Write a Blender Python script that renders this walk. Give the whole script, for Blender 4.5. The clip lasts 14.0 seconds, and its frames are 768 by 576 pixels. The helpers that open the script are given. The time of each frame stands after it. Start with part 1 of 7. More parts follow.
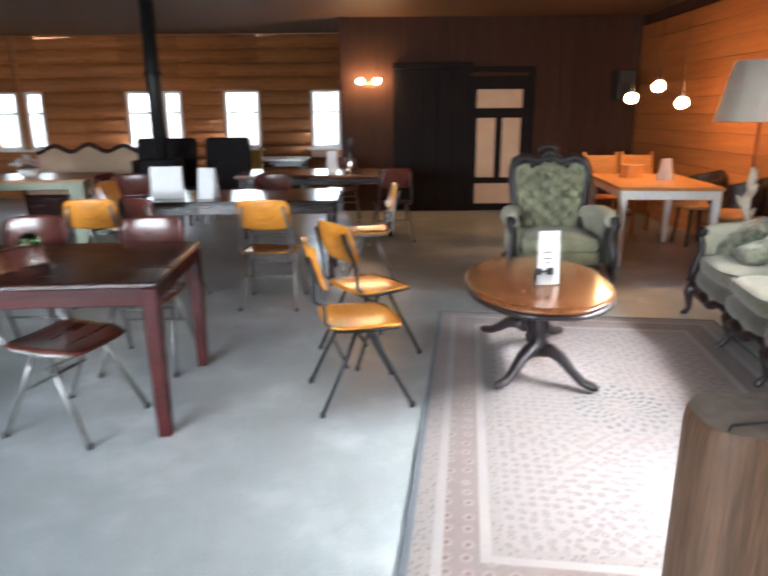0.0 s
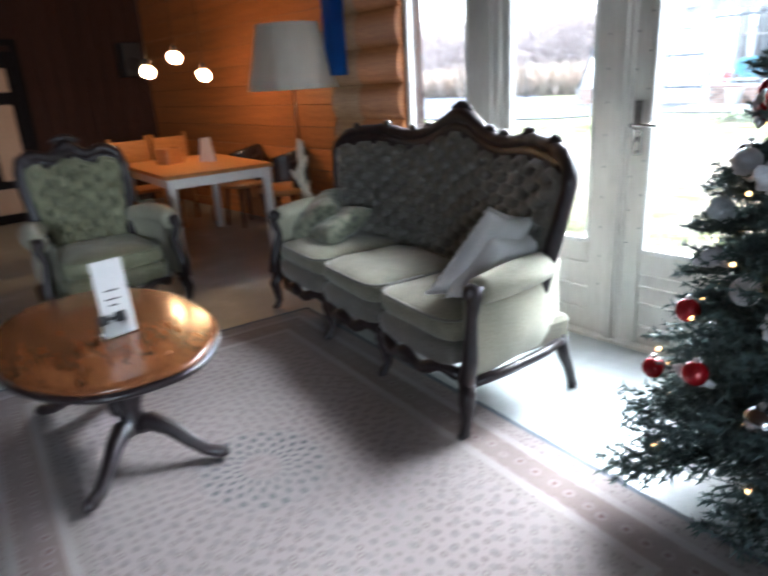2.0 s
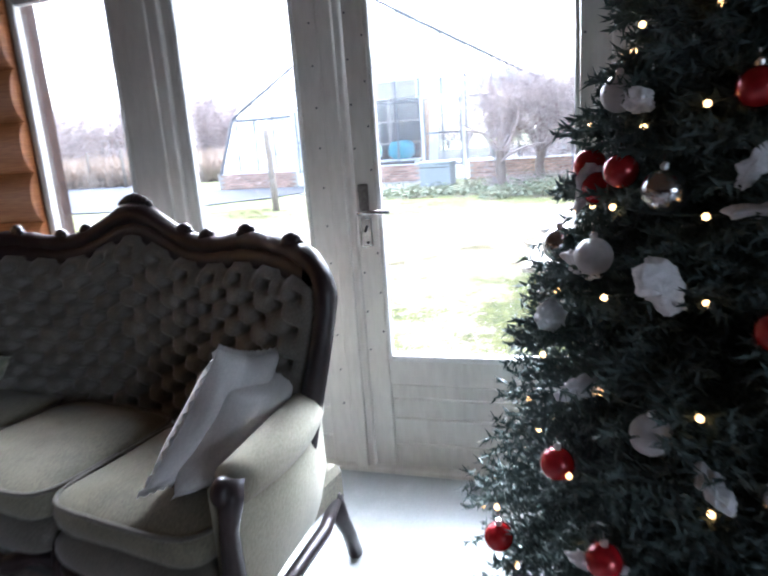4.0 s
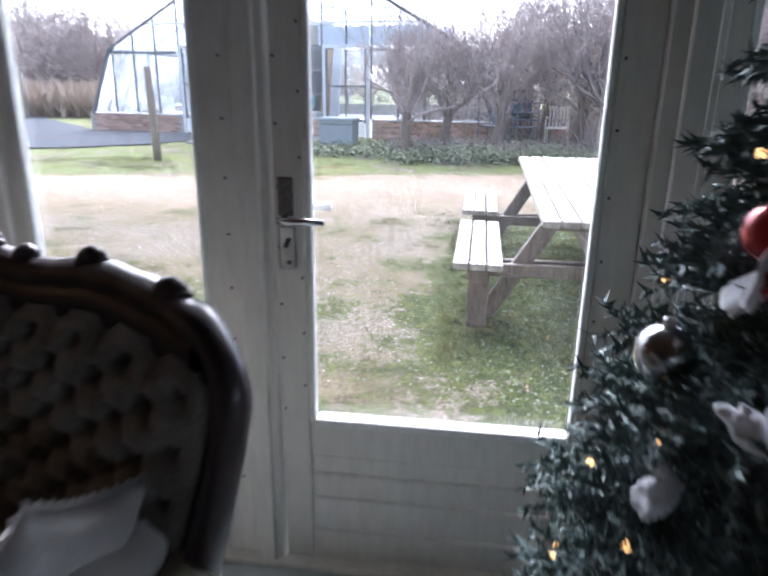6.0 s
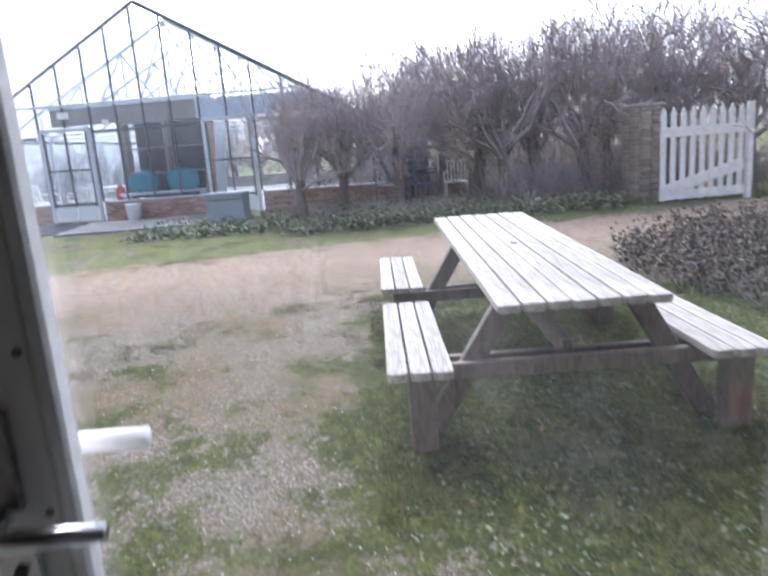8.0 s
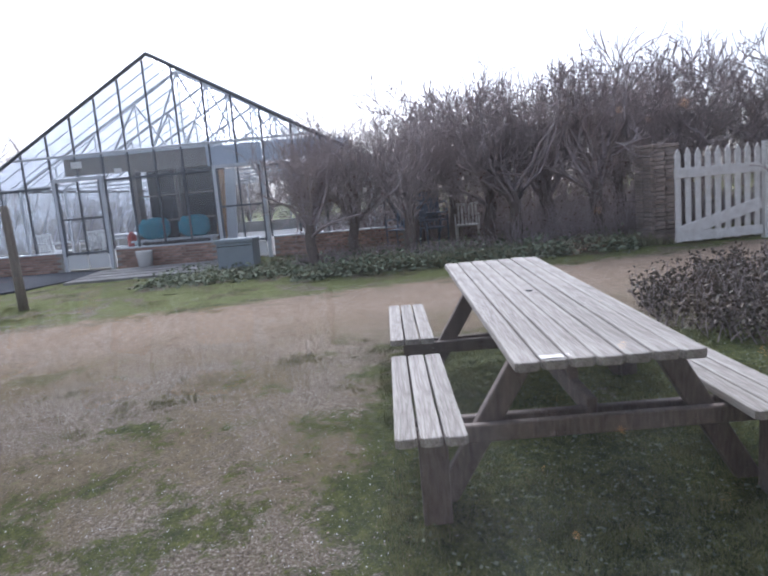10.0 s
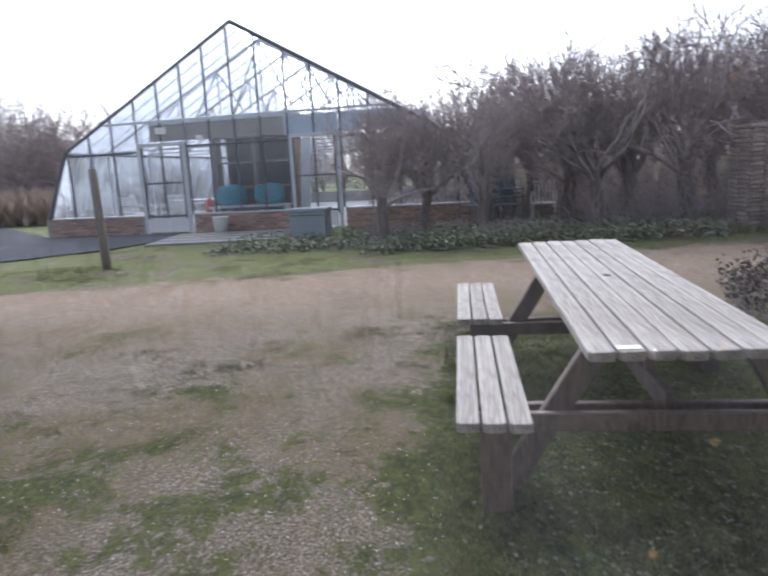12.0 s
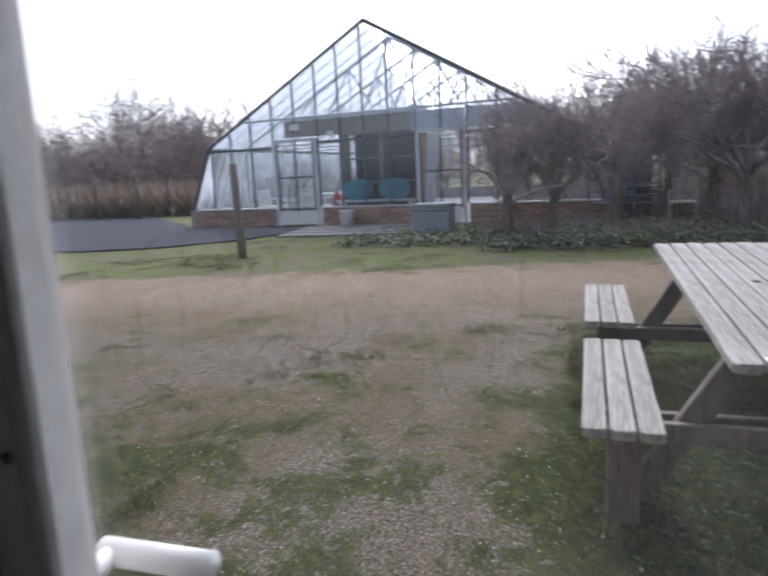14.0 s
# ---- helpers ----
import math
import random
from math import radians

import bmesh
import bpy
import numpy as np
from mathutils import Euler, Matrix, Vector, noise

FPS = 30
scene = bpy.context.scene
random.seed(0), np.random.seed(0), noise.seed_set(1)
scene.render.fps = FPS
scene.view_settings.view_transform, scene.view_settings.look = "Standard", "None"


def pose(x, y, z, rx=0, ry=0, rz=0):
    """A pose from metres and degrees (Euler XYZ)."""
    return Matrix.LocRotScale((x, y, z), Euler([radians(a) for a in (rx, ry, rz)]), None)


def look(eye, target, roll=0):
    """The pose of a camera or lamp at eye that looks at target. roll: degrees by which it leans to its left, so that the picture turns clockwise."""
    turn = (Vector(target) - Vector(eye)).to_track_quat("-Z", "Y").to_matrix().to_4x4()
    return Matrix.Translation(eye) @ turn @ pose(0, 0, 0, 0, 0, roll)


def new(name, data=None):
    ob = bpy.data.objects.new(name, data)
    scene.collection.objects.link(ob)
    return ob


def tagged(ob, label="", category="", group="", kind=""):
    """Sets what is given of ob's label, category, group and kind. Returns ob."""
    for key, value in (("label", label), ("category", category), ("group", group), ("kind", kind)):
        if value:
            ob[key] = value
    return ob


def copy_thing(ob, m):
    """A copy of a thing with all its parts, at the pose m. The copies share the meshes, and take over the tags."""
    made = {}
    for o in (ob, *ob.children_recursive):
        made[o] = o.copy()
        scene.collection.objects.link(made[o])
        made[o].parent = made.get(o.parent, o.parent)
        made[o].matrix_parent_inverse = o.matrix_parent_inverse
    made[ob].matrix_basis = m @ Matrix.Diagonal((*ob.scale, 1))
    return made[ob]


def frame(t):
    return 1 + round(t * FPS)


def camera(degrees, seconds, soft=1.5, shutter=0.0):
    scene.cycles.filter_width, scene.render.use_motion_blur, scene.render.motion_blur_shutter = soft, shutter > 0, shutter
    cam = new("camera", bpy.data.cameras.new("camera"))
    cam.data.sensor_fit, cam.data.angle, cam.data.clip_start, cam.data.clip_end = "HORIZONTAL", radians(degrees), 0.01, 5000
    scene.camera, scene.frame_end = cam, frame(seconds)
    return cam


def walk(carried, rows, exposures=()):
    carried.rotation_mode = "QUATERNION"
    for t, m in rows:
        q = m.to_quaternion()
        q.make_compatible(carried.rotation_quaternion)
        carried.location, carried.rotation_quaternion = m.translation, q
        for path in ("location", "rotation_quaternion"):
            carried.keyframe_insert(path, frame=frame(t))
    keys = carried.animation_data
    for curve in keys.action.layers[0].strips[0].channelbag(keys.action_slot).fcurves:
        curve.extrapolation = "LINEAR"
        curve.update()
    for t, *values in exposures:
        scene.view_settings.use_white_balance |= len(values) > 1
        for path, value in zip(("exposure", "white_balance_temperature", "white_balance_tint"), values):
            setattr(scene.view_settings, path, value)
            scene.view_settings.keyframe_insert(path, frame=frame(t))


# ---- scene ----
# the camera and its walk: seconds, eye, (yaw, pitch, roll)
cam = camera(62.8, 14.0, soft=2.0, shutter=0.9)
PATH = [
    (0.0, (0.000, 0.000, 1.450), (0.01, -15.60, -0.42)),
    (0.5, (0.041, 0.213, 1.439), (-7.55, -15.30, 0.21)),
    (1.0, (0.062, 0.490, 1.417), (-20.83, -16.50, 0.10)),
    (1.5, (0.054, 0.738, 1.410), (-32.51, -17.29, -1.99)),
    (2.0, (0.208, 0.960, 1.415), (-40.46, -18.57, -3.59)),
    (2.5, (0.329, 1.115, 1.402), (-49.37, -18.60, -0.42)),
    (3.0, (0.480, 1.320, 1.398), (-60.30, -15.80, -2.05)),
    (5.5, (1.243, 1.936, 1.439), (-79.99, -15.55, -1.20)),
    (6.0, (1.498, 1.988, 1.468), (-82.76, -17.70, 0.80)),
    (6.5, (1.820, 2.009, 1.444), (-85.94, -17.37, 0.80)),
    (7.0, (2.116, 2.096, 1.466), (-94.23, -12.60, -0.95)),
    (7.5, (2.337, 2.133, 1.441), (-94.40, -14.01, -3.56)),
    (8.0, (2.559, 2.093, 1.450), (-91.35, -12.44, -4.20)),
    (8.5, (2.630, 2.104, 1.473), (-93.46, -8.06, -4.96)),
    (11.0, (2.868, 2.025, 1.448), (-88.02, -10.00, -4.49)),
    (11.5, (2.880, 2.032, 1.445), (-87.20, -11.14, -3.86)),
    (12.0, (2.872, 2.050, 1.454), (-83.97, -10.41, -3.10)),
    (12.5, (2.855, 2.059, 1.459), (-81.35, -10.08, -3.26)),
    (13.0, (2.862, 2.064, 1.450), (-79.41, -9.82, -3.20)),
    (13.5, (2.860, 2.060, 1.454), (-76.91, -10.48, -4.01)),
    (14.0, (2.840, 2.078, 1.457), (-72.99, -10.26, -2.76)),
]
walk(
    cam,
    [(t, pose(*eye, 90 + pitch, 0, yaw) @ pose(0, 0, 0, 0, 0, roll)) for t, eye, (yaw, pitch, roll) in PATH],
    exposures=[(0.0, 5.05, 6050, 7), (0.9, 4.95, 5850, 6), (1.6, 4.2, 5600, 6), (2.3, 3.9, 5600, 6), (3.0, 3.9, 5550, 8), (5.5, 2.65, 5550, 15), (6.5, 2.2, 5600, 14), (7.5, 1.85, 5600, 15), (8.5, 1.4, 5650, 16), (11.0, 0.7, 5750, 16), (11.6, 0.8, 5800, 16), (12.4, 0.9, 5850, 15), (14.0, 0.65, 5850, 15)],
)

# world: an overcast winter sky
world = bpy.data.worlds.new("overcast_sky")
scene.world = world
world.use_nodes = True
wn, wl = world.node_tree.nodes, world.node_tree.links
wn.clear()
sky = wn.new("ShaderNodeTexSky")
sky.sky_type = "NISHITA"
sky.sun_disc = False
sky.sun_elevation, sky.sun_rotation = radians(45), radians(80)
sky.air_density, sky.dust_density, sky.ozone_density = 1.0, 3.0, 1.5
pale = wn.new("ShaderNodeHueSaturation")
pale.inputs["Saturation"].default_value = 0.40
shine = wn.new("ShaderNodeBackground")
shine.inputs["Strength"].default_value = 0.140
wout = wn.new("ShaderNodeOutputWorld")
wl.new(sky.outputs[0], pale.inputs["Color"])
wl.new(pale.outputs[0], shine.inputs["Color"])
wl.new(shine.outputs[0], wout.inputs["Surface"])
sun_data = bpy.data.lights.new("sun", "SUN")
sun_data.energy, sun_data.angle, sun_data.color = 1.5, radians(40), (1.0, 0.98, 0.95)
sun = new("sun", sun_data)
sun.matrix_world = look((0, 0, 20), (-8.5, -1.5, 11.4))
# fill lamp added in the assumed, unseen window behind the walk, for the near floor
fill_data = bpy.data.lights.new("window_light", "AREA")
fill_data.shape, fill_data.size, fill_data.size_y = "RECTANGLE", 4.2, 1.4
fill_data.spread = radians(90)
fill_data.energy, fill_data.color = 7.5, (0.90, 0.96, 1.0)
window_light = new("window_light", fill_data)
window_light.matrix_world = look((-3.9, -3.39, 1.62), (-3.3, -0.4, 0.2))


# ---- materials ----
def nodes_of(name):
    m = bpy.data.materials.new(name)
    m.use_nodes = True
    nt = m.node_tree
    return m, nt, nt.nodes["Principled BSDF"]


def node(nt, kind, **settings):
    n = nt.nodes.new(kind)
    for key, value in settings.items():
        if key in n.inputs:
            n.inputs[key].default_value = value
    return n


def mixed(nt, fac, a, b, mode="MIX"):
    """A colour mix; a, b and fac are sockets or values."""
    n = nt.nodes.new("ShaderNodeMix")
    n.data_type, n.blend_type = "RGBA", mode
    for slot, v in ((0, fac), (6, a), (7, b)):
        if isinstance(v, bpy.types.NodeSocket):
            nt.links.new(v, n.inputs[slot])
        else:
            n.inputs[slot].default_value = (*v, 1) if isinstance(v, tuple) and len(v) == 3 else v
    return n.outputs[2]


def calc(nt, op, a, b=0.0, c=0.0):
    n = nt.nodes.new("ShaderNodeMath")
    n.operation = op
    for slot, v in enumerate((a, b, c)):
        if isinstance(v, bpy.types.NodeSocket):
            nt.links.new(v, n.inputs[slot])
        else:
            n.inputs[slot].default_value = v
    return n.outputs[0]


def ramp(nt, fac, stops):
    n = nt.nodes.new("ShaderNodeValToRGB")
    while len(n.color_ramp.elements) < len(stops):
        n.color_ramp.elements.new(0.5)
    for e, (p, c) in zip(n.color_ramp.elements, stops):
        e.position, e.color = p, (*c, 1) if isinstance(c, tuple) else (c, c, c, 1)
    nt.links.new(fac, n.inputs[0])
    return n.outputs[0]


def coords(nt, stretch=(1, 1, 1), world_space=False):
    m = nt.nodes.new("ShaderNodeMapping")
    m.inputs["Scale"].default_value = stretch
    if world_space:
        nt.links.new(nt.nodes.new("ShaderNodeNewGeometry").outputs["Position"], m.inputs[0])
    else:
        nt.links.new(nt.nodes.new("ShaderNodeTexCoord").outputs["Object"], m.inputs[0])
    return m.outputs[0]


def noisy(nt, vec, scale, detail=4.0, rough=0.55, distort=0.0):
    n = node(nt, "ShaderNodeTexNoise", Scale=scale, Detail=detail, Roughness=rough, Distortion=distort)
    nt.links.new(vec, n.inputs["Vector"])
    return n.outputs["Fac"]


def bumped(nt, bsdf, height, strength, distance=0.01):
    b = node(nt, "ShaderNodeBump", Strength=strength, Distance=distance)
    nt.links.new(height, b.inputs["Height"])
    nt.links.new(b.outputs[0], bsdf.inputs["Normal"])


def surface(name, light, dark, rough=0.5, metal=0.0, grain=60.0, stains=3.0, stretch=(1, 1, 1), bump=0.15, sheen=0.0, coat=0.0, per_piece=0.0, world_space=False):
    """A painted, wooden, metal or woven surface: fine grain and broad stains between two colours, with relief."""
    m, nt, bsdf = nodes_of(name)
    vec = coords(nt, stretch, world_space)
    fine, broad = noisy(nt, vec, grain, 5), noisy(nt, vec, stains, 3, 0.6)
    both = calc(nt, "ADD", calc(nt, "MULTIPLY", fine, 0.55), calc(nt, "MULTIPLY", broad, 0.45))
    col = ramp(nt, both, [(0.34, dark), (0.62, light)])
    if per_piece:
        info = nt.nodes.new("ShaderNodeObjectInfo")
        k = calc(nt, "MULTIPLY_ADD", info.outputs["Random"], per_piece, 1 - per_piece / 2)
        hs = node(nt, "ShaderNodeHueSaturation")
        nt.links.new(k, hs.inputs["Value"])
        nt.links.new(col, hs.inputs["Color"])
        col = hs.outputs[0]
    nt.links.new(col, bsdf.inputs["Base Color"])
    nt.links.new(calc(nt, "MULTIPLY_ADD", broad, 0.3, rough - 0.15), bsdf.inputs["Roughness"])
    bsdf.inputs["Metallic"].default_value = metal
    bsdf.inputs["Sheen Weight"].default_value = sheen
    bsdf.inputs["Coat Weight"].default_value = coat
    bsdf.inputs["Coat Roughness"].default_value = 0.15
    if bump:
        bumped(nt, bsdf, fine, bump, 0.003)
    return m


def glowing(name, colour, strength):
    m, nt, bsdf = nodes_of(name)
    bsdf.inputs["Base Color"].default_value = (*colour, 1)
    bsdf.inputs["Emission Color"].default_value = (*colour, 1)
    bsdf.inputs["Emission Strength"].default_value = strength
    return m


def glassy(name, tint=(1, 1, 1), rough=0.0, ior=1.45):
    m, nt, bsdf = nodes_of(name)
    bsdf.inputs["Base Color"].default_value = (*tint, 1)
    bsdf.inputs["Transmission Weight"].default_value = 1.0
    bsdf.inputs["Roughness"].default_value = rough
    bsdf.inputs["IOR"].default_value = ior
    return m


cream_paint = surface("cream_paint", (0.74, 0.715, 0.675), (0.61, 0.585, 0.545), 0.45, grain=35, stains=2, stretch=(1, 1, 0.25), bump=0.1)
white_paint = surface("white_paint", (0.80, 0.80, 0.78), (0.64, 0.64, 0.62), 0.4, grain=40, stains=4, bump=0.08)
worn_white = surface("worn_white_paint", (0.80, 0.80, 0.77), (0.56, 0.54, 0.50), 0.6, grain=25, stains=8, bump=0.2)
plaster = surface("plaster", (0.55, 0.50, 0.44), (0.45, 0.40, 0.35), 0.8, grain=80, stains=1.2, bump=0.2)
ceiling_boards = surface("dark_ceiling_boards", (0.16, 0.085, 0.05), (0.07, 0.04, 0.025), 0.6, grain=30, stains=2, stretch=(8, 0.4, 1), bump=0.3)
amber_wood = surface("amber_lacquered_wood", (0.47, 0.185, 0.062), (0.27, 0.092, 0.029), 0.4, grain=22, stains=2.5, stretch=(0.5, 0.5, 8), bump=0.2, per_piece=0.35)
pale_log = surface("pale_log_wood", (0.50, 0.30, 0.15), (0.30, 0.16, 0.08), 0.5, grain=20, stains=3, stretch=(0.6, 0.6, 6), bump=0.25, per_piece=0.2)
dark_boards = surface("dark_stained_boards", (0.014, 0.011, 0.012), (0.006, 0.005, 0.006), 0.85, grain=25, stains=2, stretch=(6, 6, 0.5), bump=0.25)
brown_boards = surface("brown_boards", (0.062, 0.028, 0.019), (0.026, 0.013, 0.010), 0.8, grain=25, stains=2, stretch=(6, 6, 0.5), bump=0.25, per_piece=0.3)
beige_panel = surface("beige_panel", (0.60, 0.42, 0.29), (0.46, 0.31, 0.21), 0.6, grain=60, stains=3, bump=0.1)
carved_wood = surface("dark_carved_wood", (0.026, 0.015, 0.016), (0.009, 0.006, 0.007), 0.42, grain=30, stains=6, bump=0.2, coat=0.3)
mahogany = surface("red_mahogany", (0.060, 0.006, 0.006), (0.024, 0.003, 0.003), 0.4, grain=24, stains=3, stretch=(0.5, 6, 6), bump=0.1)
table_brown = surface("polished_brown_wood", (0.24, 0.085, 0.03), (0.10, 0.035, 0.015), 0.2, grain=18, stains=2.5, stretch=(5, 0.5, 5), bump=0.06, coat=0.5)
dark_table = surface("dark_brown_tabletop", (0.05, 0.020, 0.016), (0.020, 0.010, 0.009), 0.22, grain=20, stains=3, stretch=(0.5, 5, 5), bump=0.08, coat=0.4)
plywood = surface("orange_plywood", (0.74, 0.30, 0.035), (0.56, 0.20, 0.022), 0.22, grain=16, stains=3, stretch=(6, 0.6, 0.6), bump=0.05, coat=0.5)
red_plywood = surface("red_brown_plywood", (0.11, 0.026, 0.018), (0.055, 0.014, 0.011), 0.3, grain=16, stains=3, stretch=(6, 0.6, 0.6), bump=0.05, coat=0.4)
honey_wood = surface("honey_wood", (0.58, 0.27, 0.09), (0.40, 0.16, 0.05), 0.35, grain=20, stains=3, stretch=(5, 0.5, 5), bump=0.1, per_piece=0.2)
black_steel = surface("black_steel_tube", (0.022, 0.022, 0.024), (0.010, 0.010, 0.011), 0.45, 0.2, grain=80, stains=10, bump=0.05)
grey_steel = surface("grey_steel_tube", (0.30, 0.29, 0.28), (0.17, 0.16, 0.15), 0.35, 0.85, grain=80, stains=10, bump=0.05)
chrome = surface("brushed_chrome", (0.62, 0.62, 0.62), (0.45, 0.45, 0.46), 0.25, 1.0, grain=120, stains=12, bump=0.03)
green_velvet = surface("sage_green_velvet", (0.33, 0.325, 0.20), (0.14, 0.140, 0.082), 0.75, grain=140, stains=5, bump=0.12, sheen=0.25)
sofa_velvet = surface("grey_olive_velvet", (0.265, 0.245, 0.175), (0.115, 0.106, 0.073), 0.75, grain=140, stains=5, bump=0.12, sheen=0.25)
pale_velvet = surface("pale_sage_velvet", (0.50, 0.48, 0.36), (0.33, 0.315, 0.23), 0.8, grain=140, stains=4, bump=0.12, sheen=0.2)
# darker colour holds the shade on the sofa's back and seat fronts
shaded_velvet = surface("shaded_grey_green_velvet", (0.165, 0.150, 0.122), (0.075, 0.068, 0.055), 0.6, grain=140, stains=5, bump=0.12, sheen=0.3)
white_cloth = surface("white_cotton", (0.78, 0.77, 0.76), (0.62, 0.61, 0.61), 0.85, grain=160, stains=6, bump=0.2, sheen=0.2)
olive_cloth = surface("olive_cushion_cloth", (0.30, 0.30, 0.21), (0.06, 0.065, 0.045), 0.8, grain=30, stains=14, bump=0.2, sheen=0.3)
shade_cloth = surface("lamp_shade_linen", (0.86, 0.83, 0.75), (0.78, 0.74, 0.65), 0.85, grain=200, stains=4, stretch=(6, 6, 0.4), bump=0.15)
bleached_wood = surface("bleached_driftwood", (0.66, 0.60, 0.50), (0.40, 0.34, 0.27), 0.7, grain=30, stains=8, stretch=(3, 3, 0.6), bump=0.5)
blue_cloth = surface("blue_cloth", (0.02, 0.16, 0.62), (0.012, 0.09, 0.42), 0.8, grain=160, stains=4, bump=0.15)
log_bark = surface("sawn_log_side", (0.18, 0.090, 0.048), (0.065, 0.034, 0.020), 0.6, grain=18, stains=4, stretch=(6, 6, 0.5), bump=0.4)
log_top = surface("worn_log_top", (0.30, 0.255, 0.21), (0.13, 0.10, 0.08), 0.7, grain=22, stains=7, bump=0.3)
paper = surface("paper", (0.82, 0.81, 0.80), (0.76, 0.75, 0.74), 0.7, grain=90, stains=6, bump=0.03)
ink = surface("dark_ink", (0.03, 0.03, 0.035), (0.02, 0.02, 0.02), 0.6, bump=0.0)
pane_glass = glassy("window_glass")


def dusty_glass():
    """Old window glass with a thin film of dust, thicker in smeared patches."""
    m, nt, bsdf = nodes_of("dusty_window_glass")
    bsdf.inputs["Base Color"].default_value = (1, 1, 1, 1)
    bsdf.inputs["Transmission Weight"].default_value = 1.0
    bsdf.inputs["Roughness"].default_value = 0.0
    bsdf.inputs["IOR"].default_value = 1.45
    film = nt.nodes.new("ShaderNodeBsdfTranslucent")
    film.inputs["Color"].default_value = (0.85, 0.87, 0.92, 1)
    vec = coords(nt, (1, 1, 0.6), True)
    smear = calc(nt, "ADD", calc(nt, "MULTIPLY", noisy(nt, vec, 3.0, 4, 0.6, 0.8), 0.6), calc(nt, "MULTIPLY", noisy(nt, vec, 22.0, 3), 0.4))
    mix = nt.nodes.new("ShaderNodeMixShader")
    nt.links.new(ramp(nt, smear, [(0.38, 0.0015), (0.56, 0.0045), (0.70, 0.011)]), mix.inputs[0])
    nt.links.new(bsdf.outputs[0], mix.inputs[1])
    nt.links.new(film.outputs[0], mix.inputs[2])
    nt.links.new(mix.outputs[0], nt.nodes["Material Output"].inputs["Surface"])
    return m


door_glass = dusty_glass()
clear_glass = glassy("drinking_glass", (0.9, 0.95, 0.95))
green_glass = glassy("green_glass", (0.35, 0.8, 0.35), 0.05)
lamp_glow = glowing("warm_bulb", (1.0, 0.56, 0.24), 7.0)
fairy_glow = glowing("fairy_light", (1.0, 0.52, 0.18), 0.5)
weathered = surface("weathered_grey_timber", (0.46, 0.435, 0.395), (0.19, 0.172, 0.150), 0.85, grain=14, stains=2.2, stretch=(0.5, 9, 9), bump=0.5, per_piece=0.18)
# brown timber, its tone darkened for the shade beneath the picnic table
dark_timber = surface("dark_brown_timber", (0.22, 0.18, 0.15), (0.10, 0.078, 0.064), 0.75, grain=14, stains=3, stretch=(5, 5, 1), bump=0.5, per_piece=0.2)
post_wood = surface("grey_post_wood", (0.26, 0.225, 0.185), (0.13, 0.11, 0.09), 0.8, grain=16, stains=4, stretch=(6, 6, 0.6), bump=0.5)
twig_bark = surface("bare_twig_bark", (0.47, 0.40, 0.385), (0.20, 0.165, 0.16), 0.85, grain=30, stains=2, bump=0.2, per_piece=0.3)
dark_iron = surface("dark_glazing_bar", (0.15, 0.16, 0.175), (0.075, 0.08, 0.09), 0.5, 0.2, grain=50, stains=4, bump=0.1)
# milky blue, lightened so the colour carries the sky's reflection
milky_panel = surface("milky_blue_panel", (0.74, 0.78, 0.86), (0.55, 0.59, 0.68), 0.25, grain=12, stains=2.5, bump=0.05)
white_iron = surface("white_truss_paint", (0.66, 0.68, 0.70), (0.45, 0.47, 0.49), 0.5, grain=40, stains=3, bump=0.1)
old_brick = surface("old_red_brick", (0.46, 0.30, 0.235), (0.24, 0.135, 0.10), 0.85, grain=18, stains=5, bump=0.5, per_piece=0.7)
grey_brick = surface("grey_weathered_brick", (0.38, 0.315, 0.27), (0.20, 0.16, 0.14), 0.85, grain=30, stains=6, bump=0.5, per_piece=0.5)
mortar = surface("pale_mortar", (0.42, 0.40, 0.36), (0.28, 0.26, 0.235), 0.9, grain=60, stains=6, bump=0.4)
grey_plastic = surface("slate_grey_plastic", (0.29, 0.335, 0.36), (0.23, 0.265, 0.285), 0.5, grain=60, stains=3, bump=0.08)
teal_cloth = surface("teal_cushion_cloth", (0.02, 0.30, 0.38), (0.012, 0.18, 0.25), 0.7, grain=60, stains=6, bump=0.2)
red_plastic = surface("red_plastic", (0.55, 0.06, 0.035), (0.38, 0.04, 0.025), 0.4, bump=0.03)
blue_grey_metal = surface("blue_grey_chair_metal", (0.17, 0.215, 0.29), (0.085, 0.11, 0.15), 0.4, 0.0, bump=0.05)

for dull in (dark_boards, brown_boards, mahogany, red_plywood, weathered):
    dull.node_tree.nodes["Principled BSDF"].inputs["Specular IOR Level"].default_value = 0.2


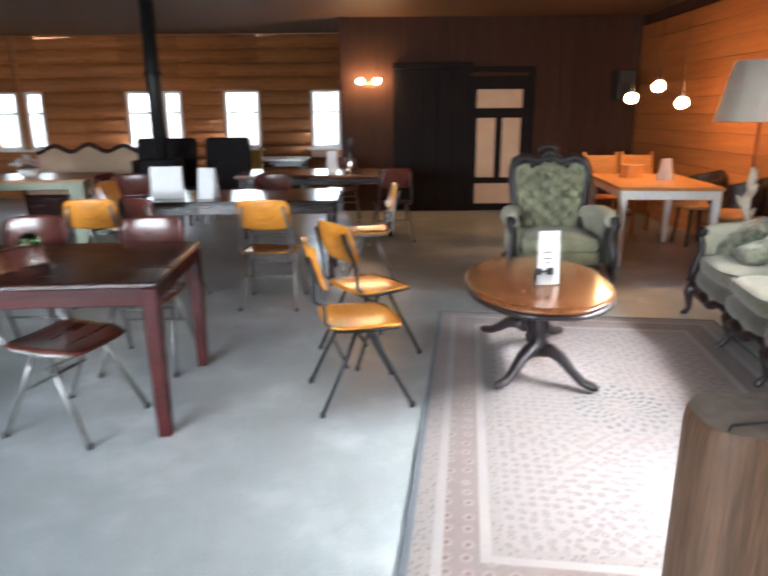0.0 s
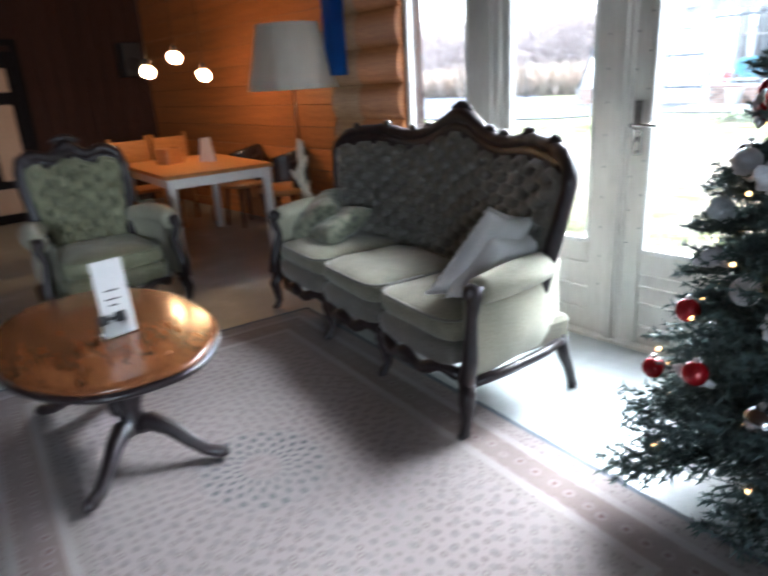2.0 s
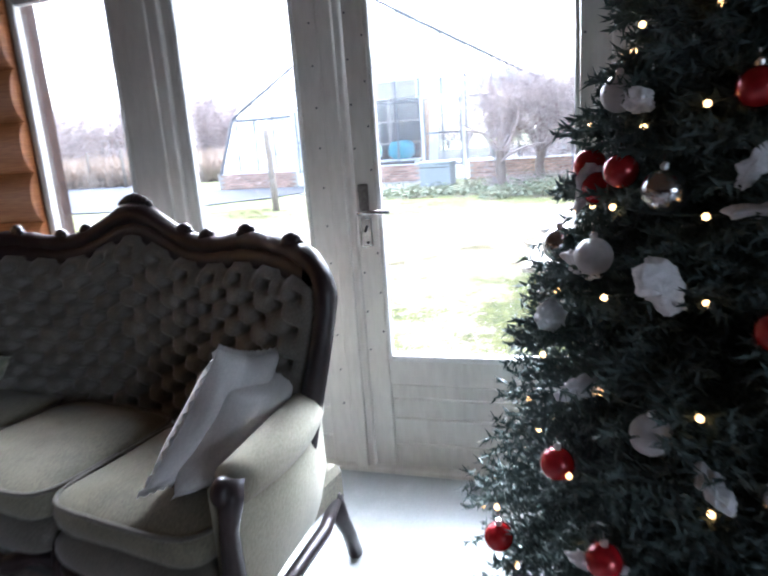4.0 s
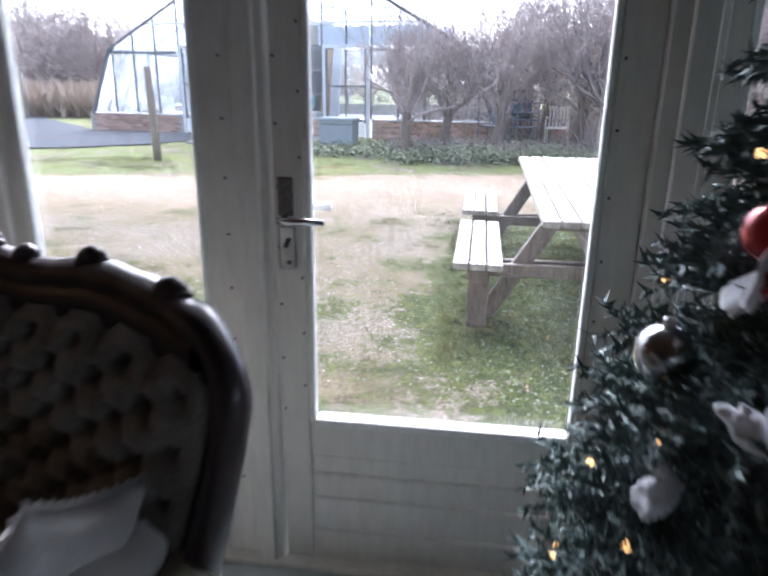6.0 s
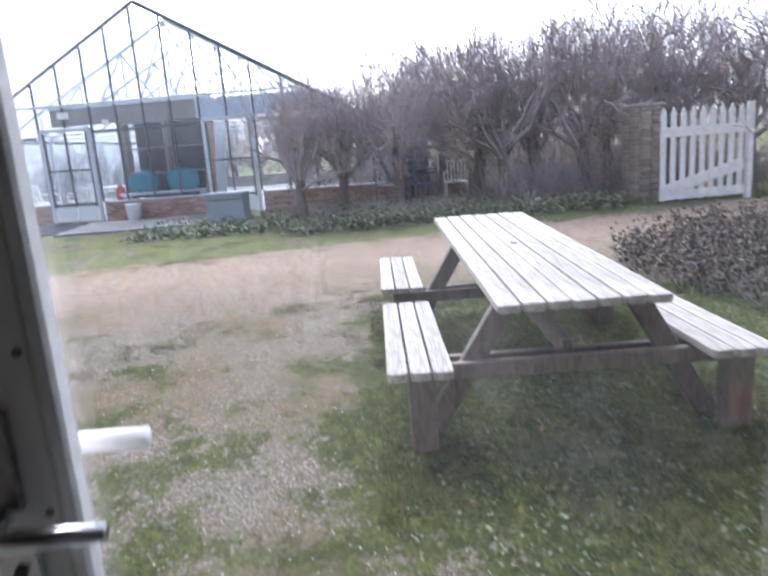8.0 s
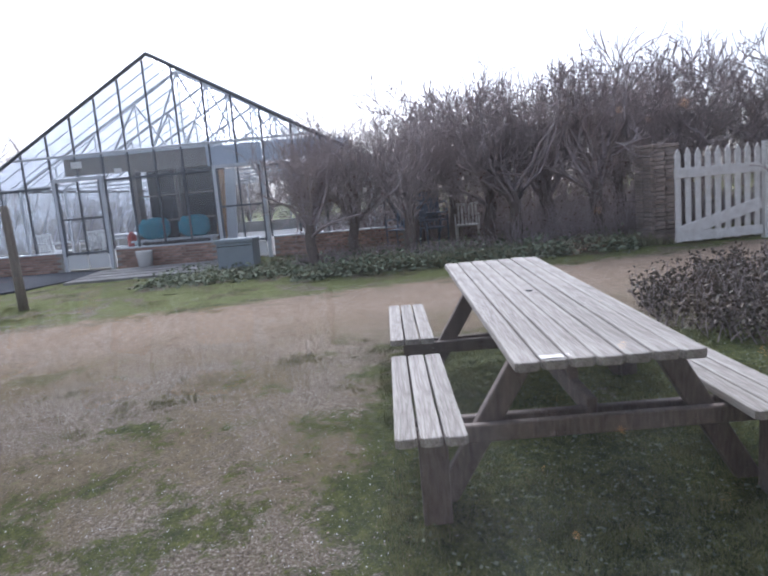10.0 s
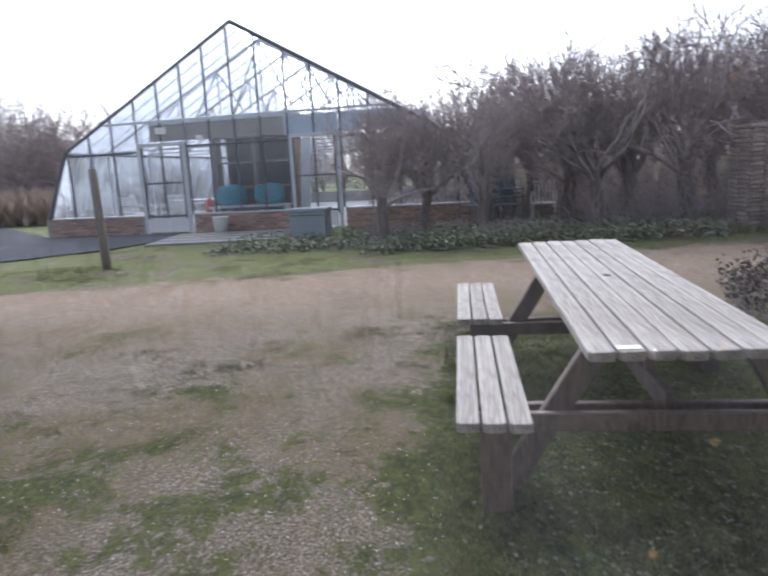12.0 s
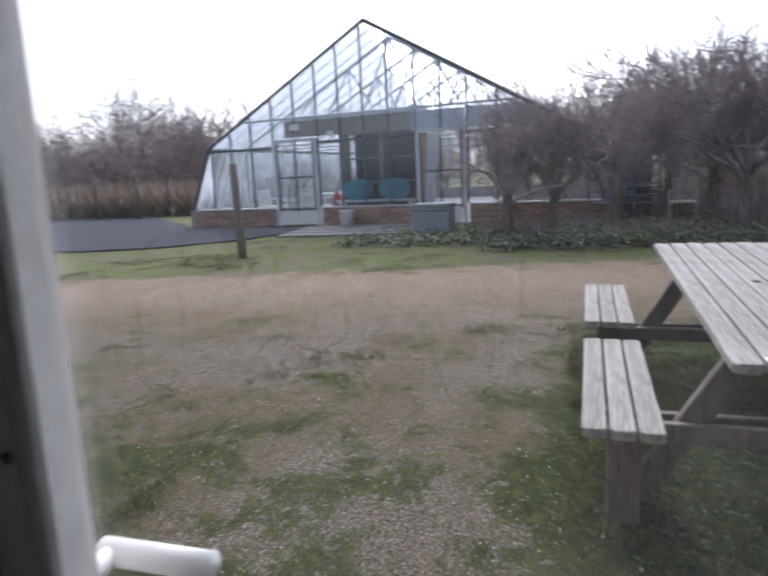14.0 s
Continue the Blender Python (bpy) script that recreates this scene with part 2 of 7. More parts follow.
def floor_material():
    m, nt, bsdf = nodes_of("polished_concrete_floor")
    vec = coords(nt, world_space=True)
    cloud, patch, fine = noisy(nt, vec, 0.9, 4, 0.55), noisy(nt, vec, 2.6, 5, 0.6), noisy(nt, vec, 90, 3)
    mixv = calc(nt, "ADD", calc(nt, "MULTIPLY", cloud, 0.5), calc(nt, "MULTIPLY", patch, 0.5))
    col = ramp(nt, mixv, [(0.32, (0.30, 0.325, 0.33)), (0.50, (0.375, 0.41, 0.42)), (0.58, (0.47, 0.505, 0.515)), (0.66, (0.66, 0.68, 0.68))])
    col = mixed(nt, 0.12, col, ramp(nt, fine, [(0.3, 0.1), (0.7, 0.5)]))
    nt.links.new(col, bsdf.inputs["Base Color"])
    nt.links.new(calc(nt, "MULTIPLY_ADD", patch, 0.25, 0.24), bsdf.inputs["Roughness"])
    bumped(nt, bsdf, fine, 0.05, 0.002)
    return m


def rug_material(half_w, half_l):
    """A worn rug in its own axes: slate edge, figured border between pale stripes, a small-figured field and a ring medallion."""
    m, nt, bsdf = nodes_of("persian_rug")
    vec = coords(nt)
    sep = nt.nodes.new("ShaderNodeSeparateXYZ")
    nt.links.new(vec, sep.inputs[0])
    x, y = sep.outputs[0], sep.outputs[1]
    ex = calc(nt, "SUBTRACT", half_w, calc(nt, "ABSOLUTE", x))
    ey = calc(nt, "SUBTRACT", half_l, calc(nt, "ABSOLUTE", y))
    edge = calc(nt, "MINIMUM", ex, ey)

    def cells(scale, spread):
        v = node(nt, "ShaderNodeTexVoronoi", Scale=scale, Randomness=spread)
        nt.links.new(vec, v.inputs["Vector"])
        return v.outputs["Distance"], v.outputs["Color"]

    def waves(a, k, phase=0.0):
        return calc(nt, "SINE", calc(nt, "MULTIPLY_ADD", a, k, phase))

    rosette, tone = cells(21.0, 0.45)
    sprig, _ = cells(40.0, 0.8)
    # rows of rosettes joined by short stems
    field = mixed(nt, ramp(nt, rosette, [(0.20, 1.0), (0.36, 0.0)]), (0.255, 0.215, 0.210), (0.172, 0.132, 0.132))
    field = mixed(nt, ramp(nt, rosette, [(0.08, 1.0), (0.15, 0.0)]), field, (0.285, 0.25, 0.24))
    lattice = calc(nt, "MULTIPLY", waves(x, 70.0), waves(y, 70.0, 0.8))
    field = mixed(nt, ramp(nt, lattice, [(0.35, 0.0), (0.65, 0.6)]), field, (0.165, 0.135, 0.142))
    field = mixed(nt, ramp(nt, sprig, [(0.10, 0.7), (0.25, 0.0)]), field, (0.17, 0.13, 0.128))
    # medallion: two rings of dark dashes
    r = calc(nt, "SQRT", calc(nt, "ADD", calc(nt, "MULTIPLY", x, x), calc(nt, "MULTIPLY", calc(nt, "MULTIPLY", y, y), 0.72)))
    turn = calc(nt, "ARCTAN2", y, x)
    dash = calc(nt, "MULTIPLY", waves(r, 82.0), calc(nt, "SINE", calc(nt, "MULTIPLY", turn, 20.0)))
    within = calc(nt, "MULTIPLY", ramp(nt, r, [(0.06, 0.0), (0.08, 1.0)]), ramp(nt, r, [(0.23, 1.0), (0.25, 0.0)]))
    field = mixed(nt, calc(nt, "MULTIPLY", within, 0.5), field, (0.25, 0.225, 0.222))
    field = mixed(nt, calc(nt, "MULTIPLY", within, ramp(nt, dash, [(0.25, 0.0), (0.45, 0.9)])), field, (0.085, 0.08, 0.092))
    # border figures
    knot, _ = cells(13.0, 0.25)
    border = mixed(nt, ramp(nt, knot, [(0.24, 1.0), (0.34, 0.0)]), (0.185, 0.135, 0.127), (0.235, 0.190, 0.182))
    border = mixed(nt, ramp(nt, knot, [(0.10, 1.0), (0.16, 0.0)]), border, (0.125, 0.062, 0.058))
    border = mixed(nt, ramp(nt, sprig, [(0.12, 0.7), (0.28, 0.0)]), border, (0.135, 0.10, 0.098))
    guard = mixed(nt, ramp(nt, sprig, [(0.20, 1.0), (0.34, 0.0)]), (0.235, 0.20, 0.193), (0.145, 0.112, 0.112))
    stripe = mixed(nt, ramp(nt, sprig, [(0.15, 0.5), (0.30, 0.0)]), (0.30, 0.265, 0.25), (0.25, 0.212, 0.20))

    def band(lo, hi):
        return calc(nt, "MULTIPLY", ramp(nt, edge, [(lo, 0.0), (lo + 0.004, 1.0)]), ramp(nt, edge, [(hi, 1.0), (hi + 0.004, 0.0)]))

    col = field
    for lo, hi, c in ((0.30, 0.345, guard), (0.262, 0.30, stripe), (0.135, 0.262, border), (0.098, 0.135, stripe), (0.026, 0.098, guard)):
        col = mixed(nt, band(lo, hi), col, c)
    col = mixed(nt, ramp(nt, edge, [(0.024, 1.0), (0.028, 0.0)]), col, (0.075, 0.095, 0.125))
    worn = noisy(nt, vec, 2.2, 4)
    col = mixed(nt, ramp(nt, worn, [(0.40, 0.0), (0.70, 0.5)]), col, (0.24, 0.207, 0.203))
    nt.links.new(col, bsdf.inputs["Base Color"])
    bsdf.inputs["Roughness"].default_value = 0.95
    bsdf.inputs["Sheen Weight"].default_value = 0.1
    bumped(nt, bsdf, noisy(nt, vec, 220, 2), 0.35, 0.003)
    return m


def ground_material():
    """Fine gravel and bare earth with mossy patches, a pinkish sandy track, and a green verge beyond it."""
    m, nt, bsdf = nodes_of("winter_turf_and_gravel")
    vec = coords(nt, world_space=True)
    sep = nt.nodes.new("ShaderNodeSeparateXYZ")
    nt.links.new(vec, sep.inputs[0])
    px, py = sep.outputs[0], sep.outputs[1]
    big, mid, fine, grit = noisy(nt, vec, 0.55, 4, 0.6, 0.3), noisy(nt, vec, 1.7, 6, 0.68, 0.4), noisy(nt, vec, 13, 6, 0.8), noisy(nt, vec, 60, 6, 0.85)
    stones = node(nt, "ShaderNodeTexVoronoi", Scale=55.0, Randomness=1.0)
    nt.links.new(vec, stones.inputs["Vector"])
    both = calc(nt, "ADD", calc(nt, "MULTIPLY", fine, 0.5), calc(nt, "MULTIPLY", grit, 0.5))
    x = calc(nt, "ADD", px, calc(nt, "MULTIPLY_ADD", mid, 2.4, -1.2))
    near = calc(nt, "MULTIPLY_ADD", py, -0.14, 9.7)
    far = calc(nt, "MULTIPLY_ADD", py, -0.20, 12.3)
    track = calc(nt, "MULTIPLY", ramp(nt, calc(nt, "MULTIPLY_ADD", calc(nt, "SUBTRACT", x, near), 0.30, 0.5), [(0.15, 0.0), (0.85, 1.0)]),
                 ramp(nt, calc(nt, "MULTIPLY_ADD", calc(nt, "SUBTRACT", far, x), 0.6, 0.5), [(0.25, 0.0), (0.70, 1.0)]))
    gravel = ramp(nt, grit, [(0.36, (0.045, 0.035, 0.022)), (0.46, (0.155, 0.124, 0.086)), (0.55, (0.29, 0.245, 0.185)), (0.64, (0.66, 0.60, 0.52))])
    earth = ramp(nt, both, [(0.36, (0.060, 0.046, 0.024)), (0.5, (0.180, 0.142, 0.080)), (0.64, (0.36, 0.30, 0.20))])
    sand = ramp(nt, both, [(0.36, (0.20, 0.148, 0.105)), (0.5, (0.375, 0.285, 0.208)), (0.62, (0.56, 0.45, 0.345))])
    grass = ramp(nt, both, [(0.38, (0.014, 0.022, 0.006)), (0.5, (0.062, 0.082, 0.018)), (0.62, (0.185, 0.190, 0.055))])
    verge = ramp(nt, both, [(0.36, (0.055, 0.075, 0.024)), (0.5, (0.165, 0.190, 0.064)), (0.64, (0.33, 0.325, 0.15))])
    lush = calc(nt, "ADD", calc(nt, "MULTIPLY", big, 0.35), calc(nt, "MULTIPLY", mid, 0.65))
    # greener before the house and round the picnic table, bare on the way between
    lush = calc(nt, "ADD", lush, calc(nt, "MULTIPLY", ramp(nt, calc(nt, "MULTIPLY", px, 0.1), [(0.46, 1.0), (0.66, 0.0)]), 0.135))
    by = calc(nt, "MULTIPLY", calc(nt, "ABSOLUTE", calc(nt, "SUBTRACT", py, 0.4)), 0.42)
    bx_ = calc(nt, "MULTIPLY", calc(nt, "ABSOLUTE", calc(nt, "SUBTRACT", px, 6.2)), 0.30)
    lush = calc(nt, "ADD", lush, calc(nt, "MULTIPLY", ramp(nt, calc(nt, "MAXIMUM", bx_, by), [(0.45, 1.0), (0.95, 0.0)]), 0.19))
    dx = calc(nt, "MULTIPLY", calc(nt, "SUBTRACT", px, 4.3), 0.9)
    dy = calc(nt, "MULTIPLY", calc(nt, "SUBTRACT", py, 2.1), 0.8)
    bare = calc(nt, "ADD", calc(nt, "MULTIPLY", dx, dx), calc(nt, "MULTIPLY", dy, dy))
    lush = calc(nt, "SUBTRACT", lush, calc(nt, "MULTIPLY", ramp(nt, bare, [(0.15, 1.0), (0.95, 0.0)]), 0.13))
    rough_ = calc(nt, "ADD", lush, calc(nt, "MULTIPLY_ADD", fine, 0.45, -0.225))
    col = mixed(nt, ramp(nt, calc(nt, "ADD", big, calc(nt, "MULTIPLY_ADD", fine, 0.6, -0.3)), [(0.42, 0.0), (0.58, 1.0)]), gravel, earth)
    col = mixed(nt, ramp(nt, stones.outputs["Distance"], [(0.10, 0.55), (0.24, 0.0)]), col, (0.36, 0.325, 0.29))
    col = mixed(nt, calc(nt, "MULTIPLY", track, 0.92), col, sand)
    col = mixed(nt, calc(nt, "MULTIPLY", ramp(nt, rough_, [(0.54, 0.0), (0.61, 1.0)]), calc(nt, "SUBTRACT", 1.0, track)), col, grass)
    beyond = ramp(nt, calc(nt, "MULTIPLY_ADD", calc(nt, "SUBTRACT", x, far), 0.5, 0.5), [(0.45, 0.0), (0.60, 1.0)])
    worn = ramp(nt, calc(nt, "ADD", mid, calc(nt, "MULTIPLY_ADD", fine, 0.4, -0.2)), [(0.50, 1.0), (0.58, 0.0)])
    col = mixed(nt, calc(nt, "MULTIPLY", beyond, worn), col, verge)
    nt.links.new(col, bsdf.inputs["Base Color"])
    bsdf.inputs["Roughness"].default_value = 0.95
    bsdf.inputs["Specular IOR Level"].default_value = 0.2
    bumped(nt, bsdf, calc(nt, "ADD", grit, fine), 1.0, 0.03)
    return m


floor_concrete = floor_material()
turf = ground_material()
asphalt = surface("old_asphalt", (0.055, 0.060, 0.072), (0.032, 0.035, 0.043), 0.85, grain=60, stains=1.5, bump=0.4, world_space=True)
asphalt.node_tree.nodes["Principled BSDF"].inputs["Specular IOR Level"].default_value = 0.12
paving = surface("grey_concrete_slabs", (0.27, 0.26, 0.245), (0.18, 0.175, 0.165), 0.85, grain=40, stains=3, bump=0.3, per_piece=0.25)
needle_green = surface("fir_needles", (0.075, 0.115, 0.105), (0.026, 0.048, 0.048), 0.6, grain=60, stains=5, bump=0.0)
ivy_green = surface("ivy_leaves", (0.23, 0.265, 0.165), (0.085, 0.11, 0.058), 0.8, grain=20, stains=1.5, bump=0.0)
grass_green = surface("grass_blades", (0.23, 0.225, 0.085), (0.095, 0.115, 0.034), 0.7, grain=8, stains=1.2, bump=0.0)
reed_brown = surface("dry_reed", (0.45, 0.365, 0.29), (0.26, 0.20, 0.155), 0.85, grain=6, stains=0.8, bump=0.0)
weed_olive = surface("dull_olive_weeds", (0.36, 0.345, 0.21), (0.17, 0.17, 0.10), 0.8, grain=5, stains=0.9, bump=0.0)
shrub_leaf = surface("dull_brown_green_leaves", (0.125, 0.088, 0.058), (0.035, 0.038, 0.024), 0.7, grain=10, stains=2, bump=0.0)
rust_leaf = surface("rust_brown_leaves", (0.165, 0.075, 0.05), (0.06, 0.035, 0.025), 0.6, grain=14, stains=3, bump=0.0)


# ---- building tools ----
def part(name, bm, material, parent=None, label="", smooth=False):
    """Links a bmesh as one mesh object, under a thing or a part if one is given."""
    data = bpy.data.meshes.new(name)
    bm.to_mesh(data)
    bm.free()
    data.materials.append(material)
    if smooth:
        for p in data.polygons:
            p.use_smooth = True
    ob = new(name, data)
    if parent:
        ob.parent = parent
    if label:
        ob["label"] = label
    return ob


def thing(name, m, label, category, group="", kind=""):
    ob = new(name)
    ob.matrix_world = m
    ob.empty_display_size = 0.1
    return tagged(ob, label, category, group, kind)


def box(bm, c, s, rot=(0, 0, 0), bev=0.004):
    """A box with centre c and size s, its edges eased."""
    made = bmesh.ops.create_cube(bm, size=1.0, matrix=pose(*c, *rot) @ Matrix.Diagonal((*s, 1)))
    if bev:
        edges = list({e for v in made["verts"] for e in v.link_edges})
        bmesh.ops.bevel(bm, geom=edges, offset=bev, segments=1, affect="EDGES")
    return bm


def boxes(*items, bev=0.004):
    bm = bmesh.new()
    for it in items:
        box(bm, it[0], it[1], it[2] if len(it) > 2 else (0, 0, 0), bev)
    return bm


def span(x0, x1, y0, y1, z0, z1, bev=0.0):
    """A box between two corners."""
    return boxes((((x0 + x1) / 2, (y0 + y1) / 2, (z0 + z1) / 2), (abs(x1 - x0), abs(y1 - y0), abs(z1 - z0))), bev=bev)


def tube(bm, pts, r, seg=8, cap=True):
    """A tube along points; r is one radius or one for each point."""
    pts = [Vector(p) for p in pts]
    rs = r if isinstance(r, (list, tuple)) else [r] * len(pts)
    rings, side = [], None
    for i, p in enumerate(pts):
        d = (pts[min(i + 1, len(pts) - 1)] - pts[max(i - 1, 0)]).normalized()
        if side is None:
            side = d.orthogonal().normalized()
        side = (side - d * side.dot(d)).normalized()
        up = d.cross(side)
        rings.append([bm.verts.new(p + rs[i] * (math.cos(a) * side + math.sin(a) * up)) for a in (2 * math.pi * k / seg for k in range(seg))])
    for a, b in zip(rings, rings[1:]):
        for k in range(seg):
            bm.faces.new((a[k], a[(k + 1) % seg], b[(k + 1) % seg], b[k]))
    if cap:
        bm.faces.new(rings[0][::-1])
        bm.faces.new(rings[-1])
    return bm


def lathe(bm, profile, seg=24, c=(0, 0, 0), sx=1.0, sy=1.0):
    """A turned shape from (radius, height) pairs."""
    rings = [[bm.verts.new((c[0] + sx * r * math.cos(a), c[1] + sy * r * math.sin(a), c[2] + z)) for a in (2 * math.pi * k / seg for k in range(seg))] for r, z in profile]
    for a, b in zip(rings, rings[1:]):
        for k in range(seg):
            bm.faces.new((a[k], a[(k + 1) % seg], b[(k + 1) % seg], b[k]))
    bm.faces.new(rings[0][::-1])
    bm.faces.new(rings[-1])
    return bm


def ball(bm, c, r, seg=16, rings=10, scale=(1, 1, 1)):
    bmesh.ops.create_uvsphere(bm, u_segments=seg, v_segments=rings, radius=r, matrix=Matrix.Translation(c) @ Matrix.Diagonal((*scale, 1)))
    return bm


def puffy(bm, m, sx, sy, sz, e=0.45, wrinkle=0.0, seed=0, nu=28, nv=14):
    """A stuffed cushion: a rounded box, fuller in the middle."""
    def pw(v, k):
        return math.copysign(abs(v) ** k, v)
    rows = []
    for j in range(nv + 1):
        phi = -math.pi / 2 + math.pi * j / nv
        row = []
        for i in range(nu):
            th = 2 * math.pi * i / nu
            p = Vector((sx / 2 * pw(math.cos(phi), 0.6) * pw(math.cos(th), e), sy / 2 * pw(math.cos(phi), 0.6) * pw(math.sin(th), e), sz / 2 * pw(math.sin(phi), 0.8)))
            if wrinkle:
                p += Vector((0, 0, wrinkle * noise.noise(p * 9 + Vector((seed, 0, 0)))))
            row.append(bm.verts.new(m @ p))
        rows.append(row)
    for a, b in zip(rows, rows[1:]):
        for i in range(nu):
            f = (a[i], a[(i + 1) % nu], b[(i + 1) % nu], b[i])
            bm.faces.new(f)
    return bm


def piece(name, data, parent, m):
    """One of many alike pieces, on a shared mesh."""
    ob = new(name, data)
    ob.parent = parent
    ob.matrix_basis = m
    return ob


def block_data(name, s, material, bev=0.004):
    data = bpy.data.meshes.new(name)
    bm = boxes(((0, 0, 0), s), bev=bev)
    bm.to_mesh(data)
    bm.free()
    data.materials.append(material)
    return data


def setting(name, bm, material, label, category, smooth=False):
    return tagged(part(name, bm, material, smooth=smooth), label, category, kind="structure")


# ---- the room ----
WX = 3.13          # inner face of the glazed wall
CEIL = 2.75
BACK = 9.6         # dark panelled wall at the far end
FAR = 11.4         # window wall of the deeper bay
setting("floor", boxes(((-1.86, 4.0, -0.06), (10.28, 14.8, 0.12)), ((3.56, 7.18, -0.061), (0.56, 4.84, 0.12)), bev=0), floor_concrete, "grey-blue polished concrete floor with cloudy stains", "floor")
setting("ceiling", span(-7.15, 3.9, -3.55, FAR + 0.15, CEIL, CEIL + 0.12), ceiling_boards, "dark brown boarded ceiling", "ceiling")
# unseen south wall; its opening is assumed, to let daylight in
setting("wall_south", boxes(((-1.2, -3.475, 0.45), (11.9, 0.15, 0.9)), ((-1.2, -3.475, 2.55), (11.9, 0.15, 0.4)), ((-6.6, -3.475, 1.625), (1.1, 0.15, 1.45)), ((1.5, -3.475, 1.625), (6.5, 0.15, 1.45)), bev=0), plaster, "unseen plain plastered wall with one assumed wide window opening", "wall")
setting("wall_west", span(-7.15, -7.0, -3.4, FAR + 0.15, 0, CEIL), brown_boards, "brown boarded side wall", "wall")
setting("wall_alcove", span(3.74, 3.86, 4.76, BACK + 0.15, 0, CEIL), brown_boards, "wall behind amber wooden cladding", "wall")
setting("wall_alcove_return", span(WX + 0.16, 3.86, 4.66, 4.758, 0, CEIL), amber_wood, "short return wall of amber wood", "wall")
setting("wall_back", span(-0.62, 3.74, BACK, BACK + 0.15, 0, CEIL), brown_boards, "dark brown end wall", "wall")
setting("wall_bay", span(-0.62, -0.47, BACK + 0.15, FAR, 0, CEIL), brown_boards, "side of the deeper bay, dark brown", "wall")


def wall_with_openings(name, x0, x1, y, thick, openings, z1, material, label):
    """A wall along x with window openings (x0, x1, z0, z1), cut through."""
    bm, at = bmesh.new(), x0
    for a, b, lo, hi in openings:
        box(bm, ((at + a) / 2, y + thick / 2, z1 / 2), (a - at, thick, z1), bev=0)
        box(bm, ((a + b) / 2, y + thick / 2, lo / 2), (b - a, thick, lo), bev=0)
        box(bm, ((a + b) / 2, y + thick / 2, (hi + z1) / 2), (b - a, thick, z1 - hi), bev=0)
        at = b
    box(bm, ((at + x1) / 2, y + thick / 2, z1 / 2), (x1 - at, thick, z1), bev=0)
    return setting(name, bm, material, label, "wall")


FAR_WINDOWS = [(-6.75, -6.35, 0.86, 1.84), (-6.2, -5.9, 0.86, 1.84), (-4.45, -3.95, 0.86, 1.84), (-3.8, -3.5, 0.86, 1.84), (-2.75, -2.15, 0.86, 1.84), (-1.24, -0.74, 0.86, 1.84)]
wall_north = wall_with_openings("wall_north", -7.0, -0.62, FAR, 0.15, FAR_WINDOWS, CEIL, amber_wood, "amber log wall with small bright windows")
for n, (a, b, lo, hi) in enumerate(FAR_WINDOWS):
    w = thing("window_%d" % (n + 1), pose((a + b) / 2, FAR, lo), "small white-framed window in the amber wall", "window", "small windows", "structure")
    ww, hh = b - a, hi - lo
    part("window_frame", boxes(((-ww / 2 + 0.025, 0.03, hh / 2), (0.05, 0.08, hh)), ((ww / 2 - 0.025, 0.03, hh / 2), (0.05, 0.08, hh)), ((0, 0.03, 0.025), (ww - 0.1, 0.08, 0.05)), ((0, 0.03, hh - 0.025), (ww - 0.1, 0.08, 0.05)), ((0, 0.03, hh * 0.62), (ww - 0.1, 0.05, 0.03))), white_paint, w)
    pane = part("pane", span(-ww / 2 + 0.05, ww / 2 - 0.05, 0.028, 0.032, 0.05, hh - 0.05), pane_glass, w)
    pane.visible_shadow = False
    part("window_sill", boxes(((0, -0.06, -0.02), (ww + 0.14, 0.14, 0.035))), white_paint, w)

# round logs of the amber wall, between the windows
def log_data(length, r, material):
    data = bpy.data.meshes.new("log")
    bm = bmesh.new()
    pts = [(r * 0.55 * math.cos(a), r * math.sin(a)) for a in (math.pi * (0.5 + k / 8) for k in range(9))]
    ends = [[bm.verts.new((sx * length / 2, x, z)) for x, z in pts] for sx in (-1, 1)]
    for k in range(8):
        bm.faces.new((ends[0][k], ends[0][k + 1], ends[1][k + 1], ends[1][k]))
    for e in ends:
        bm.faces.new(e)
    bm.to_mesh(data)
    bm.free()
    data.materials.append(material)
    for p in data.polygons:
        p.use_smooth = len(p.vertices) == 4
    return data


# ---- the glazed wall with its door ----
GLASS_LO, GLASS_HI, HEAD = 0.52, 2.10, 2.24
east = setting("wall_east", boxes(((WX + 0.08, 4.40, CEIL / 2), (0.16, 0.716, CEIL)), ((WX + 0.08, -1.52, CEIL / 2), (0.16, 3.76, CEIL)), ((WX + 0.08, 2.2, (HEAD + CEIL) / 2), (0.16, 3.68, CEIL - HEAD)), bev=0), brown_boards, "outer wall round the glazed front", "wall")


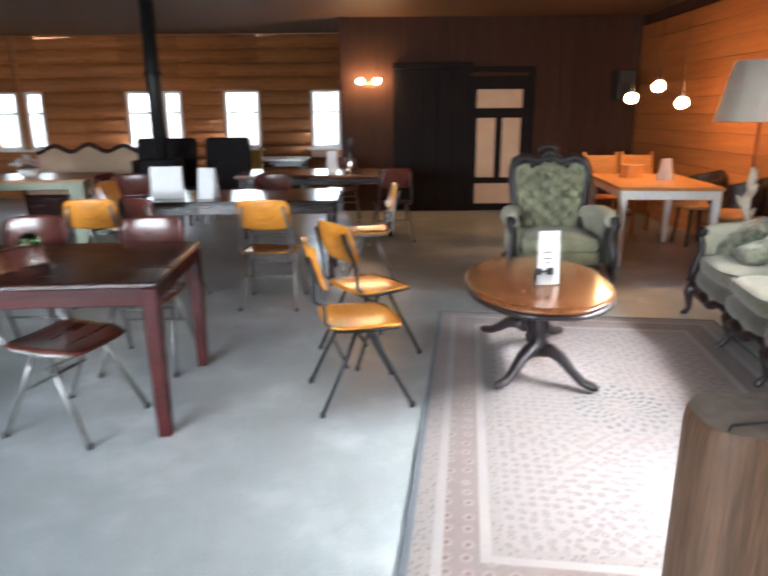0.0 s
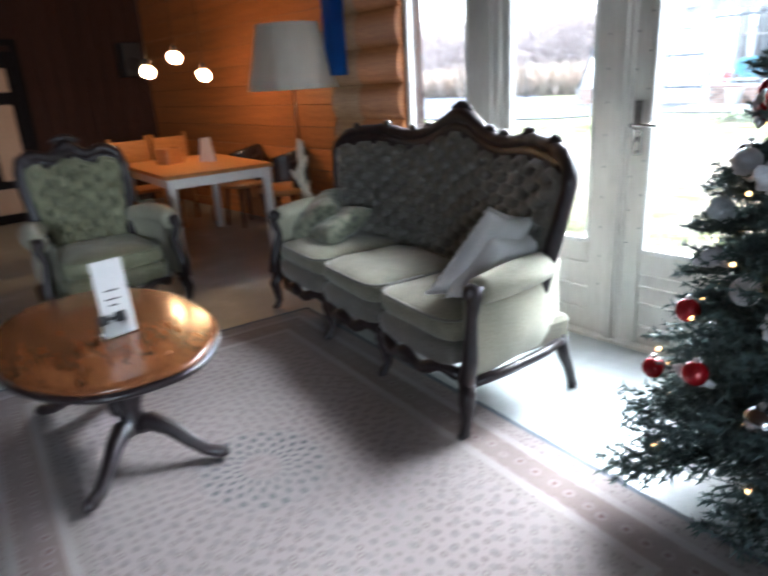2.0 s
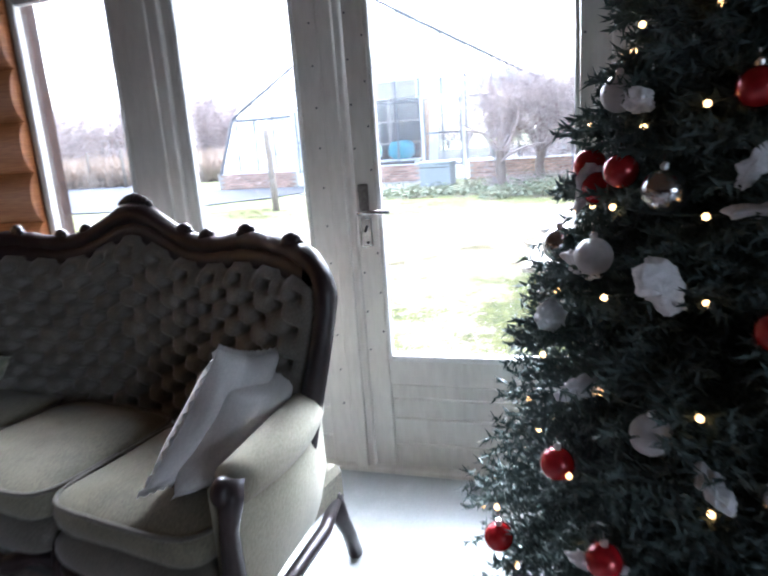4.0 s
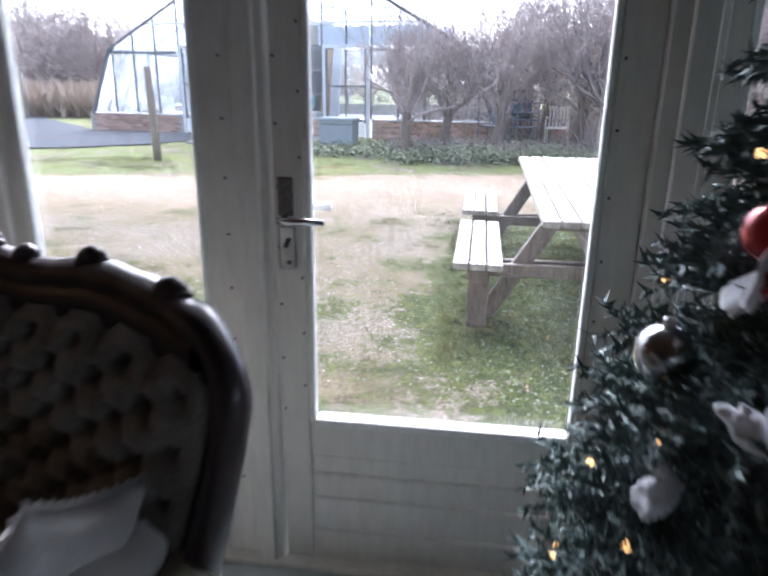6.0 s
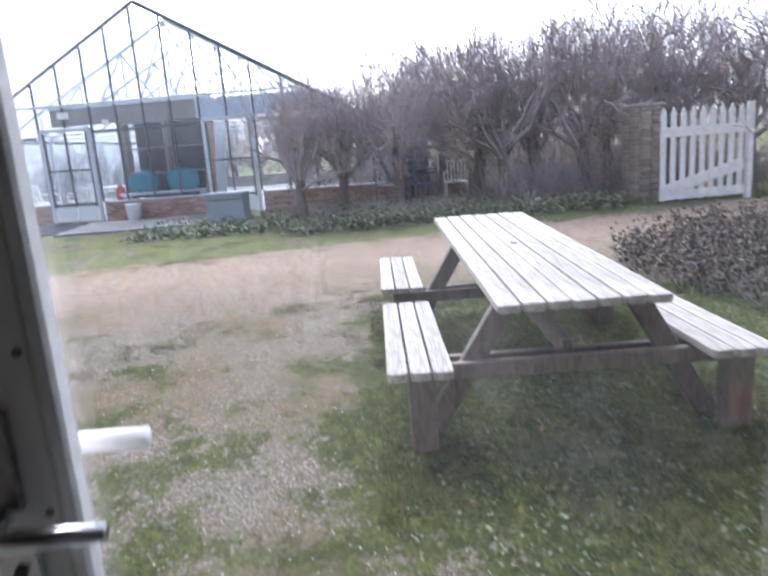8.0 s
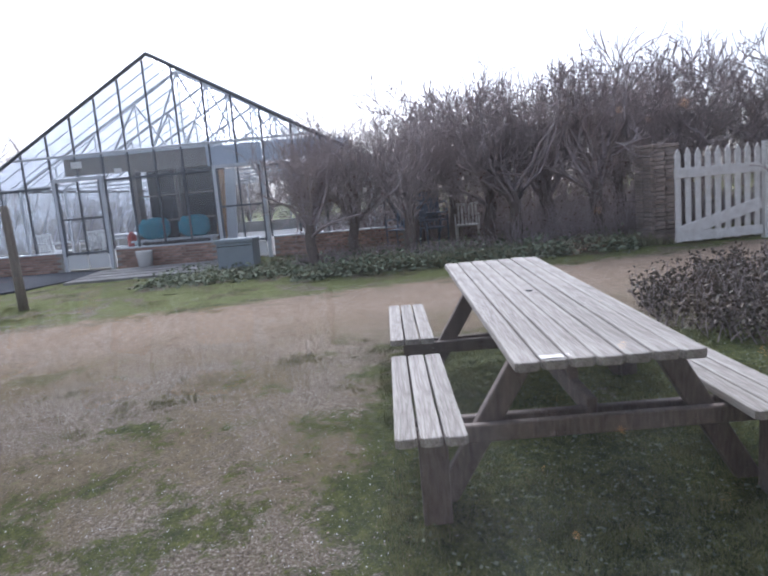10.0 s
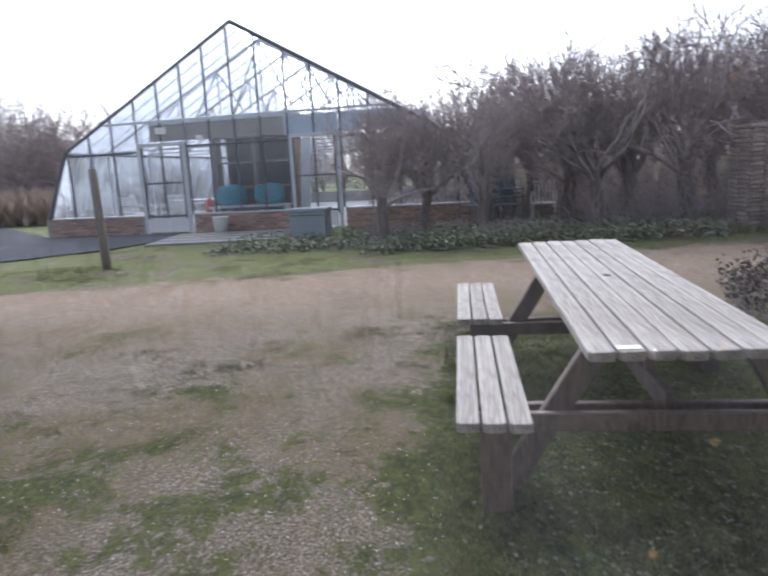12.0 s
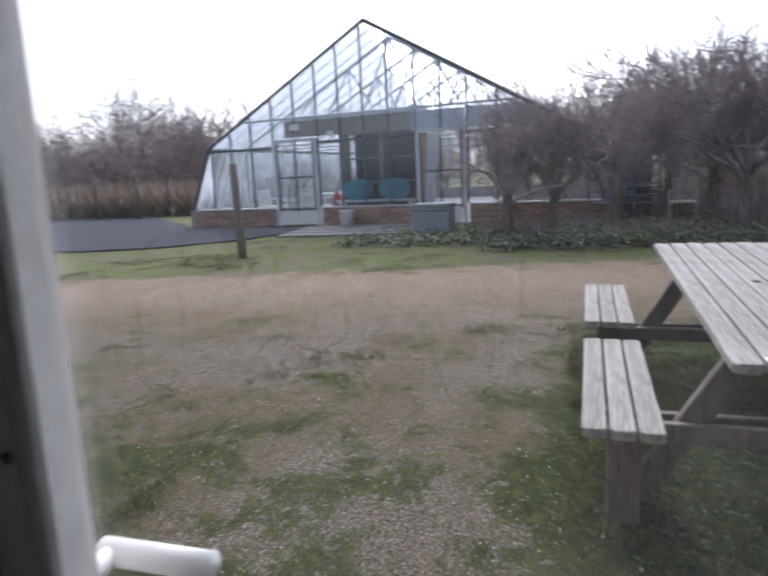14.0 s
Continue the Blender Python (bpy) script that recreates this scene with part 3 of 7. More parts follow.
def glazed(name, y1, y0, lo, label, category, stile_a, stile_b, depth=0.055, x=WX, grooves=()):
    """A glazed leaf from y1 down to y0: stiles, rails, boarded panel below, white beads and one pane."""
    w = thing(name, pose(x, (y0 + y1) / 2, 0), label, category, "", "structure")
    half = (y1 - y0) / 2
    ga, gb = half - stile_a, -half + stile_b
    part("stile", boxes(((depth / 2, half - stile_a / 2, HEAD / 2), (depth, stile_a, HEAD - 0.004))), cream_paint, w)
    part("stile", boxes(((depth / 2, -half + stile_b / 2, HEAD / 2), (depth, stile_b, HEAD - 0.004))), cream_paint, w)
    mid, wid = (ga + gb) / 2, ga - gb - 0.004
    part("top_rail", boxes(((depth / 2, mid, (GLASS_HI + HEAD) / 2), (depth, wid, HEAD - GLASS_HI))), cream_paint, w)
    part("bottom_rail", boxes(((depth / 2, mid, lo - 0.055), (depth, wid, 0.11))), cream_paint, w)
    zs = [0.01, *grooves, lo - 0.112]
    for a, b in zip(zs, zs[1:]):
        part("board", boxes(((depth / 2 + 0.006, mid, (a + b) / 2), (depth - 0.012, wid, b - a - 0.006)), bev=0.005), cream_paint, w)
    for yb in (ga - 0.010, gb + 0.010):
        part("bead", boxes(((0.010, yb, (lo + GLASS_HI) / 2), (0.028, 0.018, GLASS_HI - lo))), white_paint, w, "white glazing bead")
    part("bead", boxes(((0.004, mid, lo + 0.012), (0.050, wid - 0.04, 0.026))), white_paint, w, "white glazing bead")
    part("bead", boxes(((0.010, mid, GLASS_HI - 0.010), (0.032, wid - 0.04, 0.020))), white_paint, w, "white glazing bead")
    pane = part("pane", span(0.030, 0.034, gb, ga, lo, GLASS_HI), door_glass, w)
    pane.visible_shadow = False
    return w, ga, gb


def nails(w, ys, z0, z1, step, phase=0.0):
    """Dark nail heads down the stiles."""
    data = bpy.data.meshes.new("nail_head")
    bm = lathe(bmesh.new(), [(0.0045, 0), (0.0042, 0.002), (0.002, 0.003)], 8)
    bm.transform(pose(0, 0, 0, 0, -90, 0))
    bm.to_mesh(data)
    bm.free()
    data.materials.append(dark_iron)
    for y in ys:
        z = z0 + phase
        while z < z1:
            piece("nail_head", data, w, pose(0.0, y, z))
            z += step


win_a, _, _ = glazed("window_7", 4.04, 3.50, GLASS_LO, "tall cream-framed fixed window with boarded foot", "window", 0.02, 0.02, grooves=(0.14, 0.27))
post_a = setting("trim_post", boxes(((WX + 0.045, 3.385, HEAD / 2), (0.13, 0.226, HEAD)), ((WX - 0.02, 3.385, HEAD / 2), (0.02, 0.12, HEAD))), cream_paint, "cream-painted post between the glazed leaves", "post")
leaf_b, _, _ = glazed("door_2", 3.268, 2.60, GLASS_LO, "closed cream glazed door leaf beside the main door", "door", 0.04, 0.095, grooves=(0.14, 0.27))
nails(leaf_b, (-0.334 + 0.03,), 0.3, 2.1, 0.155)
mull = setting("trim_mullion", boxes(((WX + 0.03, 2.55, HEAD / 2), (0.09, 0.092, HEAD)), ((WX - 0.022, 2.553, HEAD / 2), (0.022, 0.05, HEAD))), cream_paint, "cream-painted mullion beside the door", "mullion")
door, ga, gb = glazed("door_1", 2.498, 1.545, GLASS_LO - 0.012, "closed cream garden door with one large pane", "door", 0.086, 0.100, grooves=(0.12, 0.24, 0.33))
nails(door, (0.4765 - 0.012, -0.4765 + 0.085), 0.55, 2.1, 0.165)
nails(door, (0.4765 - 0.074,), 0.55, 2.1, 0.165, 0.08)
frame_r = setting("trim_jamb", boxes(((WX + 0.03, 1.480, HEAD / 2), (0.10, 0.126, HEAD)), ((WX - 0.028, 1.47, HEAD / 2), (0.02, 0.06, HEAD))), cream_paint, "cream-painted jamb beside the door", "jamb")
win_c, _, _ = glazed("window_8", 1.412, 0.38, GLASS_LO, "tall cream-framed fixed window behind the fir tree", "window", 0.05, 0.05, grooves=(0.14, 0.27))
setting("trim_sill", boxes(((WX + 0.06, 2.2, 0.004), (0.2, 3.66, 0.03))), cream_paint, "worn cream threshold under the glazing", "threshold")

# door furniture: long lever on a plate, and a keyhole plate
hy = 0.4765 - 0.034
plate = part("handle_plate", boxes(((-0.005, hy, 1.185), (0.008, 0.042, 0.105)), bev=0.003), grey_steel, door, "dull steel back plate")
part("lock_plate", boxes(((-0.004, hy - 0.002, 1.045), (0.006, 0.046, 0.12)), bev=0.003), chrome, door, "bright worn lock plate")
bm = bmesh.new()
tube(bm, [(-0.008, hy, 1.128), (-0.05, hy, 1.128)], 0.010, 12)
tube(bm, [(-0.05, hy + 0.012, 1.128), (-0.052, hy - 0.04, 1.129), (-0.05, hy - 0.115, 1.128)], [0.0105, 0.010, 0.0085], 12)
part("lever", bm, chrome, door, "steel lever handle", True)
bm = bmesh.new()
box(bm, (-0.009, hy - 0.002, 1.060), (0.006, 0.012, 0.030), (25, 0, 0), 0.002)
part("key_cover", bm, black_steel, door)
bm = lathe(bmesh.new(), [(0.006, 0), (0.006, 0.003), (0.003, 0.004)], 10)
bm.transform(pose(-0.007, hy - 0.006, 1.005, 0, -90, 0))
part("screw", bm, black_steel, door)
bm = bmesh.new()
tube(bm, [(0.055, hy, 1.140), (0.125, hy, 1.140)], 0.010, 12)
tube(bm, [(0.125, hy + 0.012, 1.140), (0.125, hy - 0.098, 1.140)], 0.0125, 14)
part("outer_lever", bm, white_paint, door, "white lever handle on the outside", True)

# log cladding of the short pier between glazing and alcove, and the amber planks of the alcove
pier = thing("wall_pier", pose(WX, 4.40, 0), "pier of stacked pale logs beside the windows", "wall", "", "structure")
pale_half = log_data(0.30, 0.118, pale_log)
brown_half = log_data(0.41, 0.118, amber_wood)
for k in range(12):
    z = 0.115 + 0.228 * k
    if z + 0.1 > CEIL:
        break
    piece("log", pale_half, pier, pose(-0.001, 0.208, z, 0, 0, -90))
    piece("log", brown_half, pier, pose(-0.001, -0.150, z, 0, 0, -90))
clad = thing("wall_alcove_cladding", pose(3.74, 7.2, 0), "amber lacquered plank cladding", "wall", "", "structure")
plank = block_data("plank", (0.022, 4.8, 0.196), amber_wood)
for k in range(13):
    piece("plank", plank, clad, pose(-0.012, 0, 0.105 + 0.2 * k))
back_clad = thing("wall_back_cladding", pose(2.9, BACK, 0), "dark brown vertical board cladding", "wall", "", "structure")
vboard = block_data("board", (0.186, 0.02, CEIL - 0.02), brown_boards)
for k in range(8):
    piece("board", vboard, back_clad, pose(-0.62 + 0.19 * k, -0.011, CEIL / 2))
north_clad = thing("wall_north_cladding", pose(-3.8, FAR, 0), "amber logs stacked between the small windows", "wall", "", "structure")
edges = [-7.0] + [v for a, b, _, _ in FAR_WINDOWS for v in (a - 0.03, b + 0.03)] + [-0.64]
for a, b in zip(edges[::2], edges[1::2]):
    if b - a < 0.1:
        continue
    d = log_data(b - a, 0.118, amber_wood)
    for k in range(12):
        piece("log", d, north_clad, pose((a + b) / 2 + 3.8, 0.0, 0.115 + 0.228 * k))
for a, b, lo, hi in FAR_WINDOWS:
    d = log_data(b - a + 0.058, 0.118, amber_wood)
    for k in (0, 1, 2, 8, 9, 10, 11):
        piece("log", d, north_clad, pose((a + b) / 2 + 3.8, 0.002, 0.115 + 0.228 * k))


# ---- seating area ----
RUG_W, RUG_L = 0.98, 1.5
rug_m = pose(1.184, 2.897, 0.0, 0, 0, -7.5)
bm = bmesh.new()
nx, ny = 40, 60
grid = [[bm.verts.new((-RUG_W + 2 * RUG_W * i / nx, -RUG_L + 2 * RUG_L * j / ny, 0.009 + 0.003 * noise.noise((i * 0.3, j * 0.3, 0)))) for i in range(nx + 1)] for j in range(ny + 1)]
for j in range(ny):
    for i in range(nx):
        bm.faces.new((grid[j][i], grid[j][i + 1], grid[j + 1][i + 1], grid[j + 1][i]))
made = bmesh.ops.extrude_edge_only(bm, edges=[e for e in bm.edges if e.is_boundary])
for v in made["geom"]:
    if isinstance(v, bmesh.types.BMVert):
        v.co.z = 0.001
rug = part("rug", bm, rug_material(RUG_W, RUG_L))
rug.matrix_world = rug_m
tagged(rug, "worn pale pink floral rug with a red-brown border", "rug")


def top_line(u, crest, shoulder):
    """Height of the serpentine back above its shoulder line; u from -1 to 1."""
    a = abs(u)
    peak = crest * math.exp(-((a / 0.20) ** 2) * 0.9)
    return peak + shoulder * 0.5 * (1 - math.cos(2 * math.pi * min(1, max(0, (a - 0.35) / 0.65)))) * 0.35 - 0.060 * max(0.0, (a - 0.90) / 0.10) ** 2


def upholstered(name, m, width, depth, seats, seat_h, back_h, crest, label, category, cover, back_cover, arm_cover, rows, cols):
    """A carved and tufted sofa or armchair; x along its width, y towards its back."""
    t = thing(name, m, label, category)
    half = width / 2
    bw = half - (0.035 if seats > 1 else 0.125)
    rake = 0.14 if seats > 1 else 0.22

    def flare(v):
        """How much of its full width the back has, v from the seat to the top."""
        k = 0.13 if seats > 1 else 0.26
        return 1 - k * (1 - min(1.0, max(0.0, v))) ** 1.6 - 0.02 * math.sin(math.pi * min(1.0, max(0.0, v)))

    def cover_line(u):
        return 0.80 * top_line(u, crest, 0.09) - (0.055 if seats > 1 else 0.045)

    def back_y(z, u=0.0):
        """The back is bowed in plan: its ends come forward."""
        return depth - 0.17 + rake * (z - seat_h) + ((0.13 - 0.22 * u * u) if seats > 1 else 0.03 - 0.06 * u * u)

    # back: front face with buttons drawn in on a diamond grid
    nu, nv = (120 if seats > 1 else 72), 60
    bm = bmesh.new()
    front, rear = [], []
    for j in range(nv + 1):
        v = j / nv
        fr, rr = [], []
        for i in range(nu + 1):
            u = -1 + 2 * i / nu
            z1 = back_h + cover_line(u)
            z = seat_h - 0.03 + (z1 - seat_h + 0.03) * v
            narrow = flare(v)
            cu, cv = (u + 1) / 2 * cols, v * rows
            dip = 9.0
            for k in (0, 1):
                du = (cu + 0.5 * k) % 1.0 - 0.5
                dv = (cv + 0.5 * k) % 1.0 - 0.5
                dip = min(dip, math.hypot(du, dv * 1.0))
            seam = abs(((cu + cv) % 1.0) - 0.5), abs(((cu - cv) % 1.0) - 0.5)
            fold = max(math.exp(-(((0.5 - s) / 0.09) ** 2)) for s in seam)
            pleat = math.exp(-((((cu + 0.5) % 1.0 - 0.5) / 0.13) ** 2)) * max(0.0, (v - 0.80) / 0.20)
            deep = 0.066 * math.exp(-((dip / 0.16) ** 2)) + 0.022 * fold * (1 - 0.8 * max(0.0, (v - 0.80) / 0.20)) + 0.034 * pleat
            edge = min(1.0, min(1 - abs(u), v + 0.2, 1 - v + 0.02) / 0.10)
            y = back_y(z, u) - 0.080 * math.sqrt(max(0.0, edge)) + deep * min(1, edge * 1.2)
            fr.append(bm.verts.new((u * bw * narrow, y, z)))
            rr.append(bm.verts.new((u * bw * narrow, back_y(z, u) + 0.05, z)))
        front.append(fr)
        rear.append(rr)
    for j in range(nv):
        for i in range(nu):
            bm.faces.new((front[j][i], front[j][i + 1], front[j + 1][i + 1], front[j + 1][i]))
            bm.faces.new((rear[j][i + 1], rear[j][i], rear[j + 1][i], rear[j + 1][i + 1]))
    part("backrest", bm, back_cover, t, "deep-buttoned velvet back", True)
    button = bpy.data.meshes.new("button")
    bm = ball(bmesh.new(), (0, 0, 0), 0.010, 8, 6, (1, 0.6, 1))
    bm.to_mesh(button)
    bm.free()
    button.materials.append(back_cover)
    for r in range(rows):
        for k in (0, 1):
            for c in range(cols + 1):
                u = -1 + 2 * (c + 0.5 * (1 - k)) / cols
                v = (r + 0.5 * (1 - k)) / rows
                if abs(u) > 0.93 or v > 0.93 or v < 0.1:
                    continue
                z1 = back_h + cover_line(u)
                z = seat_h - 0.03 + (z1 - seat_h + 0.03) * v
                piece("button", button, t, pose(u * bw * flare(v), back_y(z, u) - 0.028, z))

    # carved frame round the back
    bm = bmesh.new()
    pts, rad = [], []
    side = []
    for k in range(14):
        v = k / 13
        z = seat_h - 0.12 + (back_h - 0.135 - seat_h + 0.12) * v
        side.append((bw * flare(v * 0.97) + 0.018, z, 0.040 - 0.008 * v))
    pts += [(-x, back_y(z, 1) - 0.005, z) for x, z, r in side]
    rad += [r for x, z, r in side]
    n_top = 60
    for k in range(n_top + 1):
        u = math.sin(math.pi / 2 * (-1 + 2 * k / n_top))
        a = abs(u)
        q = max(0.0, (a - 0.88) / 0.12)
        z = back_h + top_line(u, crest, 0.09) + 0.060 * max(0.0, (a - 0.90) / 0.10) ** 2 - 0.11 * (1 - math.sqrt(max(0.0, 1 - q * q)))
        pts.append((u * (bw + 0.016), back_y(z, u) - 0.005, z))
        rad.append(0.032 + 0.006 * math.sin(u * 26) ** 2 + 0.014 * math.exp(-((u / 0.10) ** 2)))
    pts += [(x, back_y(z, 1) - 0.005, z) for x, z, r in side[::-1]]
    rad += [r for x, z, r in side[::-1]]
    tube(bm, pts, rad, 10)
    # solid crest wood between the rail and the cover
    rows_ = []
    for k in range(n_top + 1):
        u = 0.93 * (-1 + 2 * k / n_top)
        z1 = back_h + top_line(u, crest, 0.09)
        z0 = back_h + cover_line(u) - 0.03
        rows_.append([bm.verts.new((u * bw, back_y(z, u) + dy, z)) for z, dy in ((z0, -0.036), (z1, -0.026), (z1, 0.03), (z0, 0.03))])
    for a, b in zip(rows_, rows_[1:]):
        for q in range(4):
            bm.faces.new((a[q], a[(q + 1) % 4], b[(q + 1) % 4], b[q]))
    bmesh.ops.recalc_face_normals(bm, faces=bm.faces[:])
    part("back_frame", bm, carved_wood, t, "dark carved wooden frame", True)
    for u in ((-0.86, -0.62, -0.40, -0.27, 0.27, 0.40, 0.62, 0.86) if seats > 1 else ()):
        bm = bmesh.new()
        z = back_h + top_line(u, crest, 0.09) + 0.024
        for k in range(5):
            a = k * 0.5 - 1.0
            ball(bm, (u * bw + 0.024 * a, back_y(z, u) - 0.008, z + 0.016 * math.cos(a * 1.6)), 0.016 + 0.007 * math.cos(a), 8, 6, (1.1, 0.8, 1))
        part("carving", bm, carved_wood, t, "carved leaf scroll", True)
    z = back_h + top_line(0, crest, 0.09) + 0.03
    bm = bmesh.new()
    for k in range(9):
        a = (k - 4) / 4
        ball(bm, (0.075 * a, back_y(z) - 0.01, z + 0.020 * (1 - a * a)), 0.024 - 0.008 * abs(a), 8, 6, (1, 0.8, 1.2))
    part("crest_carving", bm, carved_wood, t, "carved shell crest", True)

    # seat frame, apron and cushions
    part("seat_base", boxes(((0, depth / 2 + 0.02, seat_h - 0.14), (width - 0.18, depth - 0.18, 0.12)), bev=0.02), cover, t)
    cw = (width - 0.24) / seats
    for k in range(seats):
        x = -(width - 0.24) / 2 + cw * (k + 0.5)
        bm = puffy(bmesh.new(), pose(x, depth / 2 - 0.07, seat_h - 0.02), cw * 1.0, depth - 0.12, 0.17, 0.30, 0.012, k)
        part("seat_cushion", bm, cover, t, "", True)
        # the sofa's front takes the back cover, with its painted-in shade
        bm = puffy(bmesh.new(), pose(x, 0.10, seat_h - 0.125), cw * 0.99, 0.25, 0.15, 0.45, 0.004, k + 5)
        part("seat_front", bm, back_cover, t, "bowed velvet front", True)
        bm = bmesh.new()
        arc = [(x + cw * 0.5 * q, 0.075 - 0.105 * (1 - q * q) ** 0.6, seat_h - 0.20 + 0.018 * math.cos(q * 9)) for q in (-1 + 2 * i / 20 for i in range(21))]
        tube(bm, arc, [0.024 + 0.008 * math.cos(i * 0.63) ** 2 for i in range(21)], 8)
        ball(bm, (x, -0.03, seat_h - 0.205), 0.034, 10, 8, (1.8, 0.7, 0.9))
        part("apron", bm, carved_wood, t, "carved bowed apron", True)
        if k:
            lx = x - cw / 2
            bm = tube(bmesh.new(), [(lx, 0.06, seat_h - 0.14), (lx, 0.03, seat_h - 0.24), (lx, 0.055, 0.07), (lx, 0.02, 0.018), (lx, 0.0, 0.012)], [0.040, 0.034, 0.019, 0.022, 0.012], 10)
            part("leg", bm, carved_wood, t, "", True)
        bm = bmesh.new()
        loop = [(x + cw * 0.49 * math.copysign(abs(math.cos(a)) ** 0.35, math.cos(a)), depth / 2 - 0.07 + (depth - 0.13) * 0.5 * math.copysign(abs(math.sin(a)) ** 0.35, math.sin(a)), seat_h + 0.025) for a in (2 * math.pi * q / 40 for q in range(41))]
        tube(bm, loop, 0.007, 6)
        part("piping", bm, back_cover, t, "darker piped edge", True)

    # arms: padded roll, upholstered side and a carved front post
    arm_h = seat_h + 0.17
    tuck = 0.09
    for s in (-1, 1):
        bm = bmesh.new()
        ys = [0.07 + (depth - 0.25) * k / 10 for k in range(11)]
        tube(bm, [(s * (half - 0.045 + 0.02 * math.sin(k / 10 * math.pi) - tuck * (k / 10) ** 2), y, arm_h + 0.02 * math.sin(k / 10 * math.pi)) for k, y in enumerate(ys)], [0.045 + 0.022 * math.sin(math.pi * (0.15 + 0.7 * k / 10)) for k in range(11)], 12)
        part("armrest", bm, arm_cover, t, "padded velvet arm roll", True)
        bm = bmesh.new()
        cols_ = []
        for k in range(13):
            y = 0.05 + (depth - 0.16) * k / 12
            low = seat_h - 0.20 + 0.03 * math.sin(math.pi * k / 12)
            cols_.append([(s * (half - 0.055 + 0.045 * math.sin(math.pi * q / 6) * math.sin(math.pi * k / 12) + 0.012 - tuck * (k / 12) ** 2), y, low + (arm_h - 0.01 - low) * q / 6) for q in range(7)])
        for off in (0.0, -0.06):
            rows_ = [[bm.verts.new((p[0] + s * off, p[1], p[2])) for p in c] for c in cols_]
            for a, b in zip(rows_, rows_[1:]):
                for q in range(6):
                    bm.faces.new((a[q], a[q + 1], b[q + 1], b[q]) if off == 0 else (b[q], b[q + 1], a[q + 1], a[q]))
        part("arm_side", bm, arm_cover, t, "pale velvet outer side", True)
        bm = bmesh.new()
        tube(bm, [(s * (half - 0.03), 0.06, arm_h + 0.03), (s * (half - 0.02), 0.035, arm_h - 0.03), (s * (half - 0.05), 0.05, arm_h - 0.11), (s * (half - 0.02), 0.015, seat_h - 0.10), (s * (half - 0.03), 0.0, seat_h - 0.19)], [0.036, 0.030, 0.024, 0.032, 0.036], 10)
        ball(bm, (s * (half - 0.035), 0.035, arm_h + 0.005), 0.040, 10, 8, (0.8, 0.9, 1))
        part("arm_post", bm, carved_wood, t, "", True)
        bm = tube(bmesh.new(), [(s * (half - 0.035), 0.02, seat_h - 0.205), (s * (half - 0.015), depth * 0.3, seat_h - 0.19), (s * (half - 0.04), depth * 0.6, seat_h - 0.185), (s * (half - 0.12), depth - 0.08, seat_h - 0.2)], 0.022, 8)
        part("side_rail", bm, carved_wood, t, "", True)
        for y, dy, cut in ((0.02, -0.03, 0.0), (depth - 0.10, 0.03, 0.10)):
            h2 = half - cut
            if cut:
                bm = tube(bmesh.new(), [(s * (h2 - 0.02), y - 0.02, seat_h - 0.17), (s * h2, y, seat_h - 0.28), (s * (h2 + 0.005), y + 0.025, 0.10), (s * (h2 + 0.012), y + 0.05, 0.0)], [0.034, 0.027, 0.023, 0.025], 8)
            else:
                bm = tube(bmesh.new(), [(s * (h2 - 0.045), y, seat_h - 0.19), (s * (h2 - 0.02), y + dy * 0.8, seat_h - 0.27), (s * (h2 - 0.04), y + dy * 0.4, 0.06), (s * (h2 - 0.03), y + dy, 0.02), (s * (h2 - 0.03), y + dy * 2.0, 0.012)], [0.036, 0.034, 0.019, 0.021, 0.012], 10)
            part("leg", bm, carved_wood, t, "", True)
    return t


# back and seat fronts use the velvet with shade in its colour
sofa = upholstered("sofa", pose(2.047, 3.426, 0.004, 0, 0, -100), 2.03, 0.72, 3, 0.44, 1.07, 0.12, "antique three-seat sofa in grey-green buttoned velvet with dark carved frame", "sofa", sofa_velvet, shaded_velvet, pale_velvet, 6, 13)
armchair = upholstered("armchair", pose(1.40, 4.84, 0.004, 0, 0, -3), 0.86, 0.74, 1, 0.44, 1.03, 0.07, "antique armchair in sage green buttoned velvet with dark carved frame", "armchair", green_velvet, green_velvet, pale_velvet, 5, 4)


def pillow(bm, m, size, thick, seed=0, n=22):
    """A square stuffed cushion with pinched corners."""
    sides = []
    for s in (1, -1):
        rows = []
        for i in range(n + 1):
            row = []
            for j in range(n + 1):
                u, v = -1 + 2 * i / n, -1 + 2 * j / n
                pull = 1 - 0.10 * (1 - u * u) * abs(v) ** 3 - 0.10 * (1 - v * v) * abs(u) ** 3
                h = thick / 2 * ((1 - u ** 4) * (1 - v ** 4)) ** 0.6
                h += 0.012 * noise.noise((u * 2.5 + seed, v * 2.5, s)) * (1 - u ** 4) * (1 - v ** 4)
                row.append(bm.verts.new(m @ Vector((u * size / 2 * pull, v * size / 2 * pull, s * h))))
            rows.append(row)
        for i in range(n):
            for j in range(n):
                f = (rows[i][j], rows[i + 1][j], rows[i + 1][j + 1], rows[i][j + 1])
                bm.faces.new(f if s > 0 else f[::-1])
    bmesh.ops.remove_doubles(bm, verts=bm.verts[:], dist=0.0005)
    return bm


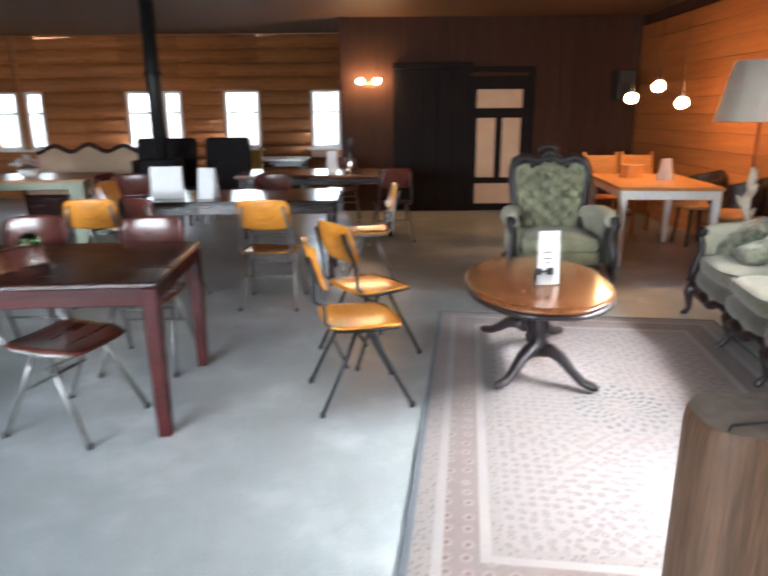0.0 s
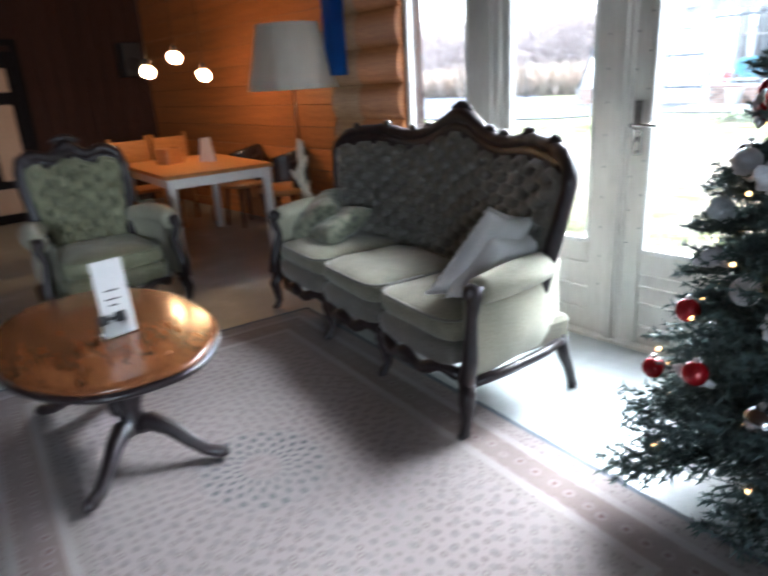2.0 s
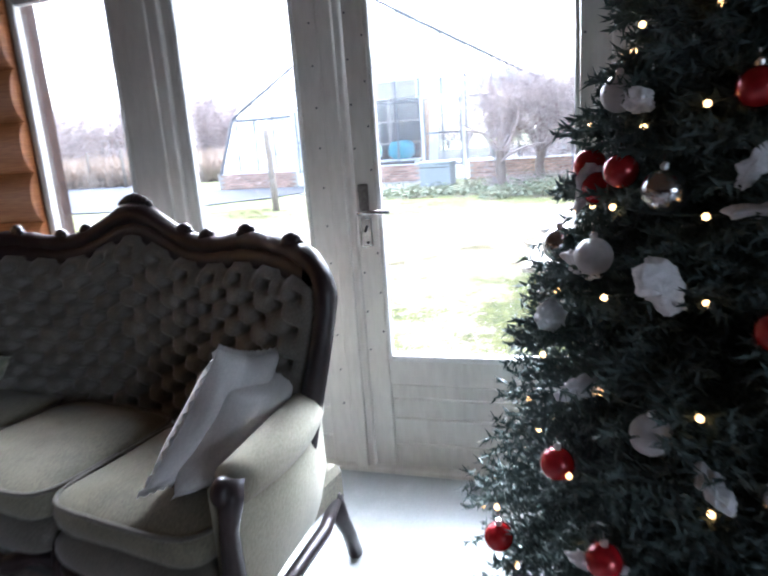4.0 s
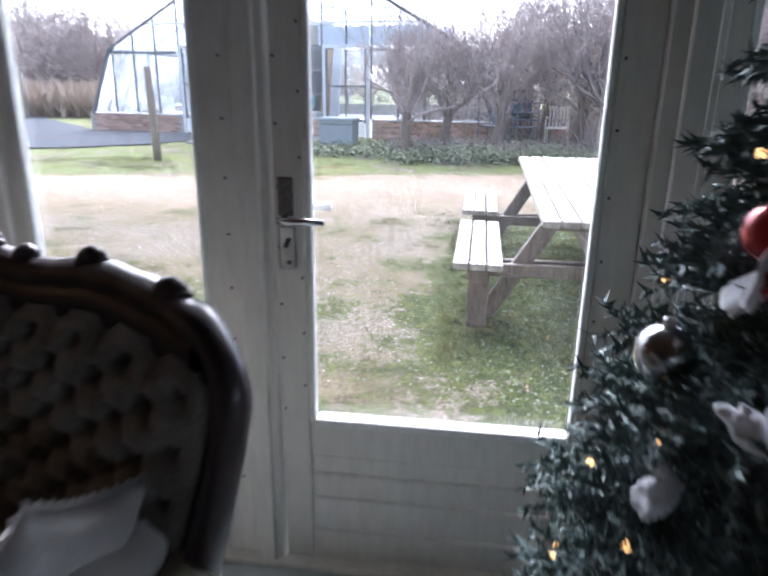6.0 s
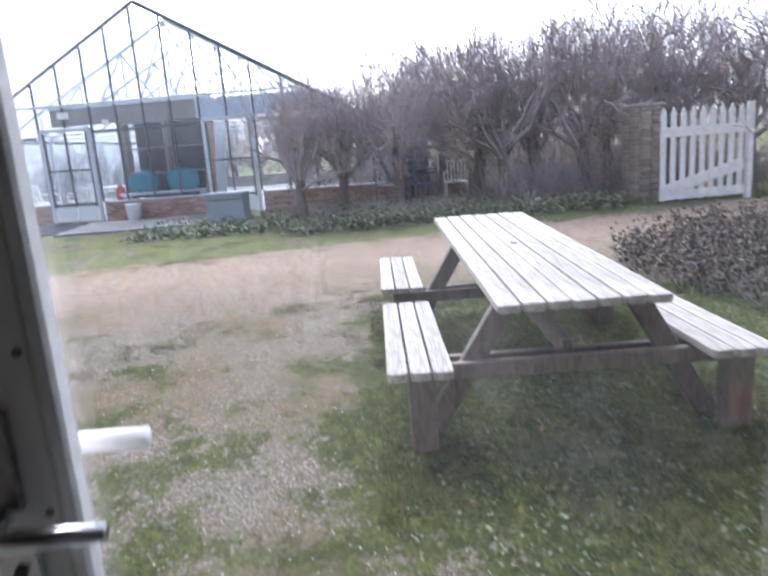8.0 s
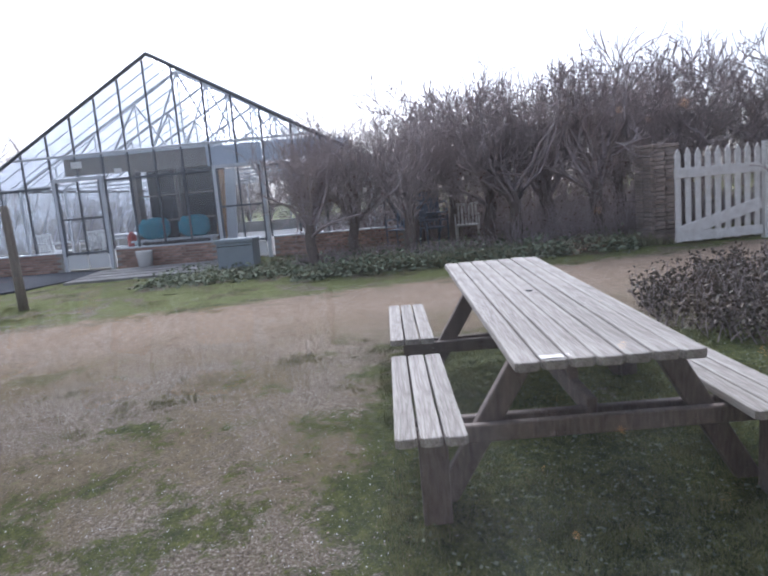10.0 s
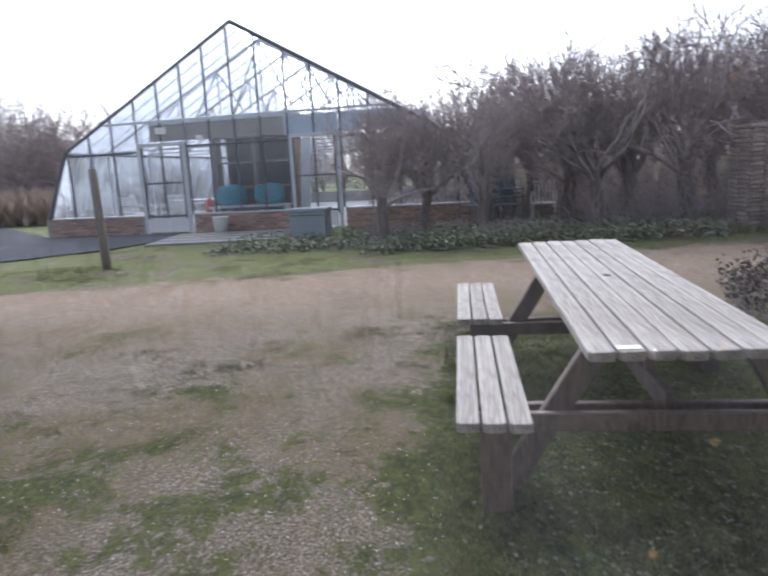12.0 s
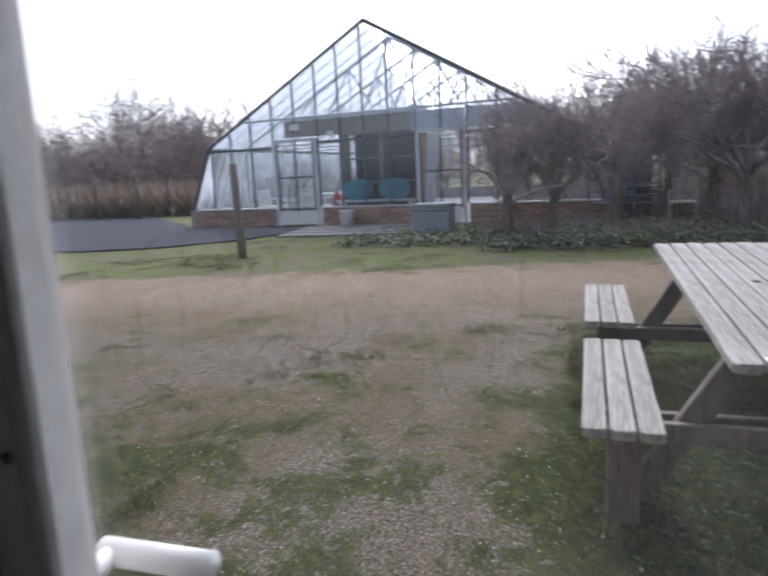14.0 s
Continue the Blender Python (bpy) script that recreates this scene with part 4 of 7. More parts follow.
def cushion(m, size, material, label, ruffle=None, thick=0.17, seed=0):
    t = thing("cushion", m, label, "cushion")
    part("pad", pillow(bmesh.new(), Matrix(), size, thick, seed), material, t, "", True)
    if ruffle:
        bm = bmesh.new()
        ring_a, ring_b = [], []
        per = 34
        for side in range(4):
            for k in range(per):
                q = -1 + 2 * k / per
                x, y = ((q, -1), (1, q), (-q, 1), (-1, -q))[side]
                pull = 1 - 0.10 * (1 - q * q)
                w = 0.010 * math.sin((side * per + k) * 2.2)
                ring_a.append(bm.verts.new((x * size / 2 * pull * 0.985, y * size / 2 * pull * 0.985, 0)))
                ring_b.append(bm.verts.new((x * size / 2 * pull * 1.09, y * size / 2 * pull * 1.09, w)))
        n = len(ring_a)
        for k in range(n):
            bm.faces.new((ring_a[k], ring_a[(k + 1) % n], ring_b[(k + 1) % n], ring_b[k]))
        bmesh.ops.solidify(bm, geom=bm.faces[:], thickness=0.004)
        part("ruffle", bm, ruffle, t, "gathered ruffle edge", True)
    return t


def propped(low, peak, reach, thick, label, ruffle, seed):
    """A white cushion squeezed against the arm; its corners are given on the sofa's own axes."""
    low, peak, reach = (sofa.matrix_world @ Vector(low), sofa.matrix_world @ Vector(peak), sofa.matrix_world.to_3x3() @ Vector(reach))
    up = peak - low
    mid = low + up / 2 + reach / 2
    n = up.cross(reach).normalized() * 0.40
    t = cushion(Matrix.Translation(mid), 0.40, white_cloth, label, ruffle, thick, seed)
    squeeze = Matrix((up / 0.40, reach / 0.40, n / 0.40)).transposed().to_4x4()
    for ob in t.children:
        ob.data.transform(squeeze)
    return t


propped((0.66, 0.070, 0.53), (0.780, 0.293, 0.865), (0.05, 0.22, -0.07), 0.13, "white cushion with a ruffled edge propped on the sofa", white_cloth, 0)
propped((0.75, 0.075, 0.52), (0.835, 0.27, 0.76), (0.02, 0.27, -0.02), 0.15, "plain white cushion leaning on the sofa arm", None, 3)
cushion(pose(2.47, 4.22, 0.60, 40, 8, -131), 0.38, olive_cloth, "crumpled olive cushion leaning in the sofa corner", None, 0.16, 5)
cushion(pose(2.46, 4.00, 0.565, 24, -10, -99), 0.36, olive_cloth, "patterned olive cushion slumped on the sofa", None, 0.15, 9)

# round pedestal table
rt = thing("pedestal_table", pose(0.89, 3.545, 0.012, 0, 0, -4), "oval polished brown pedestal table with four curved legs", "table")


def shaped_oval(bm, profile, hx, hy, seg=96):
    """A turned slab with a gently lobed oval outline, from (reach, height) pairs."""
    rings = []
    for q, z in profile:
        ring = []
        for k in range(seg):
            a = 2 * math.pi * k / seg
            r = (abs(math.cos(a)) ** 2.15 + abs(math.sin(a)) ** 2.15) ** (-1 / 2.15) * (1 - 0.007 * math.cos(8 * a) * max(0.0, q - 0.5) * 2)
            ring.append(bm.verts.new((hx * q * r * math.cos(a), hy * q * r * math.sin(a), z)))
        rings.append(ring)
    for a, b in zip(rings, rings[1:]):
        for k in range(seg):
            bm.faces.new((a[k], a[(k + 1) % seg], b[(k + 1) % seg], b[k]))
    bm.faces.new(rings[0][::-1])
    bm.faces.new(rings[-1])
    return bm


part("tabletop", shaped_oval(bmesh.new(), [(0.5, 0.462), (0.955, 0.464), (0.985, 0.474), (0.99, 0.486), (0.965, 0.496), (0.93, 0.498), (0.45, 0.498)], 0.415, 0.62), table_brown, rt, "", True)
part("rim_moulding", shaped_oval(bmesh.new(), [(0.90, 0.430), (0.965, 0.436), (1.0, 0.450), (1.0, 0.464), (0.97, 0.472), (0.90, 0.470)], 0.415, 0.62), carved_wood, rt, "dark moulded rim", True)
bm = lathe(bmesh.new(), [(0.03, 0.10), (0.045, 0.12), (0.05, 0.15), (0.034, 0.175), (0.042, 0.20), (0.055, 0.23), (0.050, 0.28), (0.036, 0.31), (0.044, 0.33), (0.036, 0.35), (0.05, 0.385), (0.10, 0.42), (0.14, 0.45)], 24)
part("column", bm, carved_wood, rt, "slim turned column", True)
part("under_block", boxes(((0, 0, 0.435), (0.34, 0.60, 0.03)), bev=0.01), carved_wood, rt)
for sy in (-1, 1):
    bm = lathe(bmesh.new(), [(0.03, 0.11), (0.05, 0.13), (0.052, 0.17), (0.036, 0.20), (0.044, 0.23), (0.054, 0.27), (0.04, 0.33), (0.05, 0.37), (0.08, 0.42)], 20, (0, sy * 0.20, 0))
    part("column", bm, carved_wood, rt, "slim turned column", True)
    part("stretcher", boxes(((0, sy * 0.10, 0.155), (0.05, 0.16, 0.05)), bev=0.012), carved_wood, rt)
    for sx in (-1, 1):
        bm = tube(bmesh.new(), [(sx * 0.015, sy * 0.21, 0.135), (sx * 0.06, sy * 0.25, 0.150), (sx * 0.11, sy * 0.31, 0.125), (sx * 0.16, sy * 0.37, 0.070), (sx * 0.205, sy * 0.42, 0.034), (sx * 0.25, sy * 0.46, 0.026), (sx * 0.27, sy * 0.475, 0.024)], [0.042, 0.042, 0.034, 0.028, 0.026, 0.026, 0.013], 10)
        part("leg", bm, carved_wood, rt, "curved leg with a scroll foot", True)

# menu holder on the round table
mh = thing("menu_stand", pose(0.885, 3.40, 0.511, 0, 0, 8), "white menu card standing in a holder with a dark clip", "menu")
part("card", boxes(((0.03, 0, 0.155), (0.125, 0.006, 0.30), (-5, 0, 0)), bev=0.001), paper, mh)
part("holder", boxes(((0.01, 0.0, 0.04), (0.10, 0.05, 0.08))), clear_glass, mh, "clear holder")
part("clip", boxes(((-0.035, -0.026, 0.085), (0.035, 0.016, 0.035)), ((0.03, -0.026, 0.085), (0.04, 0.016, 0.04)), ((0, -0.026, 0.085), (0.06, 0.010, 0.012))), ink, mh)
for pz, pw in ((0.13, 0.03), (0.155, 0.05), (0.19, 0.05)):
    part("print_line", boxes(((0.02, -0.012, pz), (pw, 0.002, 0.006), (-5, 0, 0)), bev=0), ink, mh)


# ---- plywood chairs ----
def ply_chair(m, ply, steel, label, group=""):
    """A stacking chair: bent plywood seat and back on splayed steel tubes; it faces +x."""
    t = thing("chair", m, label, "chair", group)
    bm = bmesh.new()
    nu, nv = 12, 12
    tops, lows = [], []
    for i in range(nu + 1):
        a, b = [], []
        for j in range(nv + 1):
            u, v = -1 + 2 * i / nu, -1 + 2 * j / nv
            r = max(abs(u), abs(v))
            k = 1 - 0.10 * (abs(u) * abs(v)) ** 3
            x, y = 0.20 * u * k, 0.205 * v * k * (1 - 0.06 * u)
            z = 0.452 - 0.016 * math.cos(v * 1.4) * (1 - max(0, u) ** 2) - 0.020 * max(0, u) ** 3 + 0.010 * max(0, -u) ** 2
            a.append(bm.verts.new((x, y, z)))
            b.append(bm.verts.new((x, y, z - 0.011)))
        tops.append(a)
        lows.append(b)
    for i in range(nu):
        for j in range(nv):
            bm.faces.new((tops[i][j], tops[i + 1][j], tops[i + 1][j + 1], tops[i][j + 1]))
            bm.faces.new((lows[i][j + 1], lows[i + 1][j + 1], lows[i + 1][j], lows[i][j]))
    rim_t = tops[0] + [r[-1] for r in tops[1:]] + tops[-1][-2::-1] + [r[0] for r in tops[-2:0:-1]]
    rim_l = lows[0] + [r[-1] for r in lows[1:]] + lows[-1][-2::-1] + [r[0] for r in lows[-2:0:-1]]
    for k in range(len(rim_t)):
        q = (k + 1) % len(rim_t)
        bm.faces.new((rim_t[k], rim_t[q], rim_l[q], rim_l[k]))
    part("seat", bm, ply, t, "", True)
    bm = bmesh.new()
    tops, lows = [], []
    for i in range(nu + 1):
        a, b = [], []
        for j in range(nv + 1):
            u, v = -1 + 2 * i / nu, -1 + 2 * j / nv
            k = 1 - 0.13 * (abs(u) * abs(v)) ** 3
            y, z = 0.195 * u * k, 0.735 + 0.115 * v * k
            x = -0.185 - 0.28 * (z - 0.62) - 0.030 * (1 - u * u) + 0.012 * v * v
            a.append(bm.verts.new((x, y, z)))
            b.append(bm.verts.new((x - 0.011, y, z)))
        tops.append(a)
        lows.append(b)
    for i in range(nu):
        for j in range(nv):
            bm.faces.new((tops[i][j], tops[i + 1][j], tops[i + 1][j + 1], tops[i][j + 1]))
            bm.faces.new((lows[i][j + 1], lows[i + 1][j + 1], lows[i + 1][j], lows[i][j]))
    rim_t = tops[0] + [r[-1] for r in tops[1:]] + tops[-1][-2::-1] + [r[0] for r in tops[-2:0:-1]]
    rim_l = lows[0] + [r[-1] for r in lows[1:]] + lows[-1][-2::-1] + [r[0] for r in lows[-2:0:-1]]
    for k in range(len(rim_t)):
        q = (k + 1) % len(rim_t)
        bm.faces.new((rim_t[k], rim_t[q], rim_l[q], rim_l[k]))
    part("backrest", bm, ply, t, "", True)
    for s in (-1, 1):
        bm = tube(bmesh.new(), [(0.17, s * 0.175, 0.425), (0.0, s * 0.18, 0.418), (-0.15, s * 0.185, 0.43), (-0.205, s * 0.188, 0.48), (-0.21, s * 0.185, 0.60), (-0.25, s * 0.165, 0.72), (-0.275, s * 0.15, 0.80)], 0.0105, 8)
        part("side_tube", bm, steel, t, "", True)
        for x0, x1 in ((0.03, 0.225), (-0.05, -0.235)):
            bm = tube(bmesh.new(), [(x0, s * 0.165, 0.418), (x0 * 0.7 + x1 * 0.3, s * 0.185, 0.28), (x1, s * 0.215, 0.012)], 0.0115, 8)
            leg = part("leg", bm, steel, t, "", True)
            part("foot_cap", lathe(bmesh.new(), [(0.014, 0.0), (0.0145, 0.022), (0.012, 0.026)], 10, (x1, s * 0.215, 0.0)), ink, leg, "black rubber cap", True)
    bm = tube(bmesh.new(), [(0.0, -0.175, 0.34), (0.0, 0.0, 0.335), (0.0, 0.175, 0.34)], 0.009, 8)
    tube(bm, [(-0.10, -0.188, 0.24), (-0.10, 0.188, 0.24)], 0.008, 8)
    part("stretcher", bm, steel, t, "", True)
    return t


chair_o = ply_chair(pose(-0.13, 3.09, 0, 0, 0, 14), plywood, black_steel, "orange plywood stacking chair on black steel legs", "orange plywood chairs")
copy_thing(chair_o, pose(-0.09, 3.72, 0, 0, 0, 35))
chair_r = ply_chair(pose(-1.49, 2.80, 0, 0, 0, -15), red_plywood, grey_steel, "red-brown plywood chair on grey steel legs beside the dark red table", "red-brown plywood chairs")
for x, y, a in ((-1.41, 3.56, -90), (-2.15, 3.62, -90), (-2.35, 2.85, 10), (-1.75, 4.95, 60), (-1.15, 6.35, -90), (-2.6, 6.4, -80), (0.1, 7.35, 100), (-0.55, 8.7, -90), (-3.2, 6.8, 170), (-4.3, 6.2, 80)):
    copy_thing(chair_r, pose(x, y, 0, 0, 0, a))
chair_b = ply_chair(pose(-0.87, 4.80, 0, 0, 0, 88), plywood, grey_steel, "orange plywood chair on steel legs drawn up to a dark table", "orange chairs at the dark table")
for x, y, a in ((-2.2, 4.9, 95), (-2.35, 5.9, -5), (-0.15, 5.55, 185)):
    copy_thing(chair_b, pose(x, y, 0, 0, 0, a))


# ---- tables ----
def four_leg_table(m, lx, ly, h, top_mat, leg_mat, label, category="table", leg=0.06, top=0.03, apron=0.09, over=0.04, planks=0):
    t = thing("table", m, label, category)
    if planks:
        w = ly / planks
        for k in range(planks):
            part("top_board", boxes(((0, -ly / 2 + w * (k + 0.5), h - top / 2), (lx, w - 0.004, top)), bev=0.004), top_mat, t)
    else:
        part("tabletop", boxes(((0, 0, h - top / 2), (lx, ly, top)), bev=0.008), top_mat, t)
    ax, ay = lx / 2 - over - leg / 2, ly / 2 - over - leg / 2
    for sx in (-1, 1):
        for sy in (-1, 1):
            bm = bmesh.new()
            vs = []
            for z, k in ((0.0, 0.78), (h - top - apron, 1.0), (h - top, 1.0)):
                vs.append([bm.verts.new((sx * ax + k * leg / 2 * cx, sy * ay + k * leg / 2 * cy, z)) for cx, cy in ((-1, -1), (1, -1), (1, 1), (-1, 1))])
            for a, b in zip(vs, vs[1:]):
                for q in range(4):
                    bm.faces.new((a[q], a[(q + 1) % 4], b[(q + 1) % 4], b[q]))
            bm.faces.new(vs[0][::-1])
            bm.faces.new(vs[-1])
            bmesh.ops.bevel(bm, geom=bm.edges[:], offset=0.004, segments=1, affect="EDGES")
            part("leg", bm, leg_mat, t)
    for s in (-1, 1):
        part("apron", boxes(((0, s * ay, h - top - apron / 2), (2 * ax - leg, 0.022, apron))), leg_mat, t)
        part("apron", boxes(((s * ax, 0, h - top - apron / 2), (0.022, 2 * ay - leg, apron))), leg_mat, t)
    return t


four_leg_table(pose(-1.87, 3.03, 0, 0, 0, 4), 1.70, 0.92, 0.75, dark_table, mahogany, "dark red-brown dining table with square tapered legs", leg=0.07, over=0.0, apron=0.085)
four_leg_table(pose(-1.22, 5.62, 0, 0, 0, 2), 1.66, 0.86, 0.75, dark_table, dark_table, "long dark brown dining table", leg=0.07)
four_leg_table(pose(-0.80, 7.85, 0, 0, 0, 3), 1.9, 0.9, 0.75, table_brown, dark_table, "brown wooden dining table near the end wall", leg=0.09)
four_leg_table(pose(-4.25, 7.4, 0, 0, 0, 6), 1.8, 0.95, 0.76, honey_wood, surface("sage_painted_wood", (0.34, 0.38, 0.28), (0.24, 0.27, 0.2), 0.5), "honey wood table on thick sage-painted legs", leg=0.16)
four_leg_table(pose(-2.0, 10.3, 0), 1.6, 0.7, 0.76, white_paint, dark_table, "white-topped table under the small windows")
four_leg_table(pose(2.73, 6.50, 0, 0, 0, -6), 0.94, 1.40, 0.765, honey_wood, white_paint, "white-painted table with a honey-coloured plank top", leg=0.065, top=0.032, apron=0.085, over=0.02, planks=1)


# ---- lamps, log and small things of the room ----
lamp = thing("floor_lamp", pose(2.86, 4.93, 0), "floor lamp with a bleached driftwood stem and cream pleated shade", "lamp")
bm = bmesh.new()
tube(bm, [(0.05 * math.sin(k * 0.9) * (1 - k / 16), 0.05 * math.cos(k * 1.1) * (1 - k / 16), 0.03 + 0.062 * k) for k in range(17)], [0.058 - 0.0024 * k + 0.012 * math.sin(k * 2.3) for k in range(17)], 10)
for k in range(7):
    a, z = k * 2.2, 0.30 + 0.10 * k
    tube(bm, [(0.01, 0.01, z), (0.05 * math.cos(a), 0.05 * math.sin(a), z + 0.05), (0.085 * math.cos(a), 0.085 * math.sin(a), z + 0.10)], [0.03, 0.022, 0.006], 6)
part("stem", bm, bleached_wood, lamp, "gnarled bleached driftwood", True)
part("base_plate", lathe(bmesh.new(), [(0.16, 0.0), (0.16, 0.02), (0.14, 0.03), (0.03, 0.035)], 28), bleached_wood, lamp, "", True)
part("rod", tube(bmesh.new(), [(0, 0, 1.0), (0, 0, 1.40)], 0.010, 10), table_brown, lamp, "", True)
bm = bmesh.new()
n = 96
lo_ring = [bm.verts.new(((0.315 + 0.004 * (k % 2)) * math.cos(2 * math.pi * k / n), (0.315 + 0.004 * (k % 2)) * math.sin(2 * math.pi * k / n), 1.365)) for k in range(n)]
hi_ring = [bm.verts.new(((0.215 + 0.004 * (k % 2)) * math.cos(2 * math.pi * k / n), (0.215 + 0.004 * (k % 2)) * math.sin(2 * math.pi * k / n), 1.80)) for k in range(n)]
for k in range(n):
    bm.faces.new((lo_ring[k], lo_ring[(k + 1) % n], hi_ring[(k + 1) % n], hi_ring[k]))
bmesh.ops.solidify(bm, geom=bm.faces[:], thickness=0.003)
part("shade", bm, shade_cloth, lamp, "cream pleated shade")
part("shade_ring", boxes(((0, 0, 1.41), (0.62, 0.006, 0.006)), ((0, 0, 1.41), (0.006, 0.62, 0.006))), chrome, lamp)

settle_log = thing("log_bench_end", pose(0.0, 0.0, 0.004), "end of a rough log bench, cracked grey top and brown sides", "bench")
bm = bmesh.new()
outline = []
for k in range(36):
    a = 2 * math.pi * k / 36
    x = 0.13 * math.copysign(abs(math.cos(a)) ** 0.55, math.cos(a))
    y = 0.09 * math.copysign(abs(math.sin(a)) ** 0.75, math.sin(a))
    outline.append((0.650 + x + 0.006 * noise.noise((x * 9, y * 9, 0)), 0.972 + y + 0.006 * noise.noise((x * 9, y * 9, 5))))
rings = [[bm.verts.new((0.650 + (x - 0.650) * k, 0.972 + (y - 0.972) * k, z)) for x, y in outline] for z, k in ((0.0, 1.0), (0.45, 0.985), (0.915, 0.98), (0.938, 0.962), (0.947, 0.925))]
for p, q in zip(rings, rings[1:]):
    for k in range(36):
        bm.faces.new((p[k], p[(k + 1) % 36], q[(k + 1) % 36], q[k]))
bm.faces.new(rings[0][::-1])
part("body", bm, log_bark, settle_log, "brown split-log side", True)
bm = bmesh.new()
tops = [[bm.verts.new((0.650 + (x - 0.650) * 0.93 * q, 0.972 + (y - 0.972) * 0.93 * q, 0.950 - 0.003 * q ** 4 + 0.004 * noise.noise((x * q * 14, y * q * 14, 2)) * (1 - q))) for x, y in outline] for q in (1.0, 0.8, 0.6, 0.4, 0.2)]
for p, q in zip(tops, tops[1:]):
    for k in range(36):
        bm.faces.new((p[k], p[(k + 1) % 36], q[(k + 1) % 36], q[k]))
bm.faces.new(tops[-1])
part("top", bm, log_top, settle_log, "grey worn top", True)
part("crack", boxes(((0.61, 0.932, 0.9512), (0.09, 0.004, 0.003), (0, 0, 8)), ((0.558, 0.917, 0.9505), (0.025, 0.004, 0.003), (0, 0, 50)), bev=0), ink, settle_log, "dark drying crack")
part("upright", boxes(((0.872, 0.952, 0.66), (0.225, 0.055, 1.32), (0, 0, -30.8)), bev=0.022), log_bark, settle_log, "tall upright plank of the bench end")

banner = thing("blue_banner", pose(WX - 0.13, 4.61, 1.44), "blue cloth pennant hung on the log pier", "banner")
bm = bmesh.new()
g = [[bm.verts.new((0.012 * math.sin(i * 1.3), -0.14 + 0.035 * i, 0.06 * j)) for j in range(16)] for i in range(8)]
for i in range(7):
    for j in range(15):
        bm.faces.new((g[i][j], g[i][j + 1], g[i + 1][j + 1], g[i + 1][j]))
bmesh.ops.solidify(bm, geom=bm.faces[:], thickness=0.004)
part("cloth", bm, blue_cloth, banner, "", True)
part("rod", tube(bmesh.new(), [(0, -0.16, 0.91), (0, 0.13, 0.91)], 0.010, 8), table_brown, banner)


def pendant(x, y, z):
    t = thing("pendant_lamp", pose(x, y, z), "round glowing bulb hanging on a thin cord", "lamp", "bare bulb pendants")
    part("cord", tube(bmesh.new(), [(0, 0, 0.09), (0, 0, CEIL - z)], 0.003, 6), ink, t)
    part("socket", lathe(bmesh.new(), [(0.018, 0.05), (0.02, 0.06), (0.02, 0.10), (0.008, 0.11)], 12), black_steel, t, "", True)
    part("bulb", ball(bmesh.new(), (0, 0, 0), 0.055), lamp_glow, t, "warm white globe bulb", True)


for x, y, z in ((2.50, 6.60, 1.57), (2.77, 6.62, 1.68), (2.99, 6.55, 1.52)):
    pendant(x, y, z)

sconce = thing("wall_lamp", pose(-0.20, BACK - 0.02, 1.84), "two-armed wall lamp with warm glass shades", "lamp")
part("back_plate", lathe(bmesh.new(), [(0.05, 0), (0.05, 0.015), (0.03, 0.02)], 16), table_brown, sconce).matrix_basis = pose(0, 0, 0, 90)
for s in (-1, 1):
    arm = part("arm", tube(bmesh.new(), [(0, -0.01, 0), (s * 0.08, -0.09, -0.04), (s * 0.12, -0.13, 0.0)], 0.008, 8), table_brown, sconce, "", True)
    part("bulb", ball(bmesh.new(), (s * 0.12, -0.13, 0.04), 0.05, scale=(1, 1, 0.85)), lamp_glow, arm, "warm glowing shade", True)

# dark cupboard front and panelled door on the end wall
cup = thing("dark_cupboard", pose(0.72, BACK - 0.04, 0), "tall dark boarded cupboard front", "cupboard")
for k in range(5):
    part("board", boxes(((-0.46 + 0.215 * k, 0, 1.02), (0.211, 0.05, 2.04))), dark_boards, cup)
part("cornice", boxes(((0, -0.01, 2.09), (1.16, 0.09, 0.08))), dark_boards, cup)
pd = thing("door_3", pose(1.70, BACK - 0.03, 0), "closed dark door with beige panels", "door", "", "structure")
part("door_leaf", boxes(((0, 0, 0.97), (0.86, 0.05, 1.94))), dark_boards, pd)
for x, z, w, h in ((0, 1.63, 0.66, 0.26), (-0.185, 0.93, 0.27, 0.86), (0.185, 0.93, 0.27, 0.86), (0, 0.26, 0.66, 0.30)):
    part("panel", boxes(((x, -0.028, z), (w, 0.012, h)), bev=0.004), beige_panel, pd)
part("casing", boxes(((-0.47, -0.01, 1.0), (0.07, 0.08, 2.0)), ((0.47, -0.01, 1.0), (0.07, 0.08, 2.0)), ((0, -0.01, 2.035), (1.01, 0.08, 0.07))), dark_boards, pd)
spk = thing("loudspeaker", pose(3.45, BACK - 0.16, 1.80), "black loudspeaker on the end wall", "loudspeaker")
part("body", boxes(((0, 0, 0), (0.24, 0.24, 0.40)), bev=0.01), ink, spk)
part("cone", lathe(bmesh.new(), [(0.085, 0.0), (0.08, 0.006), (0.03, -0.004)], 20), black_steel, spk).matrix_basis = pose(0, -0.121, -0.05, 90)


